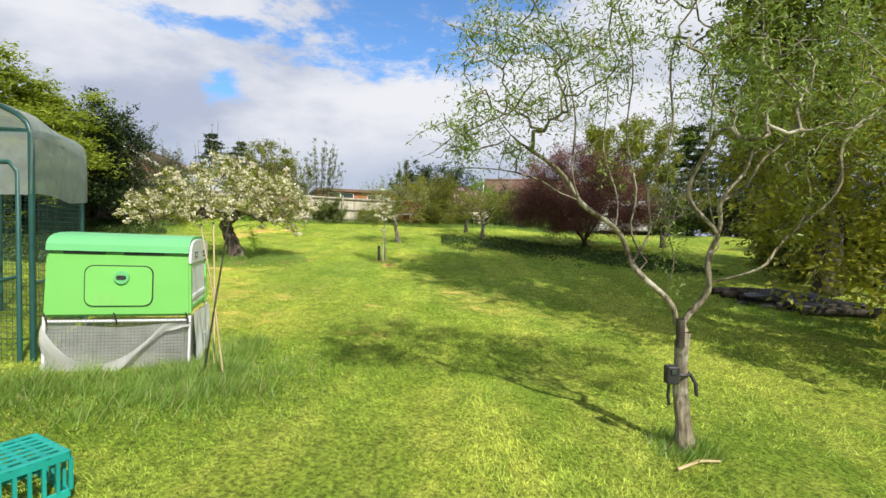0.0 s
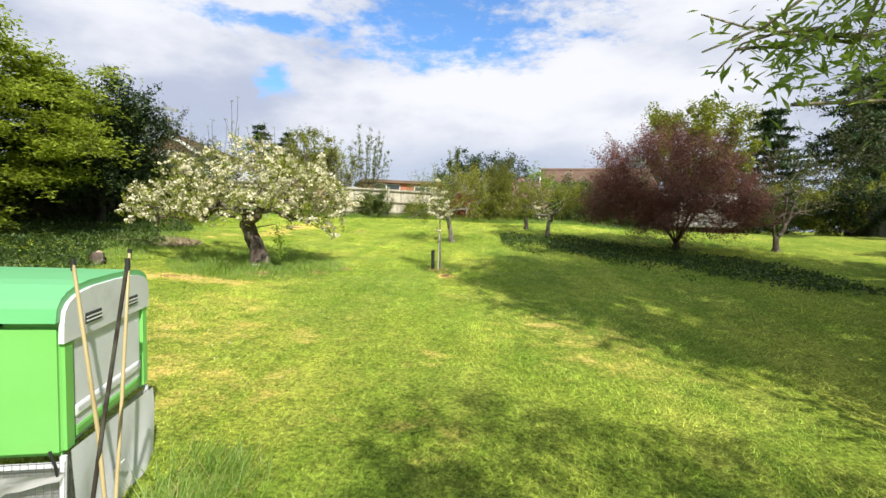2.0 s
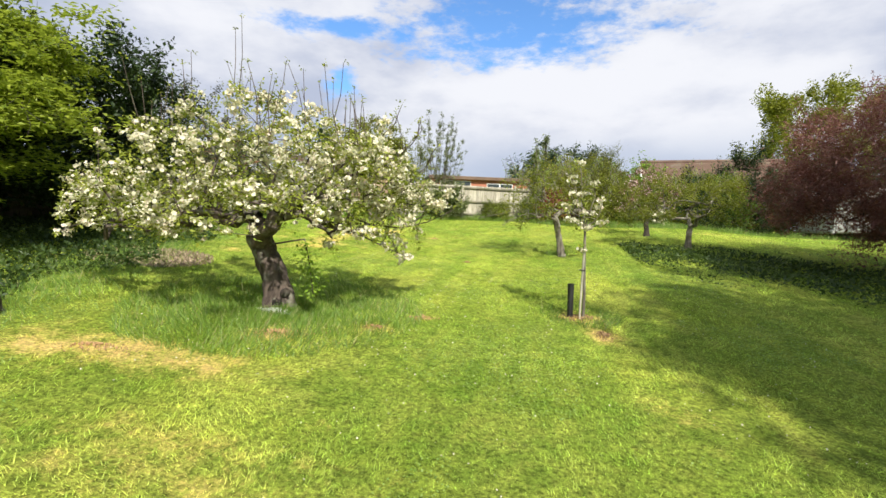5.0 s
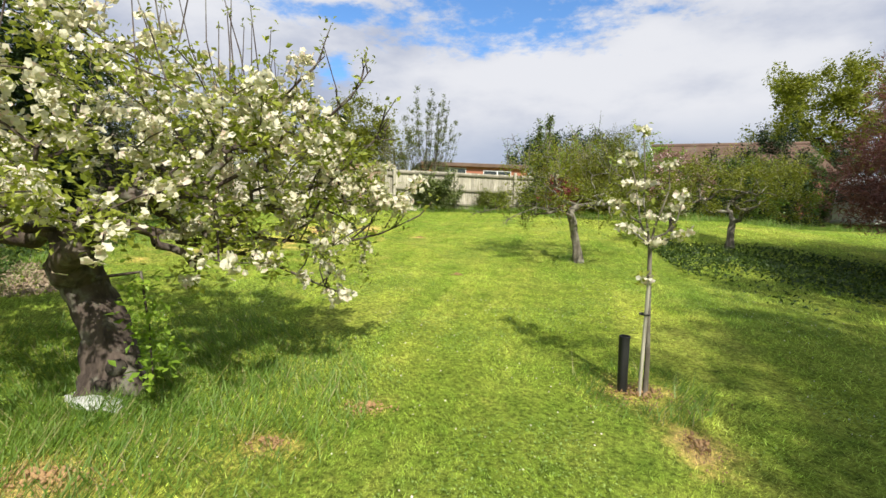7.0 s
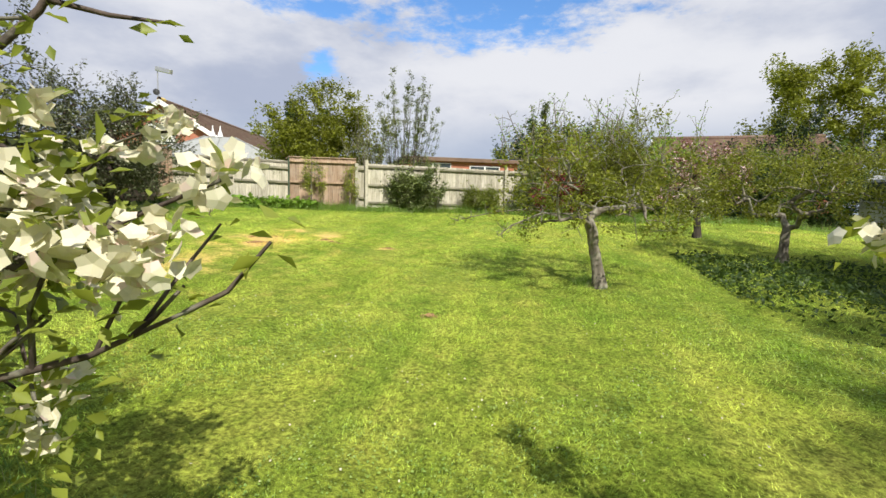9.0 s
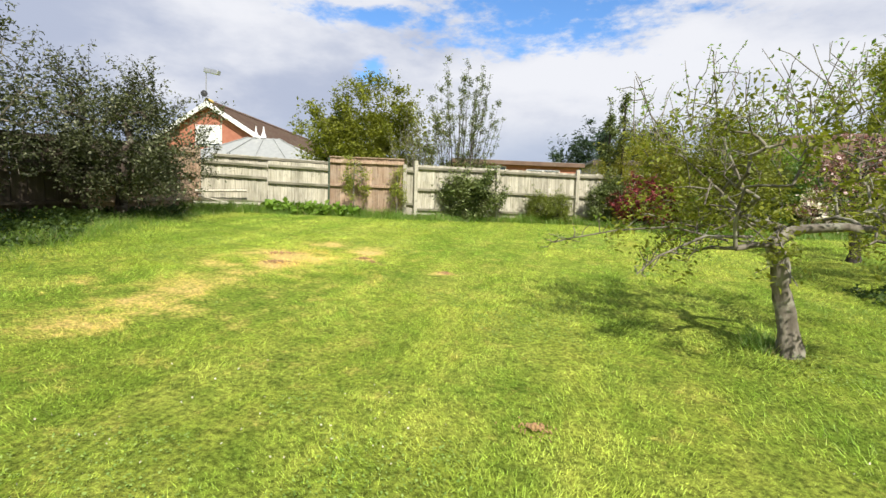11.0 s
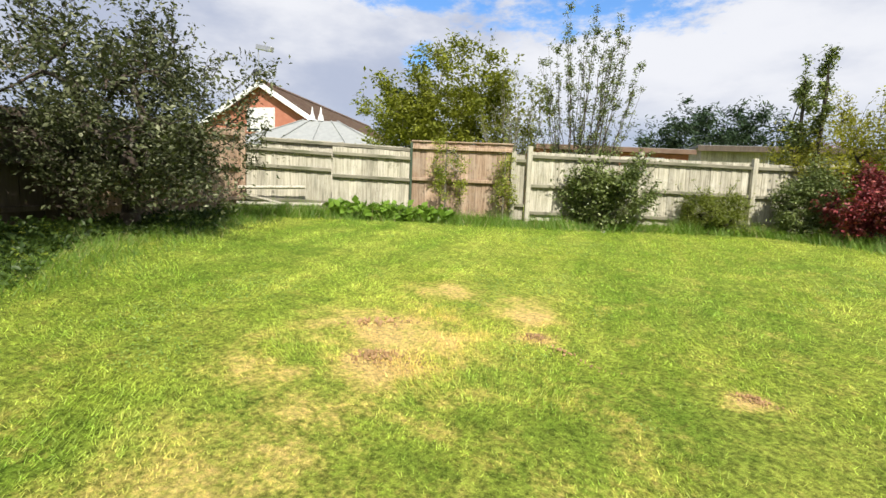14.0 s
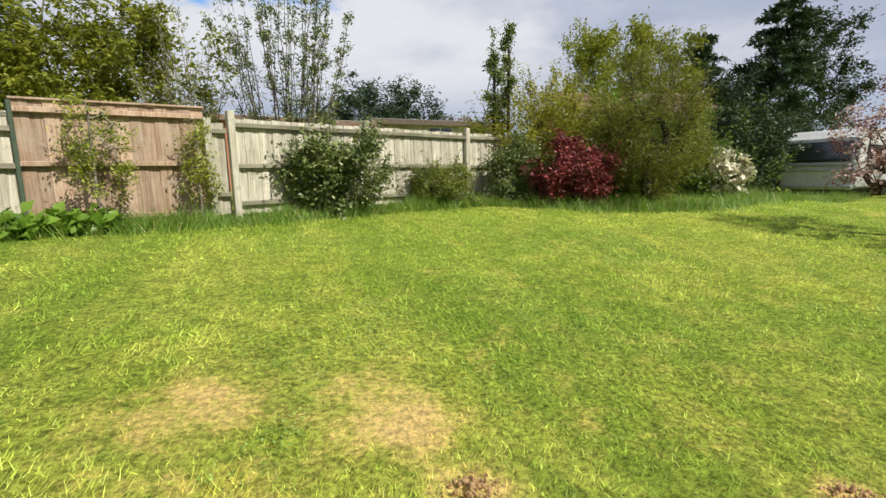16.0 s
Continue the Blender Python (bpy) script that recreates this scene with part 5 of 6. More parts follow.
def blossom_tree():
    trunk = [(0, 0, 0), (0.0, 0.0, 0.18), (-0.08, 0.02, 0.4), (-0.2, 0.03, 0.6), (-0.26, 0.0, 0.78)]
    t = spread_targets(22, 520, [((-0.25, 0.0, 1.58), (1.6, 1.5, 0.87), 8, 0.35, -0.85), ((0.95, 0.4, 1.35), (0.72, 0.85, 0.72), 4.2, 0.3), ((-1.75, -0.2, 1.12), (1.05, 0.95, 0.5), 4, 0.3), ((-0.2, -0.7, 1.1), (1.3, 0.7, 0.35), 2, 0.3)])
    e, nodes, tips, rng = tree("apple_tree", -5.0, 11.6, "gnarled old apple tree in full white blossom", "tree", trunk, 0.15, t, BARK_APPLE, LEAF_APPLE,
                               18000, 0.046, 0.07, 23, 0.5, 0.0, 4, "fresh yellow-green leaves", wobble=0.05, arch=0.05, step=0.15, tip_r=0.0045, free_from=0.7, twist=0.025)
    near = nodes[tips <= 3]
    # loose outer boughs on the lawn side
    boughs = [[(0.35, 0.15, 1.0), (0.8, 0.4, 1.02), (1.25, 0.6, 0.98), (1.55, 0.7, 1.06), (1.76, 0.72, 1.16)],
              [(0.4, 0.2, 1.1), (0.9, 0.45, 1.25), (1.25, 0.6, 1.45), (1.5, 0.68, 1.7), (1.6, 0.7, 1.86)],
              [(0.3, 0.2, 1.2), (0.75, 0.4, 1.5), (1.1, 0.55, 1.75), (1.35, 0.62, 1.98), (1.48, 0.66, 2.18)],
              [(0.2, 0.2, 1.3), (0.6, 0.35, 1.7), (0.95, 0.5, 2.0), (1.2, 0.55, 2.25)],
              [(0.4, 0.1, 1.0), (0.8, 0.35, 0.9), (1.15, 0.5, 0.72), (1.3, 0.55, 0.66)],
              [(0.9, 0.45, 1.25), (1.2, 0.5, 1.3), (1.5, 0.62, 1.24), (1.66, 0.7, 1.32)]]
    paths, green = [], []
    for b in boughs:
        b = np.array(b)
        paths.append((list(b), list(np.linspace(0.016, 0.004, len(b))), 6))
        for j in range(1, len(b)):
            for q in range(4):
                p = b[j - 1] + (b[j] - b[j - 1]) * rng.uniform()
                d = rng.normal(size=3) * 0.09 + np.array([0.05, 0.02, 0.12])
                paths.append(([p, p + d * 0.5 + rng.normal(size=3) * 0.015, p + d], [0.006, 0.005, 0.0035], 4))
                green += [p + d + rng.normal(size=3) * 0.03 for _ in range(7)] + [p + rng.normal(size=3) * 0.03 for _ in range(3)]
                if j < 4 and rng.uniform() < 0.45:
                    near = np.concatenate([near, [p + d] * 4])
    v, f = tube_arrays(paths)
    mesh_np("bough", v, f, BARK_APPLE, e, "thin outer boughs", smooth=True)
    tagged(leaves_np("bough_leaves", np.array(green), 0.045, LEAF_APPLE, e, rng), kind="stuff")
    heads = near[rng.integers(0, len(near), 1450)] + rng.normal(size=(1450, 3)) * 0.04
    pos = np.repeat(heads, 9, 0) + rng.normal(size=(1450 * 9, 3)) * np.array([0.024, 0.024, 0.017])
    flowers_np("blossom", pos, 0.042, PETAL, e, rng, "clusters of white blossom")
    # bare water shoots
    top = nodes[(tips <= 3) & (nodes[:, 2] > 1.75)]
    paths, tufts = [], []
    for i in range(60):
        p = top[rng.integers(0, len(top))]
        L = rng.uniform(0.25, 0.75)
        d = np.array([rng.normal() * 0.14, rng.normal() * 0.14, 1.0]) * L
        paths.append(([p, p + d * 0.5 + rng.normal(size=3) * 0.02, p + d], [0.0055, 0.0045, 0.003], 4))
        tufts += [p + d + rng.normal(size=3) * 0.018 for _ in range(6)]
    v, f = tube_arrays(paths)
    tagged(mesh_np("shoot", v, f, BARK_APPLE, e, "upright bare shoots", smooth=True), kind="stuff")
    leaves_np("shoot_leaves", np.array(tufts), 0.035, LEAF_APPLE, e, rng)
    # a low leafy sprig from the foot of the trunk
    s = rng.uniform(0, 1, 260)[:, None]
    sprig = np.array([[0.42, -0.2, 0.80]]) + s * np.array([[0.14, -0.08, -0.52]]) + rng.normal(size=(260, 3)) * np.array([0.06, 0.06, 0.05])
    leaves_np("sprig", sprig, 0.055, LEAF_LIME, e, rng, label="bright young leaves on a hanging sprig")["kind"] = "stuff"
    rod("sprig_twig", [(-0.15, 0, 0.75), (0.4, -0.18, 0.84), (0.5, -0.24, 0.55), (0.56, -0.28, 0.25)], [0.012, 0.008, 0.006, 0.004], BARK_APPLE, e, 5)
    # knot holes at the foot
    for z, a in ((0.1, -70), (0.22, -40)):
        bm = bmesh.new()
        bmesh.ops.create_uvsphere(bm, u_segments=12, v_segments=8, radius=0.06, matrix=Matrix.Diagonal((1, 0.5, 0.9, 1)))
        part("knot", bm, BARK_DARK, e, "dark knot in the bark").matrix_local = pose(0.165 * math.cos(radians(a)), 0.165 * math.sin(radians(a)), z, 0, 0, a + 90)


def sapling():
    rng = np.random.default_rng(31)
    e = thing("apple_sapling", at_ground(-1.55, 12.72, -0.03), "young staked apple sapling with white blossom clusters", "sapling")
    f0 = (-0.025, 0.01, 1.12)
    rod("trunk", [(-0.005, 0, 0), (0.0, 0, 0.3), (-0.012, 0, 0.6), (-0.02, 0.005, 0.88), f0], [0.021, 0.018, 0.017, 0.016, 0.015], BARK_LICHEN, e, 9)
    limbs = [[f0, (-0.05, 0.02, 1.27), (-0.075, 0.03, 1.42), (-0.085, 0.035, 1.62), (-0.1, 0.036, 1.93)],
             [f0, (-0.09, 0.03, 1.28), (-0.13, 0.05, 1.45), (-0.15, 0.05, 1.62), (-0.21, 0.065, 1.77)],
             [f0, (0.0, 0.0, 1.25), (0.04, -0.02, 1.4), (0.06, -0.03, 1.52), (0.072, -0.03, 1.68)],
             [(-0.02, 0.01, 1.17), (0.06, -0.04, 1.22), (0.12, -0.06, 1.3), (0.15, -0.07, 1.48)],
             [(-0.01, 0.01, 1.14), (0.08, -0.05, 1.17), (0.17, -0.08, 1.23)],
             [(-0.09, 0.03, 1.28), (-0.17, 0.06, 1.33), (-0.24, 0.07, 1.38), (-0.285, 0.08, 1.43)],
             [(-0.03, 0.01, 1.13), (-0.12, -0.06, 1.2), (-0.2, -0.12, 1.25)],
             [(-0.05, 0.02, 1.27), (-0.06, 0.12, 1.42), (-0.03, 0.16, 1.56)]]
    heads, green = [], []
    for b in limbs:
        q = np.array(b) + np.concatenate([np.zeros((1, 3)), rng.normal(size=(len(b) - 1, 3)) * 0.006])
        rod("limb", [tuple(p) for p in q], [float(r) for r in np.linspace(0.0085, 0.0045, len(q))], BARK_LICHEN, e, 6)
        heads.append(q[-1])
        green += [q[-1] + rng.normal(size=3) * 0.035 for _ in range(12)]
        for j in range(2, len(q)):
            p = q[j - 1] + (q[j] - q[j - 1]) * rng.uniform(0.2, 0.9) + rng.normal(size=3) * np.array([0.03, 0.03, 0.01])
            if rng.uniform() < 0.85:
                heads.append(p)
            green += [p + rng.normal(size=3) * 0.035 for _ in range(9)]
    heads += [np.array([-0.02, -0.02, 1.13]), np.array([0.02, -0.04, 1.15]), np.array([-0.05, -0.02, 0.88])]
    green += [np.array([-0.06, -0.01, 0.9]) + rng.normal(size=3) * 0.035 for _ in range(26)]
    leaves_np("crown", np.array(green), 0.05, LEAF_APPLE, e, rng)
    heads = np.array(heads)
    flowers_np("blossom", np.repeat(heads, 16, 0) + rng.normal(size=(len(heads) * 16, 3)) * np.array([0.027, 0.027, 0.015]), 0.042, PETAL, e, rng, "clusters of white blossom")
    s = tagged(rod("tree_stake", [(-1.60, 12.70, gz(-1.6, 12.7) - 0.1), (-1.575, 12.70, gz(-1.6, 12.7) + 0.86)], 0.013, FENCE_GREY, None, 8), "grey wooden stake beside the sapling", "stake")
    rod("tie", [(-1.59 + 0.035 * math.cos(a), 12.705 + 0.03 * math.sin(a), gz(-1.6, 12.7) + 0.6) for a in [2 * math.pi * i / 14 for i in range(15)]], 0.006, BLACK, s, 5, "black rubber tie")
    g = tagged(rod("tree_guard", [(-1.71, 12.75, gz(-1.71, 12.75) - 0.03), (-1.708, 12.75, gz(-1.71, 12.75) + 0.41)], 0.036, BLACK, None, 16), "black plastic tree guard tube standing by the sapling", "tree guard")
    g.data.materials[0] = BLACK
    rod("rim", [(-1.708 + 0.037 * math.cos(a), 12.75 + 0.037 * math.sin(a), gz(-1.71, 12.75) + 0.41) for a in [2 * math.pi * i / 16 for i in range(17)]], 0.004, BLACK, g, 5)


def apple_sparse(x, y, seed, label, w, h, lean, count, shoots=40, low=()):
    trunk = [(0, 0, 0), (0.02 * lean, 0, 0.2), (0.05 * lean, 0.02, 0.42), (0.1 * lean, 0.02, 0.62)]
    t = spread_targets(seed, 260, [((0.0, 0.0, h * 0.56), (w, w, h * 0.36), 7, 0.3, -0.75), ((-0.5 * w, 0.1, 0.42 * h), (0.6 * w, 0.7 * w, 0.2 * h), 1.5)])
    e, nodes, tips, rng = tree("apple_tree", x, y, label, "tree", trunk, 0.074, t, BARK_LICHEN, LEAF_OLIVE,
                               count, 0.05, 0.08, seed + 1, 0.5, 0.0, 4, wobble=0.05, arch=0.06, step=0.16, tip_r=0.0035, free_from=0.7, twist=0.02)
    top = nodes[(tips <= 3) & (nodes[:, 2] > h * 0.6)]
    paths, tufts = [], []
    for b in low:
        b = np.array(b)
        paths.append((list(b), list(np.linspace(0.013, 0.004, len(b))), 6))
        for q in range(26):
            j = rng.integers(1, len(b))
            p = b[j - 1] + (b[j] - b[j - 1]) * rng.uniform()
            d = rng.normal(size=3) * np.array([0.1, 0.1, 0.06])
            paths.append(([p, p + d * 0.5 + rng.normal(size=3) * 0.015, p + d], [0.005, 0.004, 0.003], 4))
            tufts += [p + d + rng.normal(size=3) * 0.02 for _ in range(5)]
    for i in range(shoots):
        p = top[rng.integers(0, len(top))]
        L = rng.uniform(0.2, 0.6)
        d = np.array([rng.normal() * 0.38, rng.normal() * 0.38, 1.0]) * L
        q = rng.normal(size=(3, 3)) * 0.022
        paths.append(([p, p + d * 0.25 + q[0], p + d * 0.5 + q[1], p + d * 0.75 + q[2], p + d], [0.0045, 0.004, 0.0035, 0.003, 0.002], 4))
        tufts += [p + d * rng.uniform(0.3, 1) + rng.normal(size=3) * 0.022 for _ in range(9)]
    v, f = tube_arrays(paths)
    tagged(mesh_np("shoot", v, f, BARK_LICHEN, e, "upright shoots", smooth=True), kind="stuff")
    leaves_np("shoot_leaves", np.array(tufts), 0.036, LEAF_LIME, e, rng)


def smoke_bush():
    rng = np.random.default_rng(51)
    trunk = [(0, 0, 0), (0.0, 0, 0.1), (0.0, 0, 0.2)]
    limbs = [[(0, 0, 0.2), (math.cos(a) * 0.2, math.sin(a) * 0.2, 0.5), (math.cos(a) * q * 0.6, math.sin(a) * q * 0.6, 1.0), (math.cos(a) * q, math.sin(a) * q, 1.7)]
             for a, q in ((0.2, 0.9), (1.1, 0.6), (2.2, 0.9), (3.1, 1.1), (4.0, 0.7), (4.9, 0.9), (5.7, 0.7))]
    t = spread_targets(52, 700, [((-0.45, 0, 2.15), (2.3, 2.1, 1.65), 8, 0.35, -0.75), ((0.9, -0.2, 1.6), (1.6, 1.6, 0.95), 3), ((-1.6, 0.2, 1.4), (1.3, 1.4, 0.75), 3.5), ((0.2, -0.5, 1.0), (1.8, 1.4, 0.7), 3.5)])
    tree("purple_bush", 5.3, 18.2, "large spreading purple-brown leaved bush with many stems", "tree", trunk, 0.10, t, BARK_RED, LEAF_SMOKE,
         84000, 0.09, 0.16, 53, 0.2, 0.1, 6, clump=9, shoots=420, shoot=0.55, per=20, rise=0.4, wobble=0.05, arch=0.04, step=0.2, tip_r=0.0035, free_from=0.0, limbs=limbs)


def slim_tree(name, x, y, label, h, w, seed, bark_mat, leaf_mat, count, size, r=0.04, base=0.3, n=90, dz=0.0):
    """Upright narrow crown of rising twigs."""
    rng = np.random.default_rng(seed)
    trunk = [(0, 0, 0), (0.02, 0, h * base * 0.5), (0, 0.02, h * base), (0.0, 0.0, h * 0.55), (0.02, 0, h * 0.8), (0, 0, h * 0.93)]
    t = envelope(rng, n, (0, 0, h * (0.5 + base / 2)), (w / 2, w / 2, h * (1 - base) / 2), 0.35)
    return tree(name, x, y, label, "tree", trunk, r, t, bark_mat, leaf_mat, count, size, 0.06, seed + 1, 0.5, 0.0, 3,
                wobble=0.03, arch=-0.1, step=0.2, tip_r=0.004, free_from=0.15)


def round_tree(name, x, y, label, h, w, seed, leaf_mat, count, size, r=0.12, base=0.25, n=170, spread=0.16, bark_mat=None, depth=None, droop=0.0, slim=0.5, uneven=0.3, **k):
    rng = np.random.default_rng(seed)
    trunk = [(0, 0, 0), (0.02, 0, h * base * 0.5), (0, 0.03, h * base), (0.03, 0.0, h * 0.45)]
    c = h * (0.5 + base * 0.42)
    t = envelope(rng, n, (0, 0, c), (w / 2, (depth or w) / 2, h - c), 0.4, -0.92, 3.0, uneven)
    return tree(name, x, y, label, "tree", trunk, r, t, bark_mat or BARK_DARK, leaf_mat, count, size, spread, seed + 1, slim, droop, 5,
                wobble=0.05, arch=0.04, step=0.3, tip_r=0.005, free_from=0.3, **k)


def conifer(name, x, y, label, h, w, seed, dz=0.0, count=9000, taper=0.9):
    """Tiers of drooping needled boughs round a straight trunk."""
    rng = np.random.default_rng(seed)
    e = thing(name, at_ground(x, y, dz), label, "conifer")
    paths = [([(0, 0, 0), (0, 0, h * 0.5), (0, 0, h)], [0.14, 0.08, 0.01], 8)]
    pts = []
    tiers = 15
    for k in range(tiers):
        z = h * (0.08 + 0.9 * k / tiers)
        L0 = w / 2 * (1 - (z / h)) ** taper + 0.08
        for j in range(9):
            a = rng.uniform(0, 6.28)
            L = L0 * rng.uniform(0.5, 1.2)
            p = [(math.cos(a) * L * s, math.sin(a) * L * s, z + 0.16 * L * s - 0.2 * L * s * s) for s in (0, 0.5, 1)]
            paths.append((p, [0.02, 0.012, 0.004], 3))
            m = max(3, int(count / tiers / 9))
            s = rng.uniform(0.1, 1, m) ** 0.7
            q = np.stack([np.cos(a) * L * s, np.sin(a) * L * s, z + 0.16 * L * s - 0.2 * L * s * s], 1)
            pts.append(q + rng.normal(size=(m, 3)) * np.array([0.022, 0.022, 0.007]) * h * (1.05 - z / h))
    v, f = tube_arrays(paths)
    mesh_np("trunk", v, f, BARK_DARK, e, smooth=True)
    leaves_np("crown", np.concatenate(pts), 0.032 * h + 0.04, LEAF_CONIFER, e, rng, 0.3, 0.15)
    return e


willow()
blossom_tree()
sapling()
apple_sparse(-1.72, 18.15, 41, "leaning apple tree with pale lichened bark and thin spring leaf", 1.45, 2.45, -1.0, 7500, 110, low=([(-0.5, 0.05, 0.95), (-0.95, 0.05, 1.05), (-1.4, 0.08, 1.0), (-1.75, 0.08, 0.92), (-1.98, 0.07, 0.86)], [(-0.4, -0.2, 1.0), (-0.8, -0.5, 1.0), (-1.15, -0.75, 0.85), (-1.3, -0.85, 0.72)], [(-0.5, 0.1, 1.3), (-0.9, 0.2, 1.7), (-1.15, 0.24, 2.05), (-1.3, 0.24, 2.4)], [(-0.4, 0.1, 1.4), (-0.6, 0.2, 1.9), (-0.68, 0.23, 2.55)]))
apple_sparse(1.65, 20.8, 44, "small apple tree in thin yellow-green leaf beside the bed", 1.65, 2.4, 0.6, 17000)
smoke_bush()

# the left side, under the boundary fence
round_tree("hornbeam_tree", -11.3, 11.6, "broad tree in fresh bright green leaf hanging to the ground", 4.5, 4.5, 61, LEAF_HORNBEAM, 42000, 0.115, base=0.06, n=260, spread=(0.24, 0.24, 0.07), droop=0.12, flat=0.28, clump=26, shoots=240, shoot=0.6, per=16, rise=0.15)
round_tree("holly_tree", -11.3, 15.0, "dark glossy evergreen tree by the fence", 4.1, 3.5, 63, LEAF_DARK, 24000, 0.10, base=0.08, n=200, shoots=160, shoot=0.45, per=14)
round_tree("holly_tree", -12.2, 13.4, "dark glossy evergreen tree by the fence", 3.8, 3.0, 64, LEAF_DARK, 18000, 0.11, base=0.05, n=160, shoots=120, shoot=0.45, per=14)
round_tree("holly_tree", -12.3, 16.9, "dark glossy evergreen tree by the fence", 3.3, 2.6, 62, LEAF_DARK, 12000, 0.10, base=0.06, n=150, shoots=90, shoot=0.4, per=12)
round_tree("evergreen_oak", -11.9, 17.8, "large grey-green evergreen tree with fine bare lower twigs", 3.6, 2.7, 65, LEAF_GREY, 5500, 0.07, base=0.2, n=460, bark_mat=BARK_LICHEN, clump=24, shoots=170, shoot=0.5, per=16, uneven=0.5)
round_tree("evergreen_oak", -12.4, 21.2, "rounded grey-green evergreen tree with leaves to the grass", 2.75, 2.8, 67, LEAF_GREY, 25000, 0.07, base=0.08, n=380, bark_mat=BARK_APPLE, clump=24, shoots=230, shoot=0.5, per=18, uneven=0.55)

# behind the far fence
round_tree("laurel_tree", -12.2, 30.8, "dense olive green tree behind the fence", 4.3, 3.8, 71, LEAF_OLIVE, 17000, 0.13, base=0.1, clump=26, shoots=110, shoot=0.75, per=16, uneven=0.5, bark_mat=BARK_LICHEN)
round_tree("laurel_tree", -10.4, 30.2, "dense olive green tree behind the fence", 3.9, 2.8, 72, LEAF_OLIVE, 13000, 0.12, base=0.1, clump=26, shoots=110, shoot=0.85, per=14, uneven=0.5, bark_mat=BARK_LICHEN)
def vase_tree(name, x, y, label, h, w, seed, bark_mat, leaf_mat, count, size, stems=16, r=0.03):
    """Many stems that rise together from the foot, with short upright side twigs."""
    rng = np.random.default_rng(seed)
    e = thing(name, at_ground(x, y, -0.03), label, "tree")
    paths, pts = [], []
    for i in range(stems):
        a, q = rng.uniform(0, 6.28), rng.uniform(0.1, 1.0) ** 0.6
        H = h * (1.0 - 0.42 * q) * rng.uniform(0.84, 1.04)
        s = np.linspace(0, 1, 12)
        out = w / 2 * q * (0.1 + 0.9 * s ** 0.75)
        line = np.stack([np.cos(a) * out, np.sin(a) * out, H * s], 1) + np.cumsum(rng.normal(size=(12, 3)) * np.array([0.03, 0.03, 0.01]), 0)
        line[0, 2] = 0
        paths.append((line, r * (1 - 0.88 * s), 5))
        for j in range(22):
            k = rng.integers(2, 12)
            L = rng.uniform(0.15, 0.55) * (1.15 - k / 13)
            d = np.array([math.cos(a) * 0.3 + rng.normal() * 0.3, math.sin(a) * 0.3 + rng.normal() * 0.3, 1.0]) * L
            paths.append(([line[k], line[k] + d * 0.55 + rng.normal(size=3) * 0.02, line[k] + d], [0.006, 0.005, 0.003], 3))
            pts.append(line[k] + d * rng.uniform(0.2, 1.0, (6, 1)))
    v, f = tube_arrays(paths)
    mesh_np("trunk", v, f, bark_mat, e, smooth=True)
    pts = np.concatenate(pts)
    leaves_np("crown", pts[rng.integers(0, len(pts), count)] + rng.normal(size=(count, 3)) * 0.04, size, leaf_mat, e, rng)
    return e


vase_tree("birch_tree", -9.1, 29.6, "thin pale twiggy tree just coming into leaf", 4.2, 2.0, 73, BARK_LICHEN, LEAF_PALE, 3000, 0.05, 18, 0.022)
vase_tree("birch_tree", -10.0, 32.5, "thin pale twiggy tree just coming into leaf", 4.6, 2.4, 74, BARK_LICHEN, LEAF_PALE, 2600, 0.05, 18, 0.022)
vase_tree("poplar_tree", -7.2, 28.3, "slender upright tree with small new leaves behind the fence", 5.9, 2.4, 75, BARK_APPLE, LEAF_FENCE, 13000, 0.058, 34, 0.016)
slim_tree("columnar_cherry", -2.75, 29.1, "narrow columnar tree in fresh green leaf", 3.6, 0.3, 77, BARK_DARK, LEAF_FENCE, 2300, 0.07, base=0.35, n=34)
slim_tree("columnar_cherry", -2.35, 29.2, "narrow columnar tree in fresh green leaf", 3.95, 0.28, 78, BARK_DARK, LEAF_FENCE, 2300, 0.07, base=0.35, n=34)
conifer("spruce_tree", -36.6, 75.9, "distant dark spruce with pointed top", 15.0, 15.0, 81, count=6000)
conifer("spruce_tree", -32.8, 77.0, "distant dark spruce with pointed top", 14.0, 13.0, 82, count=6000)
round_tree("cypress_tree", -2.6, 54.0, "dark spreading conifer behind the outbuildings", 7.4, 6.4, 83, LEAF_CONIFER, 9000, 0.34, base=0.1, n=150, spread=0.3, slim=0.3, shoots=130, shoot=1.0, per=14, clump=24)
round_tree("cypress_tree", 1.6, 55.0, "dark spreading conifer behind the outbuildings", 6.8, 5.4, 84, LEAF_CONIFER, 8000, 0.34, base=0.1, n=140, spread=0.3, slim=0.3, shoots=110, shoot=1.0, per=14, clump=24)
round_tree("bare_tree", 5.5, 60.0, "brown budding tree in the distance", 6.5, 7.0, 85, LEAF_SMOKE, 5000, 0.16, n=150)
round_tree("lime_tree", 21.5, 57.5, "big spreading tree in spring leaf behind the bungalow", 13.4, 12.0, 86, LEAF_OLIVE, 26000, 0.30, r=0.4, base=0.3, n=200, spread=0.42, clump=40, uneven=0.5, shoots=120, shoot=1.2, per=16)
conifer("cypress_tree", 28.5, 55.5, "tall dark cypress behind the caravan", 13.4, 11.0, 87, count=13000, taper=0.65)
conifer("cypress_tree", 36.0, 54.0, "tall dark cypress behind the caravan", 16.5, 13.0, 88, count=14000, taper=0.55)
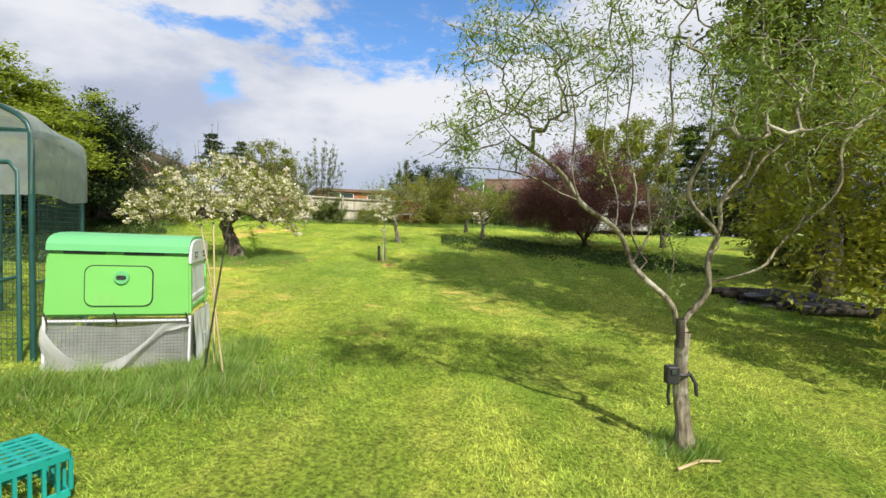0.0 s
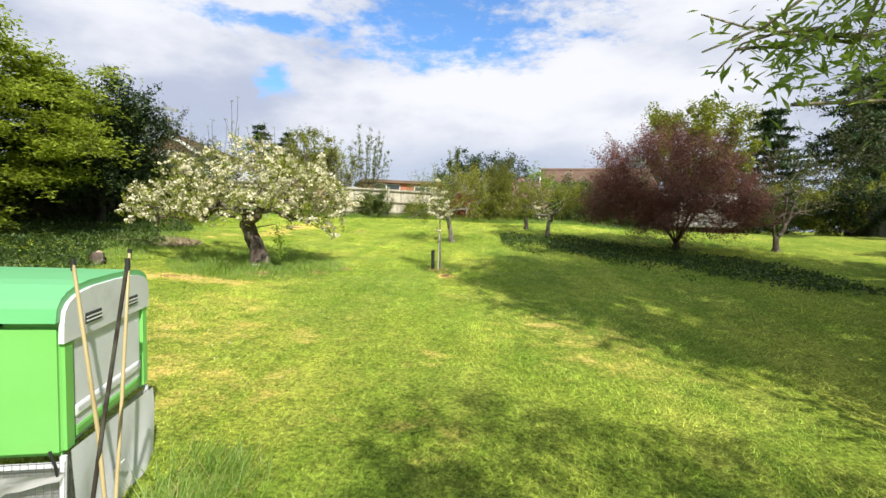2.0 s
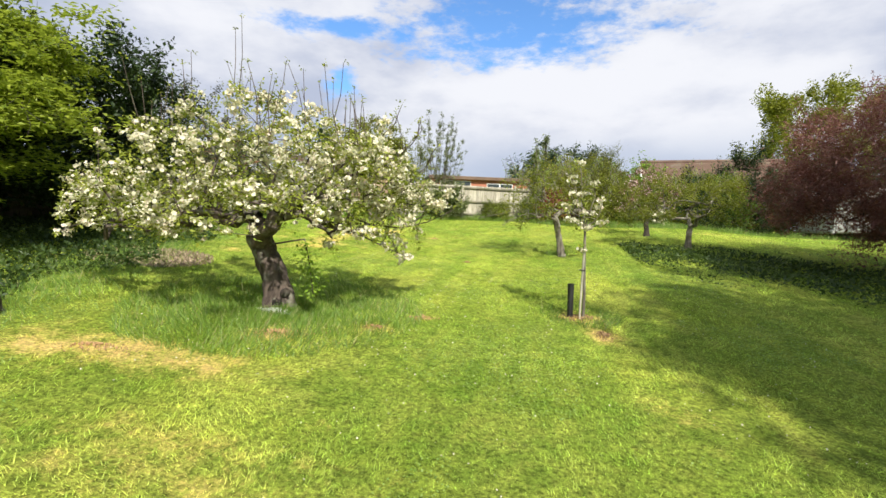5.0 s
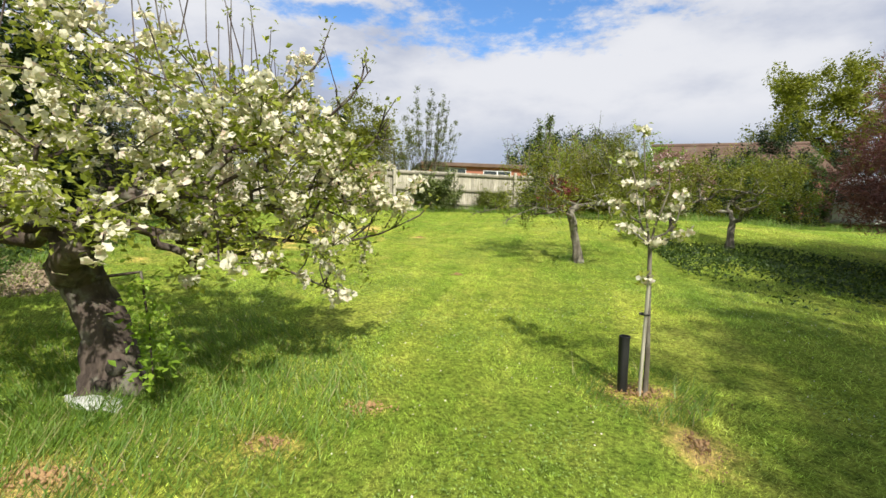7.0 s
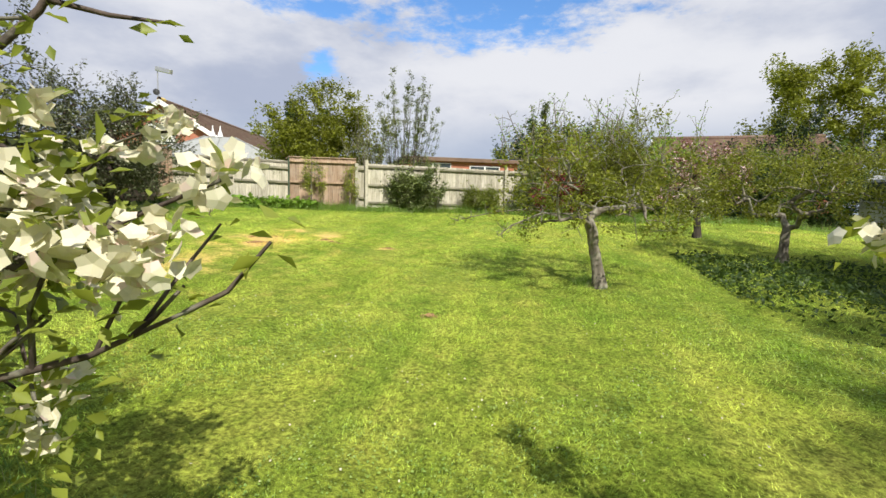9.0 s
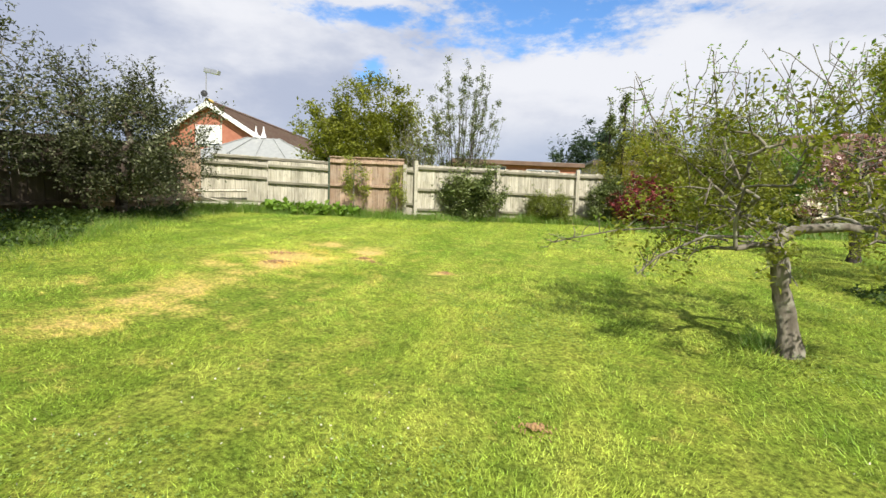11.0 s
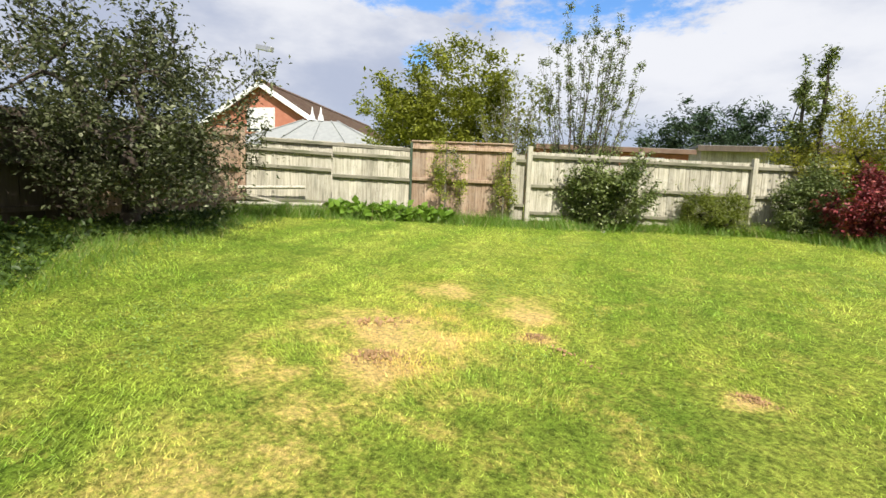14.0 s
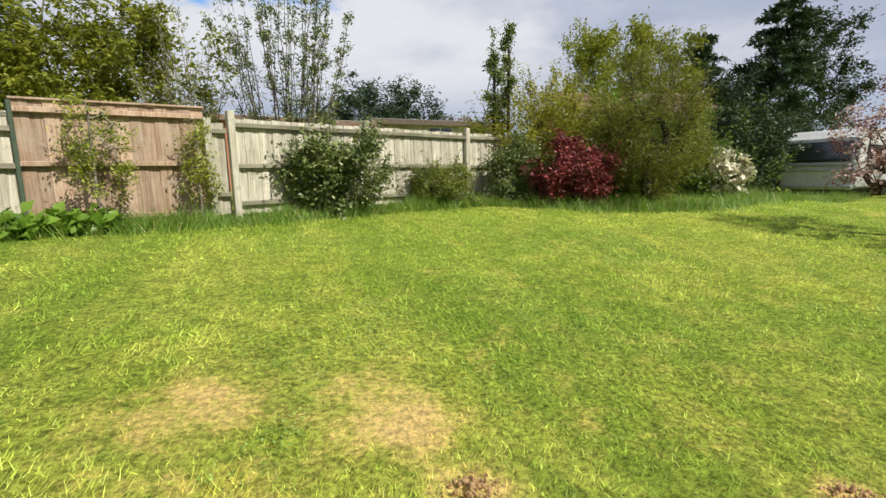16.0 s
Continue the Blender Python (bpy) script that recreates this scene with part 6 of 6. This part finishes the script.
round_tree("ash_tree", 41.0, 56.0, "tall dark tree with open crown", 15.0, 11.0, 89, LEAF_DARK, 20000, 0.3, r=0.4, n=200, spread=0.4, clump=40, uneven=0.55, shoots=120, shoot=1.3, per=14)
round_tree("ash_tree", 15.0, 21.5, "tall dark tree with open grey-green crown", 8.5, 5.5, 90, LEAF_GREY, 15000, 0.13, r=0.2, n=220, spread=0.2, clump=30, uneven=0.5, shoots=200, shoot=0.8, per=14)
for k, (x, y, h, w, mat) in enumerate(((1.6, 28.6, 1.9, 2.6, LEAF_MID), (3.6, 29.3, 2.2, 2.8, LEAF_DARK), (5.2, 30.7, 2.7, 3.0, LEAF_MID), (6.4, 32.2, 3.6, 3.2, LEAF_DARK),
                                       (7.2, 31.7, 3.7, 2.6, LEAF_DARK), (11.3, 37.5, 4.4, 3.6, LEAF_DARK), (0.3, 29.6, 2.4, 2.6, LEAF_OLIVE), (16.0, 37.5, 4.2, 4.6, LEAF_DARK),
                                       (2.2, 31.2, 2.7, 2.8, LEAF_LIME), (4.4, 32.6, 2.5, 2.8, LEAF_OLIVE), (8.6, 33.2, 2.7, 3.0, LEAF_MID), (6.6, 33.6, 2.5, 2.6, LEAF_OLIVE), (13.0, 27.2, 2.2, 3.2, LEAF_MID), (11.2, 33.4, 2.7, 3.0, LEAF_DARK), (15.6, 27.0, 2.4, 3.4, LEAF_OLIVE))):
    shrub("ivy_hedge", x, y, "dense ivy-clad hedge bush, dark and mid green", h, w, mat, 9500, 0.11, 200 + k, spread=0.14, category="hedge", stems=14, group="hedge along the far side", squash=0.42, clump=22, shoots=110, shoot=0.55, per=12, uneven=0.55)

# shrubs along the far fence
shrub("privet_bush", -6.45, 27.0, "rounded mid-green bush against the grey fence", 1.3, 1.75, LEAF_FENCE, 8000, 0.078, 91, depth=1.0, spread=0.1, clump=22, shoots=150, shoot=0.42, per=14, uneven=0.55)
shrub("yew_bush", -4.4, 27.85, "low golden-green conifer bush against the fence", 0.85, 1.2, LEAF_YEW, 9000, 0.06, 92, slim=0.3, depth=0.9, clump=30, shoots=110, shoot=0.34, per=22, rise=0.35, uneven=0.5)
slim_tree("wall_shrub", -9.5, 25.75, "thin upright climbing shrub against the brown fence panel", 1.75, 0.9, 93, BARK_LICHEN, LEAF_APPLE, 2600, 0.045, r=0.022, base=0.08, n=60)
slim_tree("wall_shrub", -8.4, 26.2, "thin upright climbing shrub against the brown fence panel", 1.6, 0.5, 94, BARK_LICHEN, LEAF_APPLE, 1900, 0.045, r=0.02, base=0.05, n=50)
shrub("ivy_bush", -2.75, 28.1, "dark glossy ivy bush on the fence", 1.4, 1.2, LEAF_FENCE, 8500, 0.062, 95, depth=0.9, clump=18, shoots=70, shoot=0.3, per=12)
shrub("maple_bush", -1.75, 27.25, "crimson-leaved ornamental bush at the lawn edge", 1.25, 1.6, LEAF_RED, 9000, 0.07, 96, clump=24, shoots=120, shoot=0.3, per=14, uneven=0.5)
round_tree("forsythia_bush", -1.5, 29.3, "yellow-green bush rising above the fence", 2.6, 2.4, 97, LEAF_GOLD, 17000, 0.075, base=0.05, clump=18, shoots=220, shoot=0.7, per=16, rise=1.2, uneven=0.4)
round_tree("broom_bush", -0.2, 27.1, "tall rounded olive-green bush of fine wands", 2.7, 2.15, 98, LEAF_BROOM, 28000, 0.075, base=0.03, slim=0.2, clump=30, shoots=420, shoot=0.5, per=18, rise=0.9, uneven=0.35)


# right-hand side: the bed, the small bare tree, the big shade tree
e, nodes, tips, rng = shrub("white_azalea", 2.05, 27.2, "low bush covered in white flowers before the hedge", 1.05, 0.85, LEAF_MID, 2600, 0.06, 220, shoots=20, shoot=0.2)
near = nodes[tips <= 3]
flowers_np("blossom", near[rng.integers(0, len(near), 1400)] + rng.normal(size=(1400, 3)) * 0.06, 0.10, PETAL, e, rng, "dense white flowers")


def crab_apple():
    trunk = [(0, 0, 0), (0.02, 0, 0.2), (0.0, 0.02, 0.5), (0.05, 0.02, 0.75)]
    t = spread_targets(231, 190, [((0.15, 0.0, 1.45), (1.0, 1.0, 0.75), 7, 0.35, -0.75), ((-0.5, 0, 0.9), (0.6, 0.5, 0.25), 1.0)])
    e, nodes, tips, rng = tree("crab_apple_tree", 1.05, 23.4, "small crab apple with sparse pink and white blossom", "tree", trunk, 0.075, t, BARK_DARK, LEAF_SMOKE,
                               5000, 0.045, 0.07, 232, 0.5, 0.0, 4, wobble=0.05, arch=0.05, step=0.15, tip_r=0.0035, free_from=0.7, twist=0.02)
    near = nodes[tips <= 3]
    flowers_np("blossom", near[rng.integers(0, len(near), 700)] + rng.normal(size=(700, 3)) * 0.05, 0.05, PETAL_PINK, e, rng, "pink and white blossom")


def bare_small_tree():
    trunk = [(0, 0, 0), (0.01, 0, 0.15), (0.0, 0.02, 0.32), (0.0, 0.02, 0.45)]
    limbs = [[(0, 0.02, 0.45), (-0.1, 0, 0.8), (-0.14, 0, 1.2), (-0.3, 0.05, 1.7), (-0.35, 0.1, 2.3)],
             [(0, 0.02, 0.45), (0.22, 0, 0.7), (0.35, 0.05, 1.0), (0.6, 0.1, 1.25), (1.0, 0.1, 1.3), (1.5, 0.1, 1.55)],
             [(0.2, 0, 0.68), (0.15, -0.1, 1.1), (0.1, -0.15, 1.6), (0.25, -0.2, 2.2)],
             [(0.35, 0.05, 1.0), (0.5, 0.1, 1.5), (0.75, 0.1, 2.0), (0.8, 0.1, 2.5)]]
    t = spread_targets(241, 260, [((0.35, 0.0, 2.05), (1.35, 1.3, 1.15), 7, 0.3, -0.85), ((-0.3, 0, 1.2), (0.5, 0.6, 0.4), 1.0)])
    tree("plum_tree", 8.2, 18.1, "small low-forked tree with dark open branches and few leaves", "tree", trunk, 0.085, t, BARK_APPLE, LEAF_BROOM,
         1700, 0.045, 0.07, 242, 0.5, 0.0, 4, wobble=0.05, arch=0.03, step=0.18, tip_r=0.005, free_from=0.8, twist=0.03, limbs=limbs, shoots=90, shoot=0.4, per=3)


crab_apple()
bare_small_tree()
round_tree("yew_tree", 7.9, 9.9, "big dark yew-like shade tree with golden new growth", 8.6, 3.8, 251, LEAF_OLIVE, 24000, 0.14, r=0.2, base=0.28, n=300, spread=0.2, clump=24, shoots=220, shoot=0.7, per=16, rise=-0.2)
e, nodes, tips, rng = round_tree("elder_tree", 6.2, 5.6, "golden-leaved tree with pale twisting limbs and drooping twigs", 4.4, 5.0, 253, LEAF_GOLD, 17000, 0.10, r=0.14, base=0.16, n=260, spread=0.2, droop=0.4, bark_mat=BARK_WILLOW, clump=34, shoots=260, shoot=0.8, per=18, rise=-0.5, twist=0.06)
# Two trees added out of view, only for the shade they cast.
round_tree("unseen_shade_tree", 8.1, 2.8, "unseen tall tree added so that its crown shades the lawn", 14.5, 6.2, 255, LEAF_MID, 15000, 0.22, r=0.2, base=0.6, n=200, spread=0.35)
round_tree("unseen_shade_tree", 10.6, 6.6, "unseen tall tree added so that its crown shades the lawn", 15.0, 7.4, 257, LEAF_MID, 13000, 0.24, r=0.22, base=0.55, n=200, spread=0.35)
for k, (x, y, h, w) in enumerate(((11.5, 12.5, 2.6, 3.2), (13.0, 16.5, 2.2, 3.0), (12.0, 9.0, 3.0, 3.4), (15.5, 25.5, 2.4, 3.4), (10.2, 13.4, 2.5, 3.2), (8.9, 11.7, 1.7, 2.6), (10.4, 10.6, 2.2, 2.6), (14.7, 29.3, 2.5, 3.4), (17.2, 28.9, 2.8, 3.6), (19.7, 28.6, 3.0, 3.6))):
    shrub("laurel_bush", x, y, "evergreen boundary bush in shade", h, w, LEAF_DARK if k < 4 else LEAF_BROOM, 7000, 0.12, 260 + k, spread=0.13, category="hedge", group="hedge on the shaded side")
for k in range(6):
    fence_run("fence", (16.5, 6.0 + 3.6 * k), (16.6, 9.55 + 3.6 * k), 1.5, FENCE_GREY, "grey timber boundary fence behind the bushes", rails=(0.2, 0.8, 1.4), seed=40 + k, board_w=0.2)


def patch_of_leaves(name, label, inside, count, box_, height, size, mat, seed, category, slim=0.55):
    """Low ground cover, in clumps, wherever inside(x, y) says so."""
    rng = np.random.default_rng(seed)
    x, y = rng.uniform(box_[0], box_[1], count), rng.uniform(box_[2], box_[3], count)
    ok = inside(x, y)
    x, y = x[ok], y[ok]
    lump = np.array([noise.noise(Vector((a * 1.6, b * 1.6, seed))) for a, b in zip(x, y)]) * 0.5 + 0.55
    z = gz(x, y) + rng.uniform(0.01, 1.0, len(x)) * height * np.clip(lump, 0.1, 1.2)
    ob = leaves_np(name, np.stack([x, y, z], 1), size, mat, None, rng, slim, -0.2)
    return tagged(ob, label, category, kind="stuff")


# First two covers use leaves coloured dark to paint the shade there.
patch_of_leaves("ground_cover", "dark green ground cover and weeds in the planted bed, colour darkened for shade", lambda x, y: (np.abs((x - 0.2) * 0.72 + (y - 19.4) * 0.69 - 0.45) + 0.3 * np.sin(x * 2.3) * np.sin(y * 1.9) + np.random.default_rng(9).normal(size=x.shape) * 0.45 + 0.35 * np.sin(x * 3.7 + y * 1.3) < 1.25) & (x > -0.1) & (x < 7.0),
                40000, (-0.2, 7.6, 12, 21), 0.17, 0.07, LEAF_SHADED, 301, "ground cover")
patch_of_leaves("ground_cover", "weeds and leafy ground cover under the boundary trees, colour darkened for shade", lambda x, y: (x < np.interp(y, [8, 9, 13, 17.3, 20.3, 23.5], [-6.9, -7.0, -8.2, -10.0, -11.5, -12.2]) + 0.3 * np.sin(y * 2.1)),
                60000, (-13, -6.5, 8.5, 23.6), 0.16, 0.075, LEAF_SHADED, 302, "ground cover")
patch_of_leaves("ground_cover", "tangled low weeds along the fence foot", lambda x, y: (y > np.interp(x, [-13, -11.6, -10.3, -8, -3.6, 0, 3, 8], [23.2, 24.2, 25.3, 26.1, 27.6, 26.6, 27.0, 28.5])) & (y < np.interp(x, [-13, -11.6, -10.3, -8, -3.6, 0, 3, 8], [23.9, 24.9, 25.95, 26.6, 28.5, 28.6, 28.5, 30.5])),
                26000, (-13, 8, 23, 30), 0.22, 0.07, LEAF_BRIGHT, 303, "ground cover")


# tall grass where the mower does not reach
def long_grass():
    rng = np.random.default_rng(310)
    xs, ys = [], []

    def ring(cx, cy, r0, r1, n):
        a, r = rng.uniform(0, 6.28, n), rng.uniform(r0, r1, n)
        xs.append(cx + np.cos(a) * r)
        ys.append(cy + np.sin(a) * r)

    def strip(pts, w, n):
        pts = np.array(pts)
        s = rng.uniform(0, len(pts) - 1.001, n)
        k = s.astype(int)
        p = pts[k] + (pts[k + 1] - pts[k]) * (s - k)[:, None] + rng.normal(size=(n, 2)) * w
        xs.append(p[:, 0])
        ys.append(p[:, 1])
    strip([(-3.8, 3.2), (-3.1, 3.6), (-2.3, 4.1), (-1.95, 4.35), (-2.1, 5.2)], 0.12, 9000)
    strip([(-3.6, 3.0), (-2.6, 3.5), (-1.9, 3.9), (-1.6, 4.3)], 0.3, 9000)
    ring(1.75, 3.42, 0.0, 0.25, 1200)
    ring(-5.0, 11.6, 0.1, 1.65, 20000)
    strip([(-7.1, 9.5), (-8.4, 13), (-10.1, 17.3), (-11.5, 20.3), (-12.3, 23.3)], 0.35, 22000)
    ring(-1.6, 12.75, 0.25, 0.5, 900)
    ring(-1.8, 18.3, 0.0, 0.25, 900)
    ring(6.6, 8.3, 0.8, 1.5, 6000)
    x, y = np.concatenate(xs), np.concatenate(ys)
    blades("long_grass", x, y, 0.115, 0.0038, LONG_GRASS, 311, 0.6, False, "uncut long grass round trunks, fences and hen house", "long grass")
    xs.clear()
    ys.clear()
    strip([(-12.6, 23.4), (-11.5, 24.3), (-10.2, 25.3), (-8, 26.2), (-5.8, 27.2), (-3.6, 28.0), (-1.5, 26.6), (0.5, 26.2), (3, 27), (7, 28.5), (11, 30.5)], 0.2, 26000)
    x, y = np.concatenate(xs), np.concatenate(ys)
    blades("rough_grass", x, y, 0.24, 0.006, LONG_GRASS, 313, 0.5, False, "rough tall grass at the foot of the fences", "long grass")
    # green tufts left in the scorched patch
    n = 3800
    c = np.array([(-7.05, 19.35), (-6.95, 19.9), (-7.9, 19.2), (-7.3, 20.3), (-6.3, 19.3)])[rng.integers(0, 5, n)] + rng.normal(size=(n, 2)) * 0.17
    blades("grass_tufts", c[:, 0], c[:, 1], 0.05, 0.0022, BLADE, 312, 0.6, True, "tufts of longer green grass in the scorched patch", "grass tuft")


long_grass()


def bergenia(x, y, seed):
    rng = np.random.default_rng(seed)
    e = thing("bergenia_plant", at_ground(x, y, 0), "clump of broad fleshy bright green leaves by the fence", "plant", "broad-leaved plants by the fence")
    m = 64
    a, r = rng.uniform(0, 6.28, m), rng.uniform(0.02, 0.26, m)
    pos = np.stack([np.cos(a) * r, np.sin(a) * r, rng.uniform(0.05, 0.26, m) * (1.2 - r * 2)], 1)
    leaves_np("crown", pos, 0.155, LEAF_BROAD, e, rng, 0.75, -0.3, 0.2)
    paths = [([(p[0] * 0.3, p[1] * 0.3, 0), p], [0.008, 0.006], 4) for p in pos]
    v, f = tube_arrays(paths)
    mesh_np("stalk", v, f, LEAF_BROAD, e)


for k in range(11):
    s = k / 10
    bergenia(-11.35 + 1.9 * s + 0.1 * math.sin(k * 5), 24.55 + 1.0 * s + 0.13 * math.cos(k * 3), 320 + k)


# ---- small things on the grass ----
def lump(name, x, y, label, category, size, mat, seed, dz=0.0, rough=0.3):
    rng = random.Random(seed)
    bm = bmesh.new()
    bmesh.ops.create_icosphere(bm, subdivisions=3, radius=1.0)
    for v in bm.verts:
        v.co *= 1 + rough * noise.noise(v.co * 2.2 + Vector((seed, 0, 0)))
        v.co = Vector((v.co.x * size[0], v.co.y * size[1], max(v.co.z, -0.4) * size[2]))
    ob = part(name, bm, mat, None)
    ob.matrix_world = at_ground(x, y, dz + size[2] * 0.25, rng.uniform(0, 360))
    return tagged(ob, label, category)


st = thing("log_stump", at_ground(-7.1, 10.05, -0.02), "small weathered broken log end in the weeds", "stump")
rod("trunk", [(0.02, 0, 0), (0.0, 0, 0.06), (0.03, -0.02, 0.13), (0.06, -0.03, 0.20), (0.07, -0.03, 0.24)], [0.13, 0.115, 0.10, 0.085, 0.045], BARK_APPLE, st, 14)
rod("side_stub", [(0.03, 0, 0.05), (0.13, -0.04, 0.08), (0.19, -0.06, 0.13)], [0.07, 0.06, 0.03], BARK_APPLE, st, 12)
rod("cut_face", [(0.068, -0.03, 0.236), (0.072, -0.032, 0.246), (0.073, -0.032, 0.248)], [0.046, 0.04, 0.004], CHIPS, st, 14, "pale broken top")


def loose_earth(x, y, w, d, n, label, seed, rz=0.0):
    """Scattered clods over a thin crumbled bed."""
    rng = np.random.default_rng(seed)
    bm = bmesh.new()
    for i in range(n):
        p = rng.normal(size=2) * 0.62
        s = rng.uniform(0.004, 0.014) * (1.3 - min(1.0, float(np.hypot(*p))))
        s = max(s, 0.005)
        m = Matrix.Translation((p[0] * w, p[1] * d, s * 0.4 + 0.012 * math.exp(-4 * float(p @ p)))) @ Euler(rng.uniform(0, 6, 3)).to_matrix().to_4x4() @ Matrix.Diagonal((s * rng.uniform(1, 2.0), s * rng.uniform(0.8, 1.4), s * 0.7, 1))
        bmesh.ops.create_icosphere(bm, subdivisions=1, radius=1.0, matrix=m)
    ob = part("loose_earth", bm, SOIL, None)
    ob.matrix_world = at_ground(x, y, 0.006, rz)
    return tagged(ob, label, "earth", kind="stuff")


for k, (x, y, w, d, n, rz) in enumerate(((-3.39, 11.92, 0.13, 0.1, 110, 0), (-4.55, 10.77, 0.34, 0.16, 220, 20), (-7.4, 19.3, 0.3, 0.16, 200, 10), (-7.75, 19.85, 0.4, 0.2, 160, 30),
                                         (-6.55, 20.2, 0.12, 0.1, 90, 0), (-6.3, 20.0, 0.4, 0.07, 60, -40), (-5.17, 19.85, 0.14, 0.06, 90, -20), (-3.6, 16.2, 0.1, 0.07, 70, 0),
                                         (-1.37, 12.1, 0.1, 0.22, 120, 0), (-1.6, 12.74, 0.34, 0.3, 260, 0), (-3.75, 11.35, 0.14, 0.09, 80, 0), (-5.6, 9.8, 0.4, 0.12, 160, 0))):
    loose_earth(x, y, w, d, n, "crumbled bare earth and dead turf in the lawn", 400 + k, rz)
patch_of_leaves("wood_chips", "thin spread of pale wood chips under the trees", lambda x, y: ((x + 8.3) / 1.0) ** 2 + ((y - 13.2) / 0.8) ** 2 < 1, 9000, (-9.3, -7.3, 12.4, 14.0), 0.03, 0.05, CHIPS, 350, "wood chips", 0.4)
lump("plastic_sheet", -4.98, 11.42, "crumpled white plastic sheet at the foot of the blossom tree", "plastic sheet", (0.24, 0.11, 0.035), SHEET_WHITE, 9, rough=0.35)
for k in range(6):
    x0, y0 = 5.3 + 0.12 * k, 9.7 - 0.34 * k
    z0 = float(gz(x0, y0))
    lg = rod("log", [(x0, y0, z0 + 0.07), (x0 + 0.8, y0 - 0.12, z0 + 0.09), (x0 + 1.7, y0 - 0.2 - 0.04 * k, z0 + 0.05)], [0.07, 0.075, 0.06], BARK_DARK, None, 10)
    tagged(lg, "dark rotting log lying in the shade", "log", "logs under the shade tree")
lump("tarpaulin", 6.3, 8.6, "black plastic sheet crumpled over the logs", "tarpaulin", (0.8, 0.5, 0.2), TARP, 11, rough=0.8)
tagged(rod("stick", [(1.55, 3.1, gz(1.55, 3.1) + 0.02), (1.75, 3.2, gz(1.75, 3.2) + 0.035), (1.9, 3.22, gz(1.9, 3.22) + 0.03)], [0.012, 0.012, 0.008], CANE, None, 6), "pale dry stick lying in the grass", "stick")


def clover():
    rng = np.random.default_rng(340)
    n = 190000
    x, y = rng.uniform(-9.5, 2, n), rng.uniform(8, 25, n)
    f = np.sin(x * 1.3 + 1.7 * np.sin(y * 0.7)) * np.sin(y * 1.1 + 1.3 * np.sin(x * 0.9)) + 0.5 * np.sin(x * 4.2 + y) * np.sin(y * 3.7 - x)
    ok = (f > 0.42) & (dryness(x, y) < 0.35)
    x, y = x[ok], y[ok]
    ob = leaves_np("clover", np.stack([x, y, gz(x, y) + rng.uniform(0.01, 0.035, len(x))], 1), 0.014, LEAF_CLOVER, None, rng, 0.85, -0.1)
    tagged(ob, "patches of small round clover leaves in the lawn", "clover", kind="stuff")


clover()


def daisies():
    rng = np.random.default_rng(330)
    n = 1500
    x, y = rng.uniform(-6, 1, n), rng.uniform(6, 16.5, n)
    ok = np.array([noise.noise(Vector((a * 0.5, b * 0.5, 3))) for a, b in zip(x, y)]) > -0.05
    x, y = x[ok], y[ok]
    ob = flowers_np("daisies", np.stack([x, y, gz(x, y) + 0.028], 1), 0.0115, PETAL, None, rng)
    tagged(ob, "tiny white daisies scattered through the lawn", "daisies", kind="stuff")


daisies()
